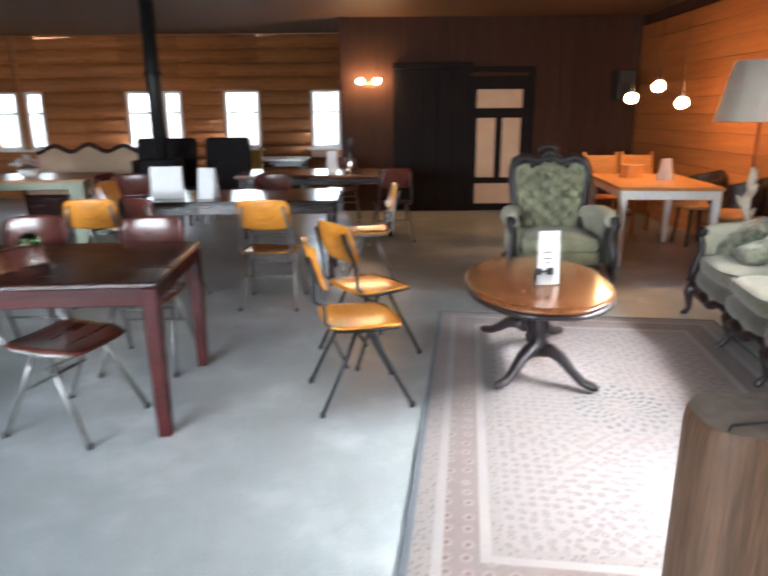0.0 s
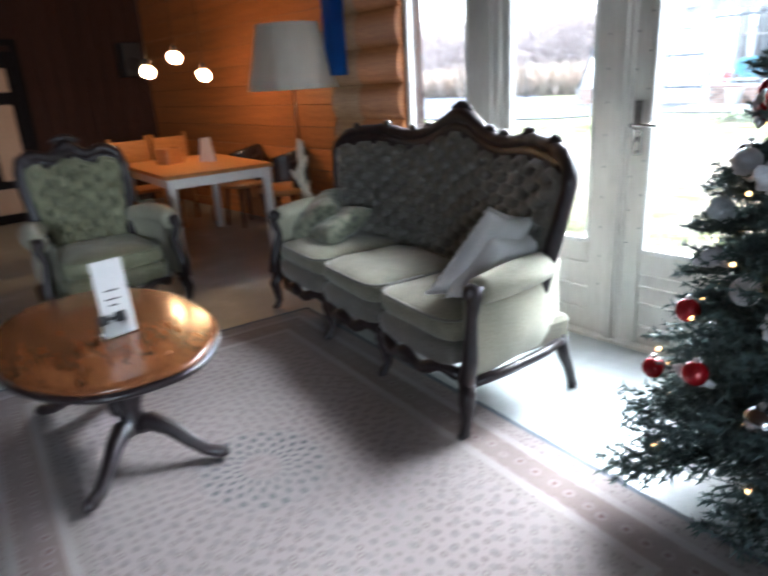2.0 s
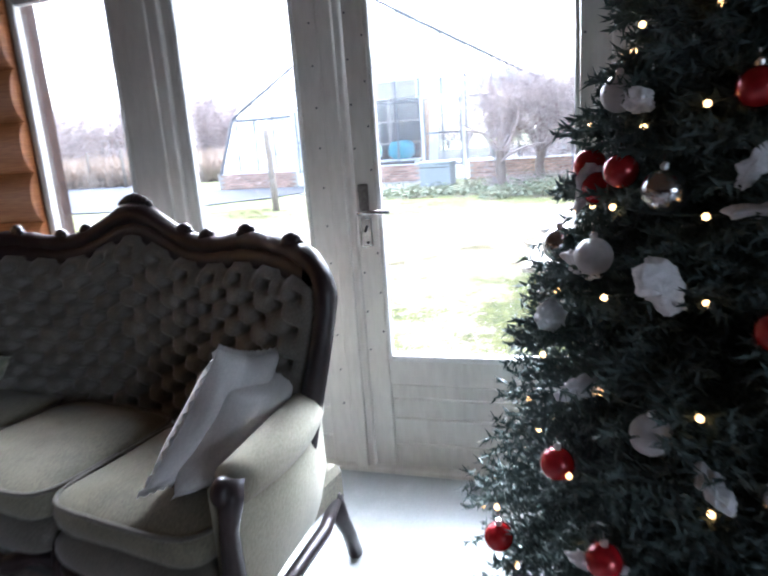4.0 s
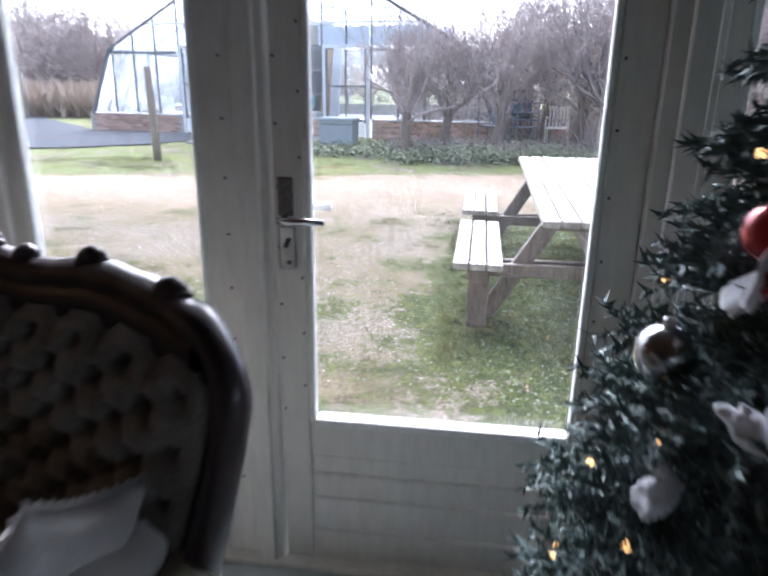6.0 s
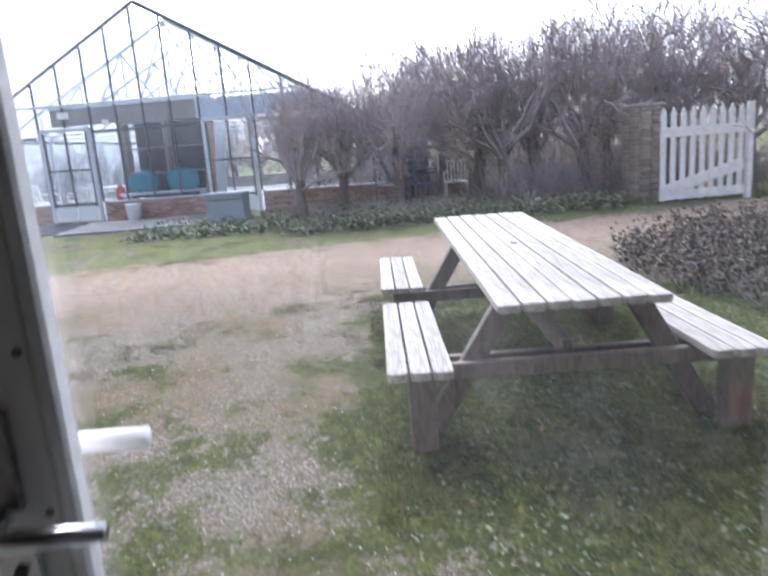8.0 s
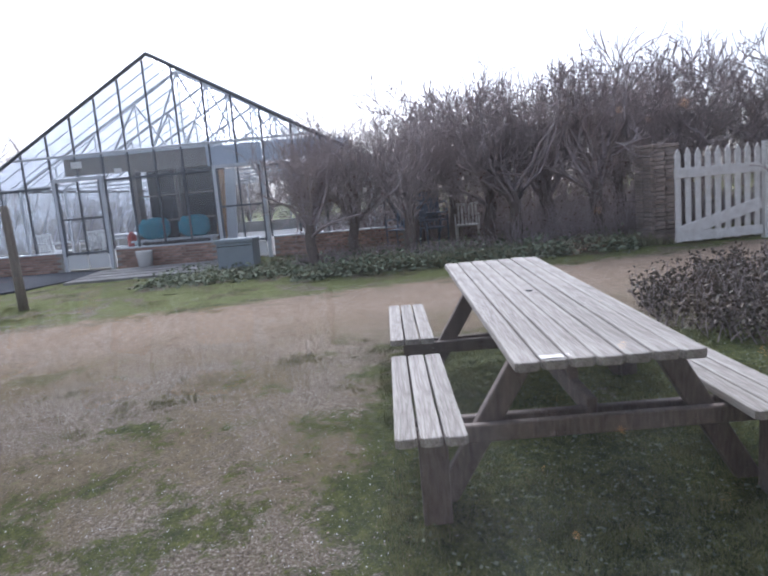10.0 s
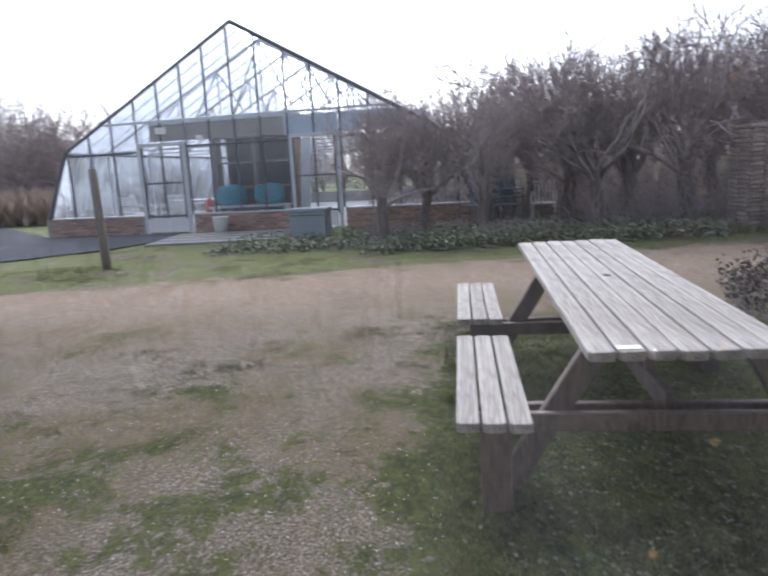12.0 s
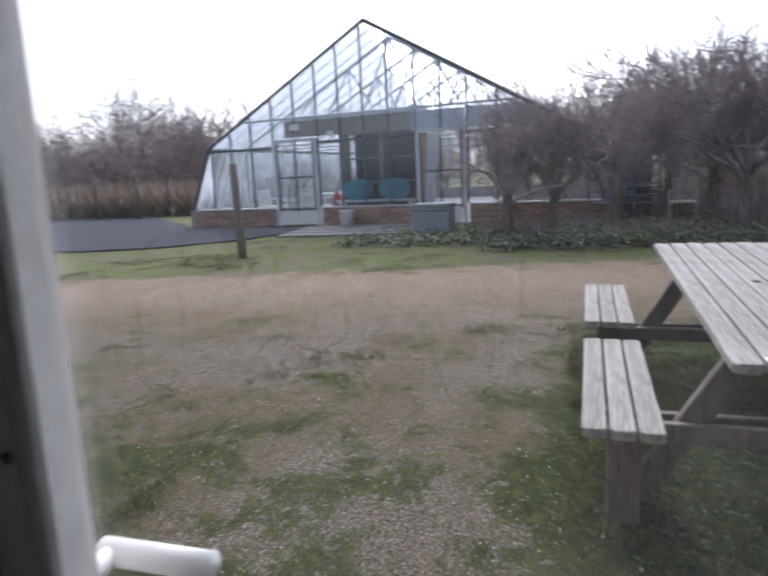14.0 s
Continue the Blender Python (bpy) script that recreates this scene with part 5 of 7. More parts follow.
def wooden_chair(m, material, label, group):
    """A plain wooden chair with a solid back; it faces +x."""
    t = thing("wooden_chair", m, label, "chair", group)
    part("seat", boxes(((0, 0, 0.45), (0.42, 0.42, 0.03)), bev=0.008), material, t)
    part("backrest", boxes(((-0.21, 0, 0.76), (0.025, 0.36, 0.34), (0, -8, 0)), bev=0.008), material, t)
    for sx, sy, h in ((-1, -1, 0.97), (-1, 1, 0.97), (1, -1, 0.435), (1, 1, 0.435)):
        part("leg", tube(bmesh.new(), [(sx * 0.185, sy * 0.19, 0), (sx * 0.185, sy * 0.19, 0.43), (sx * 0.185 - (0.05 if h > 0.5 else 0), sy * 0.19, h)], 0.019, 8), material, t, "", True)
    for s in (-1, 1):
        part("rail", boxes(((0, s * 0.19, 0.25), (0.35, 0.018, 0.03))), material, t)
    return t


wc = wooden_chair(pose(2.62, 7.55, 0, 0, 0, -95), honey_wood, "light honey wood chair at the white table", "honey wood chairs")
for x, y, a in ((3.12, 7.6, -85), (2.05, 6.95, 5), (2.02, 6.3, -4)):
    copy_thing(wc, pose(x, y, 0, 0, 0, a))


def round_back_chair(m):
    t = thing("tub_chair", m, "dark round-backed chair with an amber seat", "chair", "round-backed chairs")
    bm = bmesh.new()
    outer, inner = [], []
    for j in range(9):
        a_row, b_row = [], []
        for i in range(17):
            th = math.pi * (0.5 + i / 16)
            h = 0.48 + (0.34 - 0.10 * abs(i - 8) / 8) * j / 8
            a_row.append(bm.verts.new((0.25 * math.cos(th), 0.25 * math.sin(th), h)))
            b_row.append(bm.verts.new((0.215 * math.cos(th), 0.215 * math.sin(th), h)))
        outer.append(a_row)
        inner.append(b_row)
    for j in range(8):
        for i in range(16):
            bm.faces.new((outer[j][i], outer[j][i + 1], outer[j + 1][i + 1], outer[j + 1][i]))
            bm.faces.new((inner[j][i + 1], inner[j][i], inner[j + 1][i], inner[j + 1][i + 1]))
    for i in range(16):
        bm.faces.new((outer[8][i], outer[8][i + 1], inner[8][i + 1], inner[8][i]))
    part("backrest", bm, carved_wood, t, "", True)
    part("seat", puffy(bmesh.new(), pose(0, 0, 0.45), 0.46, 0.46, 0.10, 0.7), honey_wood, t, "", True)
    for k in range(4):
        a = math.pi / 4 + k * math.pi / 2
        part("leg", tube(bmesh.new(), [(0.17 * math.cos(a), 0.17 * math.sin(a), 0.43), (0.21 * math.cos(a), 0.21 * math.sin(a), 0.0)], [0.02, 0.014], 8), carved_wood, t, "", True)
    return t


rb = round_back_chair(pose(3.46, 6.15, 0, 0, 0, 170))
copy_thing(rb, pose(3.46, 6.95, 0, 0, 0, 185))


# settle and dark high-backed seats under the far windows
settle = thing("settle", pose(-4.2, 9.2, 0), "cream upholstered settle with a waved dark wooden top", "bench")
part("seat", boxes(((0, -0.22, 0.42), (1.5, 0.45, 0.08)), bev=0.02), beige_panel, settle)


def wave_top(u):
    return 0.94 + 0.045 * math.cos(3 * math.pi * u) + 0.03 * (1 - abs(u))


bm = bmesh.new()
cols_ = [[bm.verts.new((0.74 * u, yy, z)) for yy, z in ((-0.03, 0.40), (-0.05, 0.66), (-0.02, wave_top(u)), (0.03, wave_top(u)), (0.03, 0.40))] for u in (-1 + k / 20 for k in range(41))]
for p, q in zip(cols_, cols_[1:]):
    for k in range(5):
        bm.faces.new((p[k], p[(k + 1) % 5], q[(k + 1) % 5], q[k]))
bmesh.ops.recalc_face_normals(bm, faces=bm.faces[:])
part("backrest", bm, beige_panel, settle, "cream cloth back", True)
part("top_rail", tube(bmesh.new(), [(0.75 * u, 0.0, wave_top(u) + 0.02) for u in (-1 + k / 20 for k in range(41))], 0.035, 8), dark_table, settle, "waved dark rail", True)
part("front", boxes(((0, -0.42, 0.20), (1.5, 0.03, 0.36)), bev=0.01), dark_table, settle)
for sx in (-1, 1):
    part("end", boxes(((sx * 0.77, -0.2, 0.42), (0.05, 0.5, 0.84)), bev=0.015), dark_table, settle)

# loose bunch of pale flowers on the sage-legged table
posy = thing("flower_bowl", pose(-4.08, 7.35, 0.76), "bowl of pale pink and cream flowers on the table", "flowers")
part("bowl", lathe(bmesh.new(), [(0.05, 0.0), (0.10, 0.03), (0.12, 0.09), (0.11, 0.09), (0.05, 0.02)], 20), white_paint, posy, "", True)
petal_pink = surface("pale_pink_petal", (0.72, 0.50, 0.44), (0.52, 0.30, 0.27), 0.8, grain=30, stains=8, bump=0.1)
petal_rng = np.random.default_rng(5)
for k in range(16):
    a, q = k * 2.4, (k / 16) ** 0.5
    bm = bmesh.new()
    for n in range(9):
        t_, f_ = n * 0.7, 0.3 + 0.08 * n
        box(bm, (0.022 * f_ * math.cos(t_), 0.022 * f_ * math.sin(t_), 0.012 * (1 - f_)), (0.026, 0.020, 0.004), (40 * math.sin(t_), 40 * math.cos(t_), 40 * n), 0.001)
    part("flower", bm, petal_pink if k % 3 else paper, posy).matrix_basis = pose(0.16 * q * math.cos(a), 0.16 * q * math.sin(a), 0.17 + 0.06 * petal_rng.random() - 0.06 * q, 25 * math.sin(a), 25 * math.cos(a), 0) @ Matrix.Diagonal((1.7, 1.7, 1.7, 1))
    part("stalk", tube(bmesh.new(), [(0.04 * q * math.cos(a), 0.04 * q * math.sin(a), 0.05), (0.16 * q * math.cos(a), 0.16 * q * math.sin(a), 0.165 - 0.06 * q)], 0.003, 5), ivy_green, posy)


def high_seat(x, y, w):
    t = thing("high_back_seat", pose(x, y, 0, 0, 0, 4), "dark upholstered high-backed seat", "chair", "dark high-backed seats")
    part("seat", boxes(((0, -0.05, 0.42), (w, 0.52, 0.14)), bev=0.03), dark_boards, t)
    part("backrest", boxes(((0, 0.24, 0.80), (w, 0.12, 0.66), (-7, 0, 0)), bev=0.04), dark_boards, t)
    for sx in (-1, 1):
        for sy in (-1, 1):
            part("leg", boxes(((sx * (w / 2 - 0.05), -0.05 + sy * 0.2, 0.175), (0.05, 0.05, 0.35))), dark_table, t)


high_seat(-2.95, 8.6, 0.80)
high_seat(-2.15, 8.75, 0.62)
post = thing("stove_pipe", pose(-2.82, 8.15, 0), "black pipe rising to the ceiling", "pipe")
part("pipe", lathe(bmesh.new(), [(0.085, 0.88), (0.085, CEIL)], 20), black_steel, post, "", True)
part("collar", lathe(bmesh.new(), [(0.10, 1.9), (0.105, 1.92), (0.10, 1.95)], 20), black_steel, post, "", True)
part("stove", boxes(((0, 0, 0.62), (0.46, 0.40, 0.56)), bev=0.02), dark_boards, post)
for s in ((-0.15, -0.14), (0.15, -0.14), (-0.15, 0.14), (0.15, 0.14)):
    part("foot", boxes(((s[0], s[1], 0.17), (0.05, 0.05, 0.34))), black_steel, post)


def menu_card(x, y, z, a, w=0.21, h=0.28):
    t = thing("menu_card", pose(x, y, z, 0, 0, a), "white folded menu card standing on a table", "menu", "menu cards")
    part("front_leaf", boxes(((0, -0.03, h / 2 - 0.002), (w, 0.003, h), (-10, 0, 0)), bev=0), paper, t)
    part("rear_leaf", boxes(((0, 0.03, h / 2 - 0.002), (w, 0.003, h), (10, 0, 0)), bev=0), paper, t)
    part("print", boxes(((0.03, -0.034, 0.08), (0.09, 0.002, 0.02), (-10, 0, 0)), ((0.05, -0.036, 0.065), (0.03, 0.002, 0.05), (-10, 0, 0)), bev=0), ink, t)


menu_card(-1.86, 5.46, 0.75, 6, 0.26, 0.27)
menu_card(-1.50, 5.42, 0.75, -14, 0.15, 0.26)
menu_card(-0.62, 7.75, 0.75, 20, 0.11, 0.26)
menu_card(2.86, 6.45, 0.765, 30, 0.12, 0.22)
apple = thing("glass_apple", pose(-1.90, 3.32, 0.75), "green glass apple ornament on the red table", "ornament")
part("fruit", ball(bmesh.new(), (0, 0, 0.048), 0.05, scale=(1, 1, 0.95)), green_glass, apple, "", True)
part("stalk", tube(bmesh.new(), [(0, 0, 0.09), (0.006, 0, 0.115)], 0.003, 6), ink, apple)
tumbler = thing("glass_tumbler", pose(-2.12, 3.30, 0.75), "clear glass tumbler on the red table", "glass")
bm = lathe(bmesh.new(), [(0.03, 0.0), (0.034, 0.01), (0.038, 0.10), (0.035, 0.10), (0.031, 0.012)], 20)
part("cup", bm, clear_glass, tumbler, "", True)
vase = thing("bottle", pose(-0.42, 7.82, 0.75), "dark bottle with a small black flower head", "bottle")
part("body", lathe(bmesh.new(), [(0.035, 0), (0.037, 0.16), (0.014, 0.22), (0.013, 0.28)], 16), clear_glass, vase, "", True)
part("flower", ball(bmesh.new(), (0, 0, 0.36), 0.055, 10, 8), ink, vase, "", True)
part("flower_stem", tube(bmesh.new(), [(0, 0, 0.2), (0, 0, 0.33)], 0.004, 6), ink, vase)
yc = wooden_chair(pose(-2.0, 9.75, 0, 0, 0, 90), surface("mustard_paint", (0.42, 0.30, 0.06), (0.3, 0.21, 0.04), 0.5), "mustard yellow painted chair at the white table", "mustard chair")
board = thing("serving_crate", pose(2.62, 6.72, 0.765, 0, 0, 20), "small pale wooden crate on the white table", "crate")
for s in (-1, 1):
    part("side", boxes(((0, s * 0.07, 0.07), (0.20, 0.012, 0.14))), honey_wood, board)
    part("end", boxes(((s * 0.094, 0, 0.07), (0.012, 0.126, 0.14))), honey_wood, board)
part("bottom", boxes(((0, 0, 0.006), (0.17, 0.12, 0.01))), honey_wood, board)


# ---- the decorated fir ----
rng = np.random.default_rng(7)


def strips(name, polys, material, parent=None, label=""):
    """Many small faces in one mesh; polys: lists of corner points, all of one length."""
    arr = np.asarray(polys, float)
    n, k = arr.shape[:2]
    data = bpy.data.meshes.new(name)
    data.from_pydata(arr.reshape(-1, 3).tolist(), [], np.arange(n * k).reshape(n, k).tolist())
    data.materials.append(material)
    ob = new(name, data)
    if parent:
        ob.parent = parent
    if label:
        ob["label"] = label
    return ob


TREE_X, TREE_Y, TREE_H, TREE_R = 2.38, 1.25, 2.72, 0.71


def tree_r(z):
    return max(0.03, TREE_R * (1 - (z - 0.12) / (TREE_H - 0.12)))


fir = thing("christmas_tree", pose(TREE_X, TREE_Y, 0), "dark green artificial fir decorated with baubles and lights", "tree")
part("trunk", tube(bmesh.new(), [(0, 0, 0.02), (0, 0, TREE_H - 0.1)], [0.035, 0.01], 8), dark_timber, fir, "", True)
for k in range(3):
    a = k * 2.1
    part("stand_foot", tube(bmesh.new(), [(0, 0, 0.10), (0.16 * math.cos(a), 0.16 * math.sin(a), 0.06), (0.27 * math.cos(a), 0.27 * math.sin(a), 0.012)], 0.012, 8), black_steel, fir)
needles, tips = [], []
bm = bmesh.new()
for b in range(620):
    z = 0.16 + (TREE_H - 0.24) * (b / 620) ** 1.12
    r = tree_r(z) * rng.uniform(0.82, 1.10)
    a = b * 2.399963 + rng.normal(0, 0.15)
    d = Vector((math.cos(a), math.sin(a), 0))
    lift = rng.uniform(-0.10, 0.16)
    root = Vector((0, 0, z + 0.06))
    pts = [root + d * (r * q) + Vector((0, 0, lift * r * q - 0.16 * r * q * q)) for q in (0.05, 0.4, 0.75, 1.0)]
    tube(bm, pts, [0.006, 0.005, 0.003, 0.002], 3, False)
    side = d.cross(Vector((0, 0, 1)))
    tips.append(pts[-1])
    twigs = [(pts[0], pts[-1])]
    for q in np.linspace(0.30, 0.98, 12):
        base = root + d * (r * q) + Vector((0, 0, lift * r * q - 0.16 * r * q * q))
        for s in (-1, 1):
            ln = 0.07 + 0.15 * r * (1.15 - q)
            twigs.append((base, base + (d * 0.75 + side * s * rng.uniform(0.6, 1.0) + Vector((0, 0, rng.uniform(-0.2, 0.25)))) * ln))
    for p, q in twigs:
        n = int(10 + (q - p).length * 170)
        ax = (q - p).normalized()
        for k in range(n):
            o = p.lerp(q, (k + rng.random()) / n)
            v = Vector(rng.normal(0, 1, 3)) * 0.6 + ax * 0.7
            v = v.normalized() * rng.uniform(0.018, 0.036)
            w = v.cross(Vector(rng.normal(0, 1, 3))).normalized() * 0.0044
            needles.append((o - w, o + w, o + v))
part("branchwork", bm, needle_green, fir)
strips("needles", needles, needle_green, fir, "dense dark green needles")

red_gloss = surface("glossy_red_bauble", (0.42, 0.012, 0.018), (0.28, 0.008, 0.012), 0.2, 0.35, bump=0.0, coat=0.5)
silver_gloss = surface("silver_mirror_bauble", (0.55, 0.55, 0.56), (0.45, 0.45, 0.46), 0.16, 1.0, bump=0.0)
pearl = surface("pearl_white_bauble", (0.42, 0.42, 0.44), (0.32, 0.32, 0.34), 0.35, 0.0, bump=0.0, coat=0.3)
fluff = surface("white_feather_fluff", (0.74, 0.75, 0.78), (0.55, 0.56, 0.60), 0.9, grain=120, bump=0.5)


def bauble(material, r, label, group):
    t = thing("bauble", pose(0, 0, 0), label, "bauble", group)
    part("globe", ball(bmesh.new(), (0, 0, -r - 0.02), r, 20, 14), material, t, "", True)
    part("cap", lathe(bmesh.new(), [(0.008, -0.024), (0.009, -0.012), (0.006, -0.008)], 10), chrome, t)
    part("loop", tube(bmesh.new(), [(0, 0, -0.01), (0.004, 0, 0.0), (0, 0, 0.008)], 0.0012, 5), chrome, t)
    return t


def on_tree(a, z, k=0.98):
    r = tree_r(z) * k
    return pose(TREE_X + r * math.cos(a), TREE_Y + r * math.sin(a), z + 0.03)


kinds = [(red_gloss, 0.037, "glossy red bauble hanging in the fir", "red baubles"), (silver_gloss, 0.043, "mirror silver bauble hanging in the fir", "silver baubles"), (pearl, 0.040, "pearl white bauble hanging in the fir", "white baubles")]
first = {}
# those that show plainly: kind, angle round the tree, height
SEEN = ((0, 112, 1.25), (0, 129, 0.69), (0, 112, 0.41), (0, 144, 0.56), (0, 170, 1.02), (0, 163, 1.43), (0, 107, 1.3), (0, 126, 1.29), (1, 141, 1.26), (1, 93, 1.11), (1, 173, 0.76), (1, 165, 0.53), (2, 148, 0.81), (2, 112, 1.45), (2, 124, 1.12))
hung = [(sort, radians(a), z) for sort, a, z in SEEN]
for k in range(30):
    hung.append(((0, 1, 2, 0, 1)[k % 5], radians(180 + 240 * ((k * 0.7548777) % 1.0)), 0.25 + 1.75 * ((k * 0.618034) % 1.0) ** 1.1))
for sort, a, z in hung:
    z += 0.04
    m = on_tree(a, z, 1.0 + 0.06 * rng.random())
    if sort in first:
        copy_thing(first[sort], m)
    else:
        first[sort] = bauble(*kinds[sort])
        first[sort].matrix_world = m


def fluffy(m, size, seed):
    t = thing("feather_ornament", m, "fluffy white ornament tucked into the fir", "ornament", "white feather ornaments")
    bm = puffy(bmesh.new(), Matrix(), size * 1.25, size * 0.7, size * 0.45, 1.0, 0.05, seed, 40, 20)
    for v in bm.verts:
        v.co += v.co.normalized() * (0.016 * noise.noise(v.co * 55 + Vector((seed, 0, 0))) + 0.006 * noise.noise(v.co * 140))
    part("fluff", bm, fluff, t, "", True)
    return t


TUCKED = ((127, 1.41), (166, 1.21), (145, 1.07), (161, 0.73), (142, 0.52), (180, 0.79), (164, 1.28), (129, 0.83), (107, 1.23), (117, 1.07), (106, 0.93), (174, 0.86))
for k in range(25):
    if k < len(TUCKED):
        a, z = radians(TUCKED[k][0]), TUCKED[k][1]
    else:
        a, z = radians(180 + 240 * ((k * 0.7548777 + 0.2) % 1.0)), 0.3 + 1.6 * ((k * 0.618034 + 0.3) % 1.0)
    fluffy(on_tree(a, z, 1.0) @ pose(0, 0, 0, 40 * math.sin(k), 50 * math.cos(k * 2), 70 * k), 0.07 + 0.03 * (k % 3) / 2, k)
lights = thing("fairy_lights", pose(TREE_X, TREE_Y, 0), "string of warm fairy lights wound round the fir", "string lights")
bm = bmesh.new()
path_pts = []
for k in range(400):
    z = 0.25 + 1.85 * k / 400
    a = k * 0.16
    r = tree_r(z) * (0.93 + 0.07 * math.sin(k * 0.9))
    path_pts.append(Vector((r * math.cos(a), r * math.sin(a), z + 0.015 * math.sin(k * 0.7))))
tube(bm, path_pts, 0.0016, 3, False)
part("wire", bm, needle_green, lights)
bulb_data = bpy.data.meshes.new("bulb")
bm = ball(bmesh.new(), (0, 0, 0), 0.0075, 8, 6)
bm.to_mesh(bulb_data)
bm.free()
bulb_data.materials.append(fairy_glow)
for k in range(3, 400, 3):
    p = path_pts[k]
    piece("bulb", bulb_data, lights, pose(p.x * 1.04, p.y * 1.04, p.z))


# ---- outside: ground ----
def gz(x):
    return -0.06 + 0.022 * (min(max(x, 4.0), 17.0) - 4.0)


def bumps(x, y):
    return 0.018 * noise.noise((x * 1.3, y * 1.3, 0)) + 0.010 * noise.noise((x * 4.1, y * 4.1, 3))


xs = list(np.arange(3.30, 14.0, 0.12)) + list(np.arange(14.0, 24.0, 0.5)) + [26, 30, 36, 45, 60, 80, 120, 200, 400, 900]
ys = [-900, -400, -200, -100, -60, -35, -22, -14, -10] + list(np.arange(-7.0, 13.0, 0.14)) + [14, 16, 18, 22, 28, 40, 60, 100, 200, 400, 900]
verts = [(x, y, gz(x) + (bumps(x, y) if x < 25 else 0)) for x in xs for y in ys]
nyy = len(ys)
faces = [(i * nyy + j, (i + 1) * nyy + j, (i + 1) * nyy + j + 1, i * nyy + j + 1) for i in range(len(xs) - 1) for j in range(nyy - 1)]
gd = bpy.data.meshes.new("ground")
gd.from_pydata(verts, [], faces)
gd.materials.append(turf)
for p in gd.polygons:
    p.use_smooth = True
ground = tagged(new("ground", gd), "winter turf and gravel with a sandy track", "ground", kind="structure")

# asphalt yard and slab path before the glasshouse
def sheet(name, outline, z_up, material, label, category):
    bm = bmesh.new()
    top = [bm.verts.new((x, y, gz(x) + z_up)) for x, y in outline]
    f = bm.faces.new(top)
    made = bmesh.ops.extrude_face_region(bm, geom=[f])
    for v in made["geom"]:
        if isinstance(v, bmesh.types.BMVert):
            v.co.z -= 0.12
    bmesh.ops.recalc_face_normals(bm, faces=bm.faces[:])
    return setting(name, bm, material, label, category)


sheet("road", [(13.3, 16.5), (13.5, 12.0), (13.9, 10.3), (15.0, 8.9), (16.2, 8.3), (17.6, 8.2), (18.15, 12.3), (19.4, 13.4), (24, 18.0), (24, 30.0), (14.0, 30.0)], 0.030, asphalt, "grey asphalt yard before the glasshouse", "road")
slabs = thing("pavement", pose(0, 0, 0), "row of grey concrete slabs before the glasshouse", "pavement", "", "structure")
slab = block_data("slab", (0.49, 0.49, 0.06), paving, 0.006)
for i in range(4):
    for j in range(7):
        x, y = 15.6 + 0.5 * i, 8.1 - 0.5 * j
        piece("slab", slab, slabs, pose(x + 0.02 * j, y, gz(x) + 0.012, 0, 0, 7))


# ---- picnic table ----
def board(name, length, width, thick, mat, rounded=True):
    data = bpy.data.meshes.new(name)
    bm = boxes(((0, 0, 0), (length, width, thick)), bev=0)
    if rounded:
        ends = [e for e in bm.edges if abs(e.verts[0].co.z - e.verts[1].co.z) > 0.5 * thick]
        bmesh.ops.bevel(bm, geom=ends, offset=0.012, segments=2, affect="EDGES")
    bmesh.ops.bevel(bm, geom=bm.edges[:], offset=0.004, segments=1, affect="EDGES")
    bm.to_mesh(data)
    bm.free()
    data.materials.append(mat)
    return data


pic_tilt = 1.6
pic = thing("picnic_table", pose(5.36, 1.10, gz(5.4), 0, -pic_tilt, -1.2), "weathered grey timber picnic table with split side benches", "picnic table")
PL, PW, PH = 3.05, 0.825, 0.735
bd = board("top_board", PL, PW / 7 - 0.009, 0.042, weathered)
for k in range(7):
    y = -PW / 2 + PW / 7 * (k + 0.5)
    piece("top_board", bd, pic, pose(PL / 2, y, PH - 0.021 + 0.002 * ((k * 5) % 3)))
hole = lathe(bmesh.new(), [(0.024, 0.0), (0.024, 0.004), (0.006, 0.004)], 16)
part("parasol_hole", hole, ink, pic, "dark parasol hole", True).matrix_basis = pose(PL / 2, 0.0, PH + 0.0005)
part("metal_plate", boxes(((0.05, PW / 2 - 0.17, PH + 0.004), (0.05, 0.10, 0.004)), bev=0.001), worn_white, pic, "pale worn plate")
bb = board("bench_board", 1.38, 0.096, 0.042, weathered)
for side, off in ((1, 0.785), (-1, -0.735)):
    for x0 in (-0.06, 1.74):
        for k in range(3):
            piece("bench_board", bb, pic, pose(x0 + 0.69, off + (k - 1) * 0.108, 0.435 - 0.026 * (x0 + 0.69) + 0.002 * k, 0, 1.5, 0))
# underframe: the shade below the tabletop is in its darker timber colour
for x, ends in ((0.26, (0.10,)), (1.92, (1.92, 2.95))):
    for sy in (-1, 1):
        for px in ends:
            part("bench_post", boxes(((px, sy * 0.775, 0.19 - 0.013 * px), (0.10, 0.13, 0.44 - 0.026 * px)), bev=0.006), dark_timber, pic)
        part("cross_leg", boxes(((x, sy * 0.53, 0.335), (0.055, 0.11, 0.84), (sy * 31, 0, 0)), bev=0.006), dark_timber, pic)
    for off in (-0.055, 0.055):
        part("cross_beam", boxes(((x + off, 0, 0.362 - 0.028 * x), (0.045, 1.70, 0.085)), bev=0.006), dark_timber, pic)
    part("top_batten", boxes(((x + 0.055, 0, PH - 0.085), (0.05, 0.72, 0.08)), bev=0.006), dark_timber, pic)
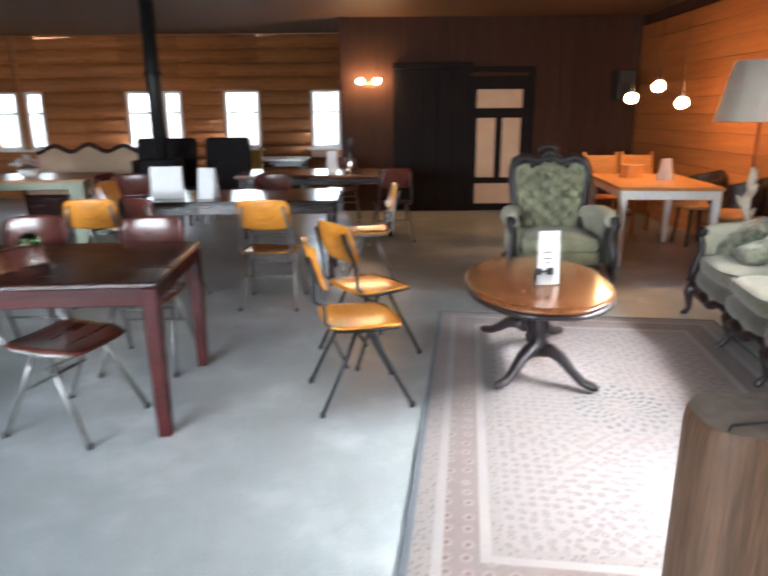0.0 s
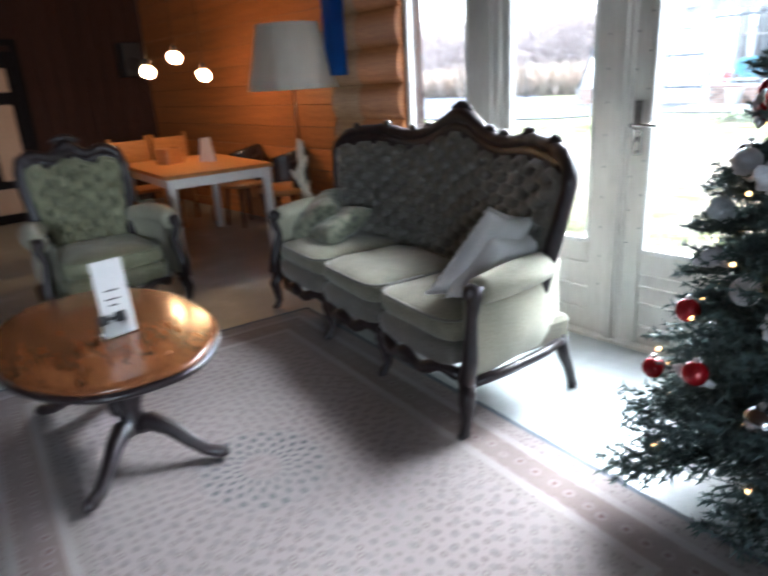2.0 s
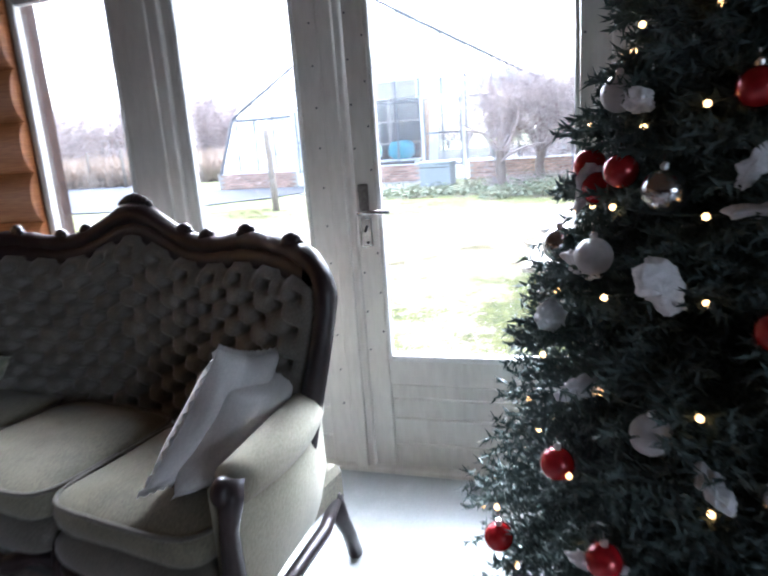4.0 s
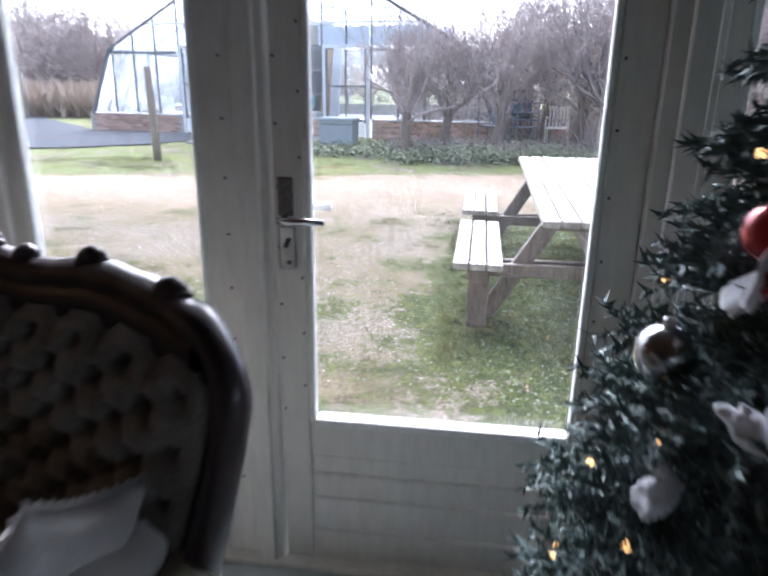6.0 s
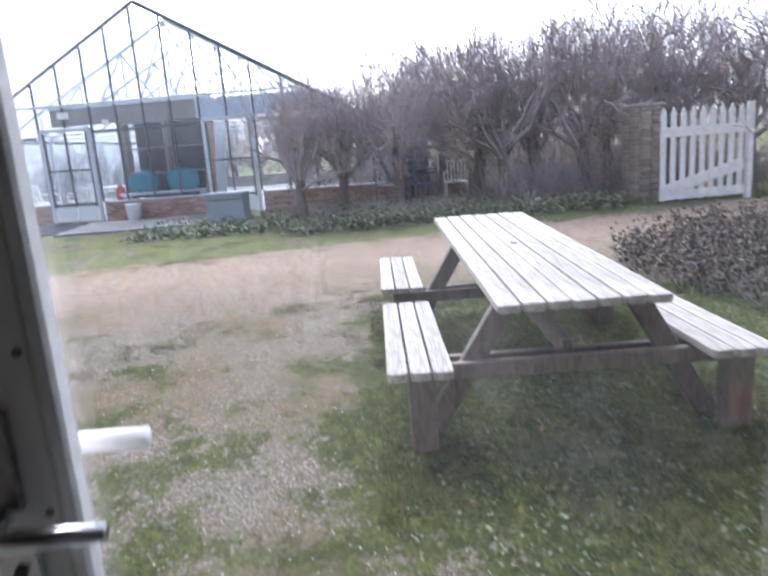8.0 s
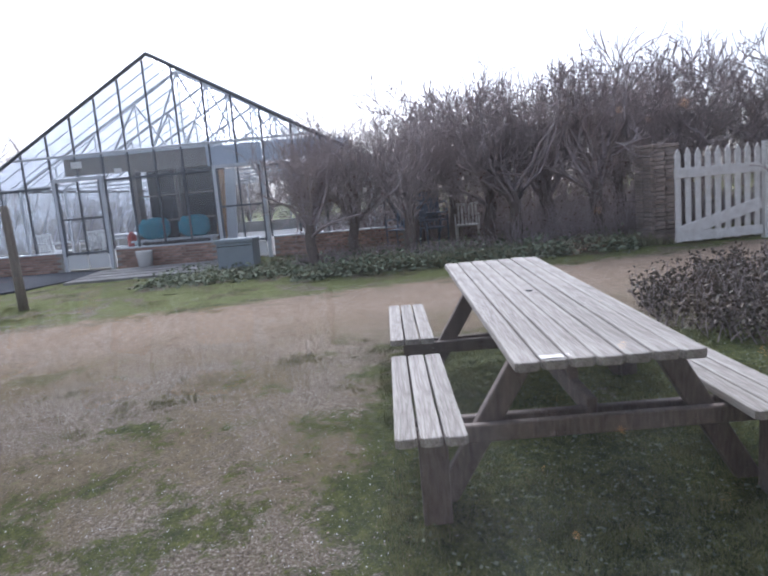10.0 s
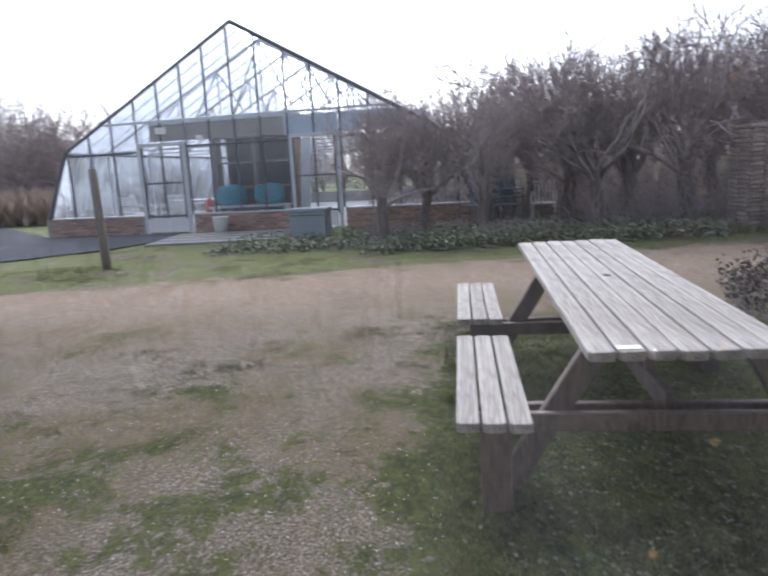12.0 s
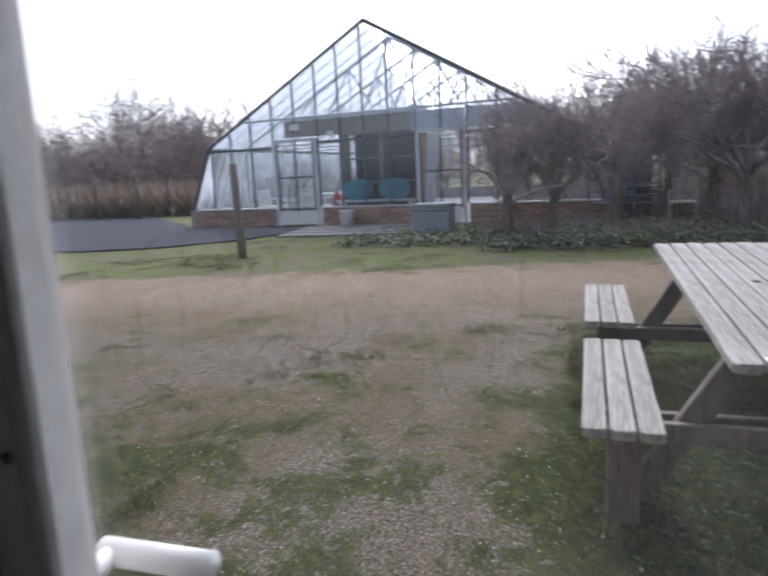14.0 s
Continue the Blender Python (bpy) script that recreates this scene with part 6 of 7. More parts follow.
part("long_brace", boxes(((PL / 2, 0, 0.40), (2.5, 0.05, 0.10)), bev=0.006), dark_timber, pic)
part("strut", boxes(((0.62, 0, 0.54), (0.04, 0.05, 0.36), (0, 22, 0)), bev=0.004), dark_timber, pic)

# leaning post by the track
pst = thing("wooden_post", pose(12.64, 7.64, gz(12.64) - 0.02, 2, 0, 0) @ pose(0, 0, 0, -5, 3, 0), "grey weathered wooden post leaning by the track", "post")
part("shaft", lathe(bmesh.new(), [(0.076, 0), (0.070, 0.6), (0.066, 1.3), (0.062, 1.62), (0.045, 1.66)], 14), post_wood, pst, "", True)

# ---- glasshouse ----
gh_dir = math.degrees(math.atan2(-1.0, -0.115))
GH = pose(18.35, 12.30, gz(18), 0, 0, gh_dir)     # x along the front to the south, y into the house
gh = thing("glasshouse", GH, "old gabled glasshouse with dark glazing bars on a low brick wall", "greenhouse")
GW, EAVE, APEX, LEAN, DEPTH = 11.0, 2.10, 4.80, 0.72, 14.0


def roof_z(u):
    k = min(u - LEAN, GW - LEAN - u) / (GW / 2 - LEAN)
    return EAVE + (APEX - EAVE) * k if k > 0 else max(0.0, EAVE * (1 - abs(k) * (GW / 2 - LEAN) / LEAN))


D1, D2 = (2.80, 4.05), (6.72, 7.92)
house_glass = glassy("old_glasshouse_glass", (0.87, 0.91, 0.95), 0.02)
house_glass.node_tree.nodes["Principled BSDF"].inputs["Transmission Weight"].default_value = 0.94
# low brick wall, in stretches between the doors
brick_s = block_data("brick", (0.198, 0.10, 0.050), old_brick, 0.004)


def brick_wall(name, parent, m, length, courses, data, pitch=(0.215, 0.065), label="", depth=0.2):
    w = part(name, boxes(((length / 2, depth / 2 + 0.008, courses * pitch[1] / 2), (length, depth, courses * pitch[1])), bev=0), mortar, parent, label)
    w.matrix_basis = m
    for c in range(courses):
        u = 0.0
        start = (c % 2) * pitch[0] / 2
        u = start
        while u + pitch[0] <= length + 0.001:
            piece("brick", data, w, pose(u + pitch[0] / 2, 0.042, pitch[1] * (c + 0.5)))
            u += pitch[0]
    return w


for a, b in ((0.0, D1[0] - 0.06), (D1[1] + 0.06, D2[0] - 0.06), (D2[1] + 0.06, GW)):
    brick_wall("plinth", gh, pose(a, 0, 0), b - a, 7, brick_s, label="low weathered red brick plinth")
part("plinth_cap", boxes(((D1[0] / 2, 0.10, 0.47), (D1[0] - 0.1, 0.24, 0.03)), (((D1[1] + D2[0]) / 2, 0.10, 0.47), (D2[0] - D1[1] - 0.1, 0.24, 0.03)), (((D2[1] + GW) / 2, 0.10, 0.47), (GW - D2[1] - 0.1, 0.24, 0.03))), white_iron, gh)
for s in (0, 1):
    part("side_plinth", boxes(((s * GW, DEPTH / 2, 0.23), (0.2, DEPTH, 0.46)), bev=0), mortar, gh)
bars = [u for u in np.arange(0.12, GW, 0.655)]
bar_us = sorted([u for u in bars if not (D1[0] - 0.25 < u < D1[1] + 0.25 or D2[0] - 0.25 < u < D2[1] + 0.25)] + [D1[0] - 0.03, D1[1] + 0.03, D2[0] - 0.03, D2[1] + 0.03, (D1[0] + D1[1]) / 2, (D2[0] + D2[1]) / 2])
for u in bar_us:
    lo = 2.2 if (D1[0] < u < D1[1] or D2[0] < u < D2[1]) else 0.48
    hi = roof_z(u) - 0.03
    if hi - lo < 0.3:
        continue
    uu = u
    part("glazing_bar", boxes(((uu, 0.03, (lo + hi) / 2), (0.035, 0.05, hi - lo)), bev=0), dark_iron, gh)
for z, a, b in ((2.02, 0.85, 2.7), (2.72, 1.85, GW - 1.85), (2.10, 4.1, 6.65), (2.10, 8.0, GW - 0.7)):
    part("transom", boxes((((a + b) / 2, 0.025, z), (b - a, 0.045, 0.05)), bev=0), white_iron if z > 2.5 else dark_iron, gh)
ua = bar_us
for a, b in zip(ua, ua[1:]):
    in_door = (D1[0] - 0.02 < (a + b) / 2 < D1[1] + 0.02 or D2[0] - 0.02 < (a + b) / 2 < D2[1] + 0.02)
    lo = 2.2 if in_door else 0.49
    bm = bmesh.new()
    q = [(a + 0.018, lo), (b - 0.018, lo), (b - 0.018, roof_z(b) - 0.05), (a + 0.018, roof_z(a) - 0.05)]
    if min(q[2][1], q[3][1]) - lo < 0.2:
        bm.free()
        continue
    fr = [bm.verts.new((x, 0.028, z)) for x, z in q]
    bk = [bm.verts.new((x, 0.032, z)) for x, z in q]
    bm.faces.new(fr)
    bm.faces.new(bk[::-1])
    for k in range(4):
        bm.faces.new((fr[k], bk[k], bk[(k + 1) % 4], fr[(k + 1) % 4]))
    bmesh.ops.recalc_face_normals(bm, faces=bm.faces[:])
    part("pane", bm, house_glass, gh).visible_shadow = False
# gable verge, corner bars, roof bars and ridge
for s in (0, 1):
    f = (lambda u: u) if s == 0 else (lambda u: GW - u)
    part("verge", tube(bmesh.new(), [(f(LEAN), -0.01, EAVE), (f(GW / 2), -0.01, APEX)], 0.042, 6), dark_iron, gh)
    part("corner_bar", tube(bmesh.new(), [(f(0.02), 0.0, 0.46), (f(LEAN), 0.0, EAVE)], 0.05, 6), dark_iron, gh)
    part("gutter", tube(bmesh.new(), [(f(LEAN), 0, EAVE), (f(LEAN), DEPTH, EAVE)], 0.05, 6), dark_iron, gh)
    bm = bmesh.new()
    for k in range(1, 22):
        y = DEPTH * k / 22
        tube(bm, [(f(LEAN), y, EAVE), (f(GW / 2), y, APEX)], 0.016, 4)
        tube(bm, [(f(0.02), y, 0.46), (f(LEAN), y, EAVE)], 0.016, 4)
    part("roof_bars", bm, white_iron, gh, "rows of pale roof bars")
    bm = bmesh.new()
    v = [(f(LEAN), 0.1, EAVE + 0.02), (f(GW / 2), 0.1, APEX + 0.02), (f(GW / 2), DEPTH, APEX + 0.02), (f(LEAN), DEPTH, EAVE + 0.02)]
    bm.faces.new([bm.verts.new(p) for p in v])
    bmesh.ops.solidify(bm, geom=bm.faces[:], thickness=0.004)
    part("roof_glass", bm, house_glass, gh).visible_shadow = False
    bm = bmesh.new()
    v = [(f(0.02), 0.1, 0.48), (f(LEAN), 0.1, EAVE), (f(LEAN), DEPTH, EAVE), (f(0.02), DEPTH, 0.48)]
    bm.faces.new([bm.verts.new(p) for p in v])
    bmesh.ops.solidify(bm, geom=bm.faces[:], thickness=0.004)
    part("side_glass", bm, house_glass, gh).visible_shadow = False
part("ridge", tube(bmesh.new(), [(GW / 2, 0, APEX), (GW / 2, DEPTH, APEX)], 0.05, 6), white_iron, gh)
for y in (1.6, 3.6, 5.6, 8.2, 11.0):
    bm = bmesh.new()
    tube(bm, [(LEAN, y, EAVE), (GW / 2, y, APEX - 0.1), (GW - LEAN, y, EAVE)], 0.042, 5)
    tube(bm, [(LEAN + 0.1, y, EAVE + 0.05), (GW - LEAN - 0.1, y, EAVE + 0.05)], 0.026, 5)
    for k in range(1, 8):
        u0, u1 = LEAN + (GW - 2 * LEAN) * k / 8, LEAN + (GW - 2 * LEAN) * (k + (1 if k < 4 else -1)) / 8
        tube(bm, [(u0, y, EAVE + 0.05), (u1, y, roof_z(u1) - 0.12)], 0.028, 4)
        tube(bm, [(u0, y, EAVE + 0.05), (u0, y, roof_z(u0) - 0.12)], 0.024, 4)
    part("truss", bm, white_iron, gh, "pale lattice roof truss")
    for u in (LEAN + 0.1, GW - LEAN - 0.1):
        part("prop", tube(bmesh.new(), [(u, y, 0.0), (u, y, EAVE)], 0.04, 6), white_iron, gh)
part("end_wall", boxes(((GW / 2, DEPTH, 0.24), (GW - 0.3, 0.2, 0.48)), bev=0), mortar, gh, "low far end wall")
for u in np.arange(1.2, GW - 0.8, 0.95):
    part("end_bar", tube(bmesh.new(), [(u, DEPTH, 0.4), (u, DEPTH, roof_z(u))], 0.025, 5), white_iron, gh)
part("inner_floor", boxes(((GW / 2, DEPTH / 2, 0.012), (GW - 0.3, DEPTH - 0.3, 0.03)), bev=0), paving, gh)


def house_door(span_u):
    a, b = span_u
    w = b - a
    d = part("door", boxes(((a + 0.04, -0.02, 1.07), (0.08, 0.07, 2.14)), ((b - 0.04, -0.02, 1.07), (0.08, 0.07, 2.14)), (((a + b) / 2, -0.02, 2.17), (w, 0.07, 0.08))), white_iron, gh, "pale painted glazed door")
    part("door_bar", boxes((((a + b) / 2, -0.03, 1.25), (0.035, 0.04, 1.75)), (((a + b) / 2, -0.03, 1.25), (w - 0.18, 0.04, 0.04)), (((a + b) / 2, -0.03, 0.44), (w - 0.18, 0.05, 0.05)), ((a + 0.10, -0.03, 1.25), (0.04, 0.05, 1.75)), ((b - 0.10, -0.03, 1.25), (0.04, 0.05, 1.75)), bev=0), dark_iron, d)
    part("door_panel", boxes((((a + b) / 2 - w / 4 + 0.04, -0.03, 0.23), (w / 2 - 0.13, 0.03, 0.34)), (((a + b) / 2 + w / 4 - 0.04, -0.03, 0.23), (w / 2 - 0.13, 0.03, 0.34))), white_paint, d, "white lower panel")
    part("door_pane", span(a + 0.12, b - 0.12, -0.012, -0.008, 0.46, 2.1), house_glass, d).visible_shadow = False


house_door(D1)
house_door(D2)
# fascia: the sky's sheen is part of the panel colour
for u, w in ((7.25, 1.3), (8.6, 1.3), (9.6, 0.62)):
    part("fascia_panel", boxes(((u, 0.045, 2.42), (w, 0.02, 0.44 if u < 9 else 0.30)), bev=0), milky_panel, gh, "milky blue panel beside the second door")
part("header_board", boxes(((4.55, 1.15, 2.54), (4.2, 0.05, 0.42)), bev=0), dark_timber, gh, "long brown board hung across inside")
part("header_beam", boxes(((4.55, 1.10, 2.78), (4.2, 0.08, 0.06)), bev=0), white_iron, gh)
for u, z in ((3.45, 2.50), (4.45, 2.28)):
    part("notice", boxes(((u, -0.01, z), (0.26 if u < 4 else 0.17, 0.012, 0.15 if u < 4 else 0.12)), bev=0), white_paint, gh, "small white notice")

# things inside and before the glasshouse
def at_house(u, v, z=0.03, a=0.0):
    return GH @ pose(u, v, z, 0, 0, a)


shelf = thing("storage_rack", at_house(5.55, 0.75), "dark timber rack with boards behind the glass", "shelf")
for u in (-1.05, 0.0, 1.05):
    part("upright", boxes(((u, 0, 1.15), (0.10, 0.30, 2.3)), bev=0), dark_timber, shelf)
for z in (0.48, 1.02, 1.62, 2.25):
    part("shelf_board", boxes(((0, 0, z), (2.2, 0.4, 0.04)), bev=0), dark_timber, shelf)
part("back_board", boxes(((0.1, 0.25, 1.3), (2.0, 0.03, 1.9)), bev=0), dark_boards, shelf)
for u, mat_ in ((0.72, pale_log), (0.98, white_iron)):
    part("leaning_board", boxes(((u + 0.35, -0.22, 1.25), (0.24, 0.03, 1.7), (0, 4, 0)), bev=0), mat_, shelf)
for u in (-0.62, 0.38):
    bag = thing("teal_cushion", at_house(5.55 + u, 0.45, 0.62), "round teal cushion on a white bench in the glasshouse", "cushion", "teal cushions")
    part("pad", puffy(bmesh.new(), pose(0, 0, 0.24), 0.74, 0.50, 0.50, 0.75, 0.06, 2), teal_cloth, bag, "", True)
bench_w = thing("white_bench", at_house(5.45, 0.45), "low white bench behind the glass", "bench")
part("top", boxes(((0, 0, 0.56), (2.1, 0.45, 0.05))), white_paint, bench_w)
for u in (-0.95, 0.95):
    part("leg", boxes(((u, 0, 0.27), (0.06, 0.4, 0.53))), white_paint, bench_w)
can = thing("red_canister", at_house(4.35, 0.4, 0.48), "red plastic canister behind the glass", "canister")
part("body", lathe(bmesh.new(), [(0.10, 0.0), (0.11, 0.03), (0.11, 0.26), (0.05, 0.32), (0.04, 0.36)], 16), red_plastic, can, "", True)
part("stand", boxes(((0, 0, -0.225), (0.3, 0.3, 0.44))), dark_timber, can)


def garden_chair(m, material, label, group):
    """A white moulded or metal garden chair; it faces +x."""
    t = thing("garden_chair", m, label, "chair", group)
    part("seat", boxes(((0, 0, 0.43), (0.44, 0.46, 0.03)), bev=0.008), material, t)
    bm = bmesh.new()
    for k in range(6):
        box(bm, (-0.23 - 0.02, -0.19 + 0.076 * k, 0.65), (0.018, 0.04, 0.42), (0, -8, 0), 0.004)
    part("back_slats", bm, material, t)
    part("top_rail", boxes(((-0.28, 0, 0.87), (0.025, 0.48, 0.05))), material, t)
    for s in (-1, 1):
        part("arm", tube(bmesh.new(), [(-0.25, s * 0.24, 0.64), (0.1, s * 0.25, 0.66), (0.2, s * 0.25, 0.62), (0.21, s * 0.24, 0.0)], 0.016, 8), material, t, "", True)
        part("leg", tube(bmesh.new(), [(-0.2, s * 0.22, 0.43), (-0.26, s * 0.23, 0.0)], 0.016, 8), material, t, "", True)
    return t


gc = garden_chair(at_house(2.0, 1.3, 0.03, 30), white_paint, "white plastic garden chair in the glasshouse", "white garden chairs")
for u, v, a in ((2.6, 1.6, 140), (3.5, 1.2, 60), (1.4, 1.7, -20), (3.9, 1.9, 200)):
    copy_thing(gc, at_house(u, v, 0.03, a))
gt = four_leg_table(at_house(3.2, 1.9, 0.03), 1.4, 0.7, 0.74, white_paint, white_iron, "white garden table in the glasshouse")
bx = thing("storage_box", pose(15.45, 4.79, gz(15.45), 0, 0, gh_dir), "slate grey plastic storage box with a lid before the glasshouse", "box")
part("body", boxes(((0, 0, 0.28), (0.74, 0.46, 0.56)), bev=0.015), grey_plastic, bx)
part("lid", boxes(((0, 0, 0.60), (0.78, 0.50, 0.08)), bev=0.015), grey_plastic, bx)
part("groove", boxes(((0, -0.232, 0.50), (0.70, 0.008, 0.015)), bev=0), ink, bx)
pail = thing("white_bucket", at_house(4.97, -0.34, 0.0), "white bucket by the plinth", "bucket")
part("body", lathe(bmesh.new(), [(0.15, 0.0), (0.19, 0.38), (0.20, 0.40), (0.185, 0.40)], 18), white_paint, pail, "", True)
part("handle", tube(bmesh.new(), [(-0.195, 0, 0.38), (0, -0.06, 0.30), (0.195, 0, 0.38)], 0.005, 6), chrome, pail)

# stacked chairs under the hedge
sc = garden_chair(pose(16.5, 0.75, gz(16.5), 0, 0, 200), blue_grey_metal, "blue-grey metal garden chair under the hedge", "chairs under the hedge")
for x, y, a, z in ((16.5, 0.74, 196, 0.16), (16.5, 0.73, 192, 0.32), (16.7, 1.45, 150, 0.0)):
    copy_thing(sc, pose(x, y, gz(x) + z, 0, 0, a))
garden_chair(pose(16.4, 0.02, gz(16.6), 0, 0, 170), worn_white, "worn white garden chair under the hedge", "white chairs under the hedge")

# ---- brick pier and picket gate ----
pier_b = thing("brick_pier", pose(13.80, -2.88, gz(13.8) - 0.03, 0, 0, gh_dir + 14), "weathered brick gate pier", "pier")
pier_b.scale = (0.78, 1, 1)
brick_g = block_data("brick", (0.25, 0.10, 0.062), grey_brick, 0.006)
part("core", boxes(((0.27, 0.26, 0.86), (0.50, 0.44, 1.72)), bev=0), mortar, pier_b)
for c in range(23):
    for k in range(2):
        piece("brick", brick_g, pier_b, pose(0.135 + 0.265 * k + (0.02 if c % 2 else -0.01), 0.036 + 0.008 * ((c * 3 + k * 5) % 4 - 1.5), 0.037 + 0.0745 * c, 0, 0, 1.5 * ((c + k) % 3 - 1)))
    for k in range(2):
        piece("brick", brick_g, pier_b, pose(0.53, 0.15 + 0.27 * k, 0.037 + 0.0745 * c, 0, 0, 90))
        piece("brick", brick_g, pier_b, pose(0.0, 0.15 + 0.27 * k, 0.037 + 0.0745 * c, 0, 0, 90))
part("cap", boxes(((0.27, 0.24, 1.75), (0.64, 0.56, 0.06)), bev=0.01), grey_brick, pier_b)
gate = thing("picket_gate", pose(13.40, -3.06, gz(13.3) + 0.06, 0, 0, gh_dir + 14), "white painted picket gate with pointed pales", "gate")
pk = bpy.data.meshes.new("picket")
bm = bmesh.new()
outline = [(-0.05, 0.0), (0.05, 0.0), (0.05, 1.38), (0.055, 1.46), (0.0, 1.58), (-0.055, 1.46), (-0.05, 1.38)]
fa = [bm.verts.new((x, 0, z)) for x, z in outline]
fb = [bm.verts.new((x, 0.024, z)) for x, z in outline]
bm.faces.new(fa)
bm.faces.new(fb[::-1])
for k in range(len(outline)):
    q = (k + 1) % len(outline)
    bm.faces.new((fa[k], fb[k], fb[q], fa[q]))
bmesh.ops.recalc_face_normals(bm, faces=bm.faces[:])
bm.to_mesh(pk)
bm.free()
pk.materials.append(worn_white)
for k in range(9):
    piece("picket", pk, gate, pose(0.06 + 0.185 * k, 0, 0.01 * (k % 2)))
for z, h in ((0.10, 0.16), (1.17, 0.17)):
    part("rail", boxes(((0.80, -0.02, z), (1.64, 0.032, h))), worn_white, gate)
part("brace", boxes(((0.80, -0.022, 0.36), (1.62, 0.03, 0.20), (0, -14, 0))), worn_white, gate)
part("post", boxes(((1.70, 0.0, 0.75), (0.10, 0.10, 1.7))), worn_white, gate)


# ---- bare trees and hedge ----
def bare_tree(seed, height, trunk_r, spread, limbs, depth, low=0.25, upright=0.6, twig_r=0.004):
    """Polylines of a leafless tree: a trunk, limbs that fork, and thin twigs."""
    r = np.random.default_rng(seed)
    trunk, wood = [], []

    def grow(p, d, ln, rad, level):
        pts, rads, n = [p.copy()], [rad], 4
        for k in range(n):
            d = (d + Vector(r.normal(0, 0.20, 3)) + Vector((0, 0, 0.07 * upright))).normalized()
            p = p + d * (ln / n)
            pts.append(p.copy())
            rads.append(max(twig_r, rad * (1 - 0.65 * (k + 1) / n)))
        wood.append((pts, rads))
        if level < depth:
            for k in range(r.integers(3, 5)):
                q = r.uniform(0.3, 1.0)
                i = min(n - 1, int(q * n))
                o = pts[i].lerp(pts[i + 1], q * n - i)
                side = Vector(r.normal(0, 1, 3))
                nd = (d * 0.6 + side * 0.62 + Vector((0, 0, 0.32 * upright))).normalized()
                grow(o, nd, ln * r.uniform(0.45, 0.72), max(twig_r, rads[i] * 0.55), level + 1)

    top = height * low
    tp = [Vector((0.03 * math.sin(k * 1.7 + seed), 0.03 * math.cos(k * 2.1 + seed), -0.05 + (top + 0.05) * k / 4)) for k in range(5)]
    trunk.append((tp, [trunk_r * (1.15 - 0.08 * k) for k in range(5)]))
    for k in range(limbs):
        a = 2 * math.pi * (k + r.uniform(-0.3, 0.3)) / limbs
        d = Vector((math.cos(a) * spread, math.sin(a) * spread, upright)).normalized()
        grow(tp[-1] - Vector((0, 0, top * r.uniform(0, 0.35))), d, height * r.uniform(0.34, 0.50), trunk_r * 0.42, 1)
    return trunk, wood


def sticks(name, lines, material, seg=3):
    """Thin tapered tubes for many polylines, in one mesh."""
    vs, fs = [], []
    for pts, rads in lines:
        base = len(vs)
        for i, p in enumerate(pts):
            d = (pts[min(i + 1, len(pts) - 1)] - pts[max(i - 1, 0)]).normalized()
            s = d.orthogonal().normalized()
            u = d.cross(s)
            for k in range(seg):
                a = 2 * math.pi * k / seg
                vs.append(tuple(p + rads[i] * (math.cos(a) * s + math.sin(a) * u)))
        for i in range(len(pts) - 1):
            for k in range(seg):
                a, b = base + i * seg + k, base + i * seg + (k + 1) % seg
                fs.append((a, b, b + seg, a + seg))
    data = bpy.data.meshes.new(name)
    data.from_pydata(vs, [], fs)
    data.materials.append(material)
    for p in data.polygons:
        p.use_smooth = True
    return data


def tree_thing(name, m, seed, label, group, **kw):
    trunk, wood = bare_tree(seed, **kw)
    t = thing(name, m, label, "tree", group)
    for pn, lines, seg in (("trunk", trunk, 9), ("crown", wood, 3)):
        ob = new(pn, sticks(pn, lines, dark_timber if pn == "trunk" else twig_bark, seg))
        ob.parent = t
    return t


pollard = [tree_thing("hedge_tree", pose(0, 0, 0), s, "bare hedge tree with a dense crown of thin twigs", "bare hedge trees", height=3.0, trunk_r=0.11, spread=0.62, limbs=11, depth=4, low=0.32, upright=0.95, twig_r=0.0065) for s in (3, 5, 8)]
spots = [(10.2, -3.75, 0.95, 0), (14.7, 3.25, 0.90, 0), (15.5, 2.45, 0.95, 1), (15.0, 1.35, 1.0, 2), (15.7, -0.35, 1.22, 0), (14.9, -0.7, 1.2, 1), (15.6, -1.5, 1.35, 2), (15.0, -2.3, 1.3, 0), (16.2, -3.2, 1.4, 1), (16.0, -4.5, 1.45, 2), (15.3, -5.8, 1.4, 0), (18.2, 0.8, 1.35, 1), (17.6, 0.1, 1.4, 2), (16.4, 3.4, 0.95, 2), (12.0, -6.0, 1.4, 1), (18.0, -5.0, 1.6, 1)]
for n, (x, y, s, v) in enumerate(spots):
    m = pose(x, y, gz(x) - 0.03, 0, 0, 77 * n) @ Matrix.Diagonal((s * 0.95, s * 0.95, s, 1))
    if (x, y) in ((14.7, 3.25), (15.5, 2.45), (15.0, 1.35)):
        pollard[v].matrix_world = pose(x, y, gz(x) - 0.03, 0, 0, 77 * n)
        pollard[v].scale = (s, s, s)
    else:
        c = copy_thing(pollard[v], pose(x, y, gz(x) - 0.03, 0, 0, 77 * n))
        c.scale = (s * 0.95, s * 0.95, s)

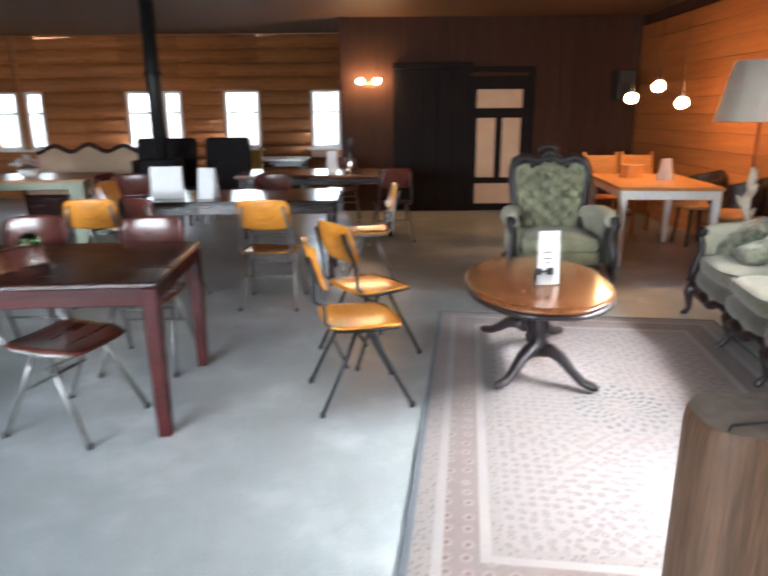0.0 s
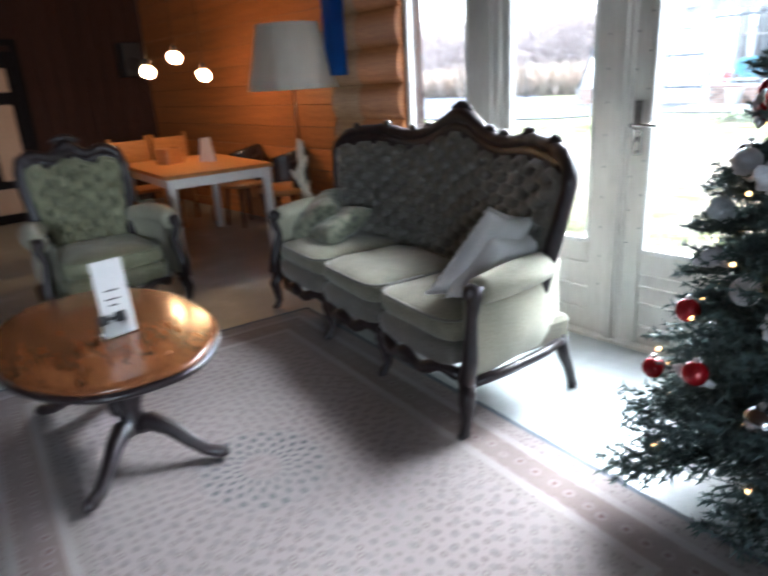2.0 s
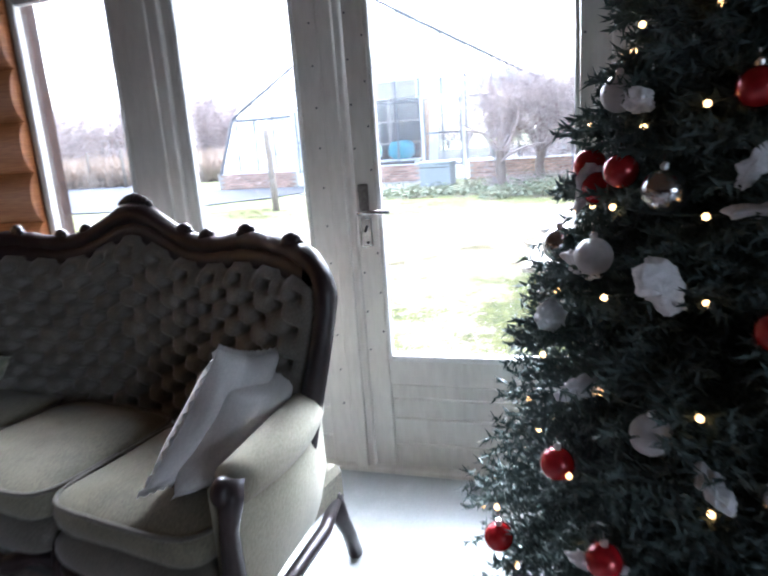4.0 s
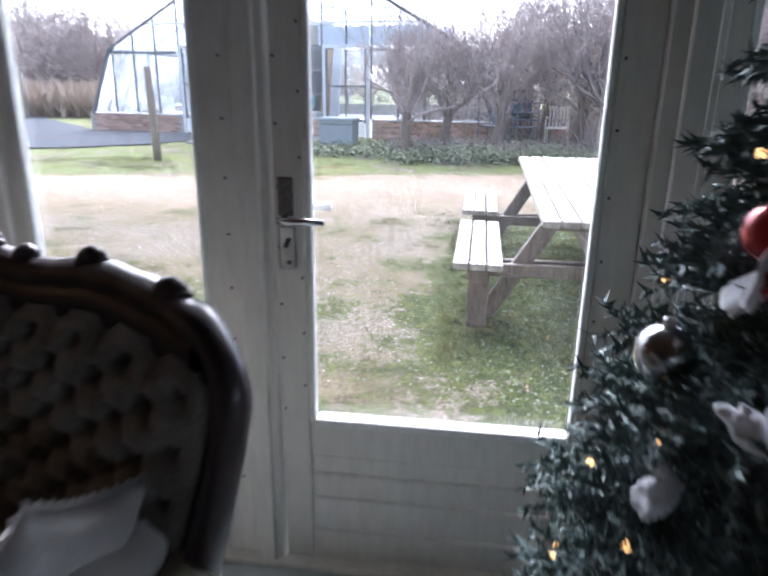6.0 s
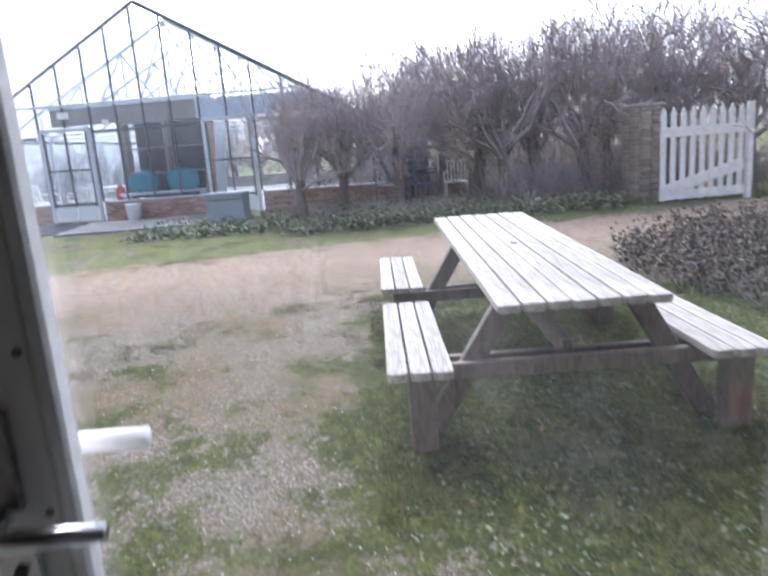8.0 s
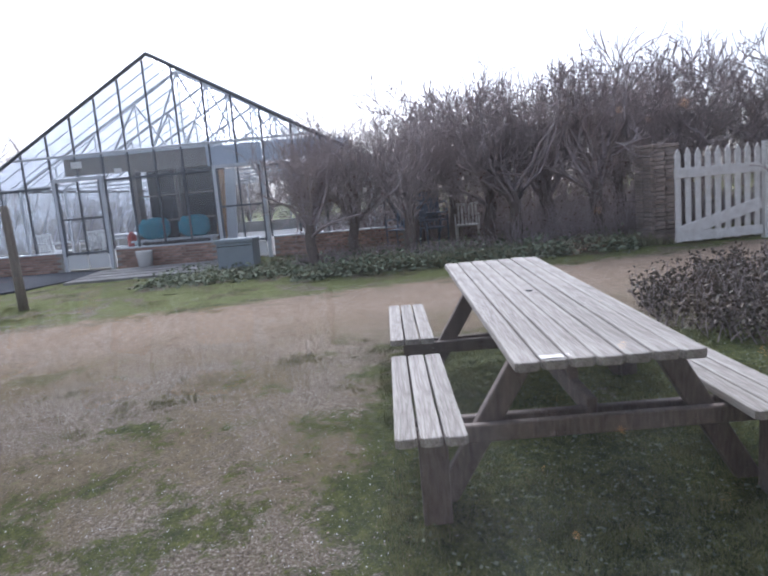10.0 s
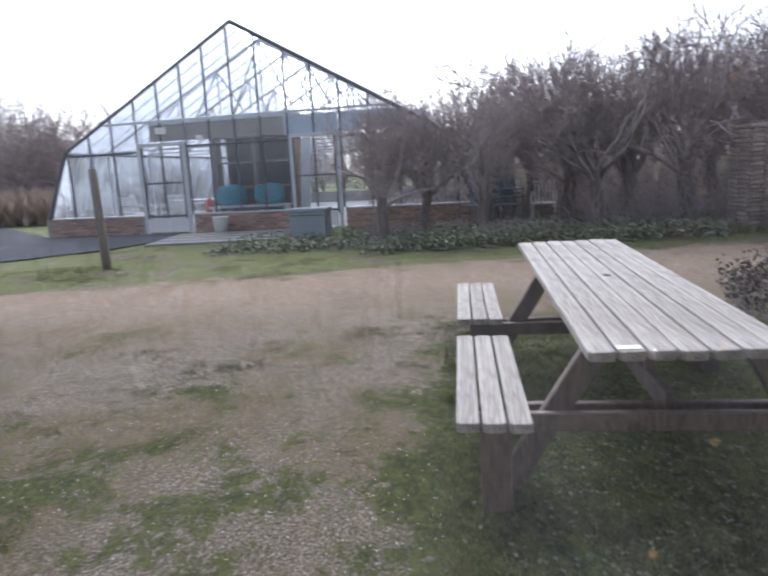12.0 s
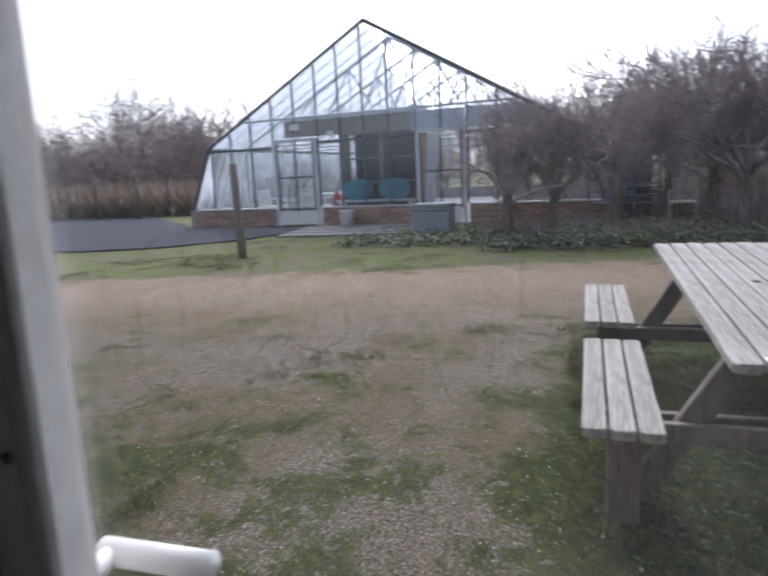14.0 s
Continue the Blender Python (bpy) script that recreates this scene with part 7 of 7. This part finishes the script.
# low tangle of stems under the hedge
rng = np.random.default_rng(21)
lines = []
for k in range(3600):
    y = rng.uniform(-6.5, 3.6)
    x = 14.1 + 0.06 * (3 - y) + abs(rng.normal(0, 0.8)) + (0.5 if y > 1.5 else 0)
    p = Vector((x, y, gz(x) - 0.02))
    d = Vector((rng.normal(0, 0.35), rng.normal(0, 0.35), 1)).normalized()
    ln = rng.uniform(0.2, 1.5 if y < -0.5 else 0.40)
    pts = [p + d * (ln * q) + Vector((0.12 * ln * math.sin(q * 3 + k), 0.12 * ln * math.cos(q * 2 + k), -0.12 * q * q * ln)) for q in (0, 0.35, 0.7, 1.0)]
    lines.append((pts, [0.010, 0.007, 0.005, 0.002]))
for k in range(1700):
    y = rng.uniform(-6.5, 3.4)
    p = Vector((18.0 + abs(rng.normal(0, 0.7)), y, gz(18) - 0.02))
    d = Vector((rng.normal(0, 0.3), rng.normal(0, 0.3), 1)).normalized()
    ln = rng.uniform(0.7, 2.3 if y < 2.2 else 1.3)
    pts = [p + d * (ln * q) + Vector((0.12 * ln * math.sin(q * 3 + k), 0.12 * ln * math.cos(q * 2 + k), -0.12 * q * q * ln)) for q in (0, 0.35, 0.7, 1.0)]
    lines.append((pts, [0.016, 0.013, 0.009, 0.004]))
for k in range(1900):
    y = rng.uniform(-6.5, 3.6)
    x = 14.9 + 0.05 * (3 - y) + abs(rng.normal(0, 0.9))
    p = Vector((x, y, gz(x) + rng.uniform(0.8, 2.0)))
    d = Vector((rng.normal(0, 0.22), rng.normal(0, 0.22), 1)).normalized()
    ln = rng.uniform(0.5, 1.5) * (1.15 if y < 0.5 else 0.8)
    side = Vector((rng.normal(0, 0.10), rng.normal(0, 0.10), 0))
    pts = [p + d * (ln * q) + side * (ln * q * q) for q in (0, 0.35, 0.7, 1.0)]
    lines.append((pts, [0.008, 0.0065, 0.005, 0.003]))
    for q in (0.3, 0.5, 0.7, 0.85):
        o = p + d * (ln * q) + side * (ln * q * q)
        e = o + Vector((rng.normal(0, 0.14), rng.normal(0, 0.14), rng.uniform(0.06, 0.26)))
        lines.append(([o, e], [0.005, 0.003]))
under = tagged(new("undergrowth", sticks("undergrowth", lines, twig_bark)), "tangle of bare stems under the hedge", "undergrowth", kind="stuff")


def leaf_carpet(name, n, pick, size, material, label, category, lift=0.5):
    r = np.random.default_rng(len(name) * 17)
    quads = []
    for k in range(n):
        x, y, z = pick(r)
        s = size * r.uniform(0.6, 1.3)
        a = Vector(r.normal(0, 1, 3) * (1, 1, lift)).normalized() * s
        b = a.cross(Vector((r.normal(0, 0.5), r.normal(0, 0.5), 1))).normalized() * s * 0.7
        o = Vector((x, y, z))
        quads.append((o - a, o + b, o + a, o - b))
    ob = strips(name, quads, material)
    return tagged(ob, label, category, kind="stuff")


leaf_carpet("ivy", 8000, lambda r: ((lambda x, y: (x, y, gz(x) + abs(r.normal(0, 0.07 if y > 3 else 0.13)) + 0.01))(13.2 + 0.05 * (3 - (yy := r.uniform(-2.5, 6.3))) + abs(r.normal(0, 1.1)) + (0.7 if yy > 3.5 else 0) - 0.5 * r.random() ** 3, yy)), 0.038, ivy_green, "low ivy and weeds along the hedge foot", "ivy")
leaf_carpet("hedge_leaves", 5000, lambda r: ((lambda y: (14.3 + abs(r.normal(0, 0.9)), y, gz(14) + r.uniform(0.1, 1.7)))(r.uniform(-6.5, 3.5))), 0.022, rust_leaf, "few dry leaves left in the hedge", "leaves", 1.0)


def grass_tufts(name, n, pick, h, material, label, category):
    r = np.random.default_rng(len(name) * 31 + 5)
    tris = []
    for k in range(n):
        x, y, z, hh = pick(r)
        for q in range(5):
            o = Vector((x + r.normal(0, 0.02), y + r.normal(0, 0.02), z))
            v = Vector((r.normal(0, 0.45), r.normal(0, 0.45), 1)).normalized() * h * hh * r.uniform(0.5, 1.2)
            w = Vector((v.y, -v.x, 0))
            w = (w.normalized() if w.length > 1e-6 else Vector((1, 0, 0))) * h * 0.055
            tris.append((o - w, o + w, o + v))
    return tagged(strips(name, tris, material), label, category, kind="stuff")


def lawn_spot(r):
    while True:
        x, y = 3.5 + 9.5 * r.random() ** 1.3, r.uniform(-3.5, 10.0)
        near, far = 9.6 - 0.14 * y, 12.3 - 0.20 * y
        if near - 0.3 < x < far + 0.1:
            continue
        lush = (0.34 if abs(x - 6.2) < 2.2 and abs(y - 0.4) < 1.7 else 0.0) + 0.5 + 0.5 * noise.noise((x * 0.55, y * 0.55, 7.0)) + 0.35 * noise.noise((x * 2.1, y * 2.1, 1.0))
        clump = noise.noise((x * 6.0, y * 6.0, 2.0))
        if r.random() < max(0.004, (lush - 0.51 - (0.3 if (x - 4.3) ** 2 + (y - 2.1) ** 2 < 1.0 else 0.0)) * 2.0) * (0.35 + 0.9 * (clump > 0.0)):
            return x, y, gz(x) + bumps(x, y) - 0.004, 0.45 + lush * 0.5 + 0.6 * max(0.0, clump)


grass_tufts("grass", 44000, lawn_spot, 0.036, grass_green, "sparse short winter grass", "grass")


def weed_spot(r):
    y = r.uniform(-6.5, 5.5)
    x = 13.4 + 0.05 * (3 - y) + abs(r.normal(0, 1.1)) + (0.8 if y > 3.5 else 0)
    return x, y, gz(x), r.uniform(0.25, 1.0) * (1.0 if y < 2.5 else 0.6)


grass_tufts("weeds", 8000, weed_spot, 0.27, weed_olive, "dull olive weeds and dry grass at the hedge foot", "weeds")


def reed_spot(r):
    y = r.uniform(10.0, 40.0)
    x = r.uniform(24.0, 33.0)
    return x, y + 4, gz(30), 1.0


grass_tufts("reeds", 6000, reed_spot, 1.35, reed_brown, "band of dry brown reeds before the far trees", "reeds")
for n, (x, y) in enumerate(((23.0, 19.6), (24.2, 22.4), (22.6, 17.4))):
    fp = thing("fence_post", pose(x, y, gz(20)), "pale grey fence post before the reeds", "post", "fence posts")
    part("shaft", lathe(bmesh.new(), [(0.07, 0), (0.065, 1.5), (0.05, 1.56)], 10), post_wood, fp, "", True)
far_tree = [tree_thing("bare_tree", pose(0, 0, 0), s, "bare winter tree at the edge of the field", "far bare trees", height=5.5, trunk_r=0.12, spread=0.8, limbs=10, depth=4, low=0.16, upright=0.6, twig_r=0.010) for s in (12, 15)]
r2 = np.random.default_rng(4)
for n in range(56):
    x, y, s = r2.uniform(33, 46), 11.0 + 0.75 * n + r2.normal(0, 0.5), r2.uniform(1.0, 1.4)
    if n < 2:
        far_tree[n].matrix_world = pose(x, y, gz(30) - 0.05)
    else:
        c = copy_thing(far_tree[n % 2], pose(x, y, gz(30) - 0.05, 0, 0, 50 * n))
        c.scale = (s * 1.3, s * 1.3, s)
for n, (x, y, s) in enumerate(((48, 33.0, 1.55), (50, 36.0, 1.5), (52, 29.0, 1.4), (30, 2.0, 1.2), (31, -3.0, 1.3), (30, -8.0, 1.3), (38, 6.0, 1.0), (37, 3.5, 0.95), (39, 1.0, 1.0), (38, -1.5, 1.1), (36, 8.5, 0.9), (40, 10.5, 0.95), (35, -6.0, 1.0), (36, -4.0, 0.9), (34, 0.2, 0.85), (35, 5.0, 0.9), (34.5, 7.2, 0.85), (36, 12.0, 0.9), (35, 9.8, 0.85), (37, 14.0, 0.95), (44, 32.0, 1.75), (45, 33.6, 1.65))):
    c = copy_thing(far_tree[n % 2], pose(x, y, gz(30) - 0.05, 0, 0, 31 * n))
    c.scale = (s * 0.8, s * 0.8, s * 1.25)

# low shrub with rust-brown leaves beside the picnic table
shrub = thing("shrub", pose(8.5, -1.62, gz(8.5)), "low shrub with rust-brown winter leaves", "shrub")
rng = np.random.default_rng(33)
lines, leaves = [], []
for k in range(420):
    a, rr = rng.uniform(0, 2 * math.pi), rng.uniform(0, 1) ** 0.5
    p = Vector((1.5 * rr * math.cos(a), 1.1 * rr * math.sin(a), -0.03))
    h = rng.uniform(0.28, 0.60) * (1.1 - 0.40 * rr)
    tip = p + Vector((rng.normal(0, 0.12), rng.normal(0, 0.12), h))
    mid = p.lerp(tip, 0.5) + Vector((rng.normal(0, 0.04), rng.normal(0, 0.04), 0))
    lines.append(([p, mid, tip], [0.007, 0.005, 0.002]))
    for q in range(16):
        o = p.lerp(tip, rng.uniform(0.25, 1.0)) + Vector(rng.normal(0, 0.035, 3))
        v = Vector(rng.normal(0, 1, 3)).normalized() * rng.uniform(0.018, 0.036)
        w = v.cross(Vector(rng.normal(0, 1, 3))).normalized() * 0.014
        leaves.append((o - v, o + w, o + v, o - w))
st = new("stems", sticks("stems", lines, twig_bark))
st.parent = shrub
strips("leaves", leaves, shrub_leaf, shrub, "rust-brown and dark green leaves")
copy_thing(shrub, pose(9.6, -2.9, gz(9.6), 0, 0, 80))
copy_thing(shrub, pose(7.2, -2.6, gz(7.2), 0, 0, 160))


# scattered pale stones and fallen leaves on the turf
def litter_spot(r):
    x, y = 3.6 + 8.5 * r.random() ** 1.2, r.uniform(-3.5, 9.5)
    if abs(x - 6.2) < 2.2 and abs(y - 0.2) < 1.8 and r.random() < 0.9:
        y += 3.6
    return x, y, gz(x) + bumps(x, y) + 0.004


leaf_carpet("pale_pebbles", 9000, litter_spot, 0.0048, worn_white, "pale pebbles scattered in the gravel", "pebbles", 0.4)
leaf_carpet("fallen_leaves", 900, litter_spot, 0.009, reed_brown, "dry fallen leaves on the turf", "leaves", 0.3)
leaf_carpet("clover", 5200, lambda r: ((lambda x, y: (x, y, gz(x) + bumps(x, y) + 0.006 + 0.012 * r.random()))(*[(a, b) for a, b in [(4.2 + 4.5 * r.random(), -1.4 + 3.4 * r.random())]][0])), 0.011, ivy_green, "low green clover by the picnic table", "clover", 0.4)
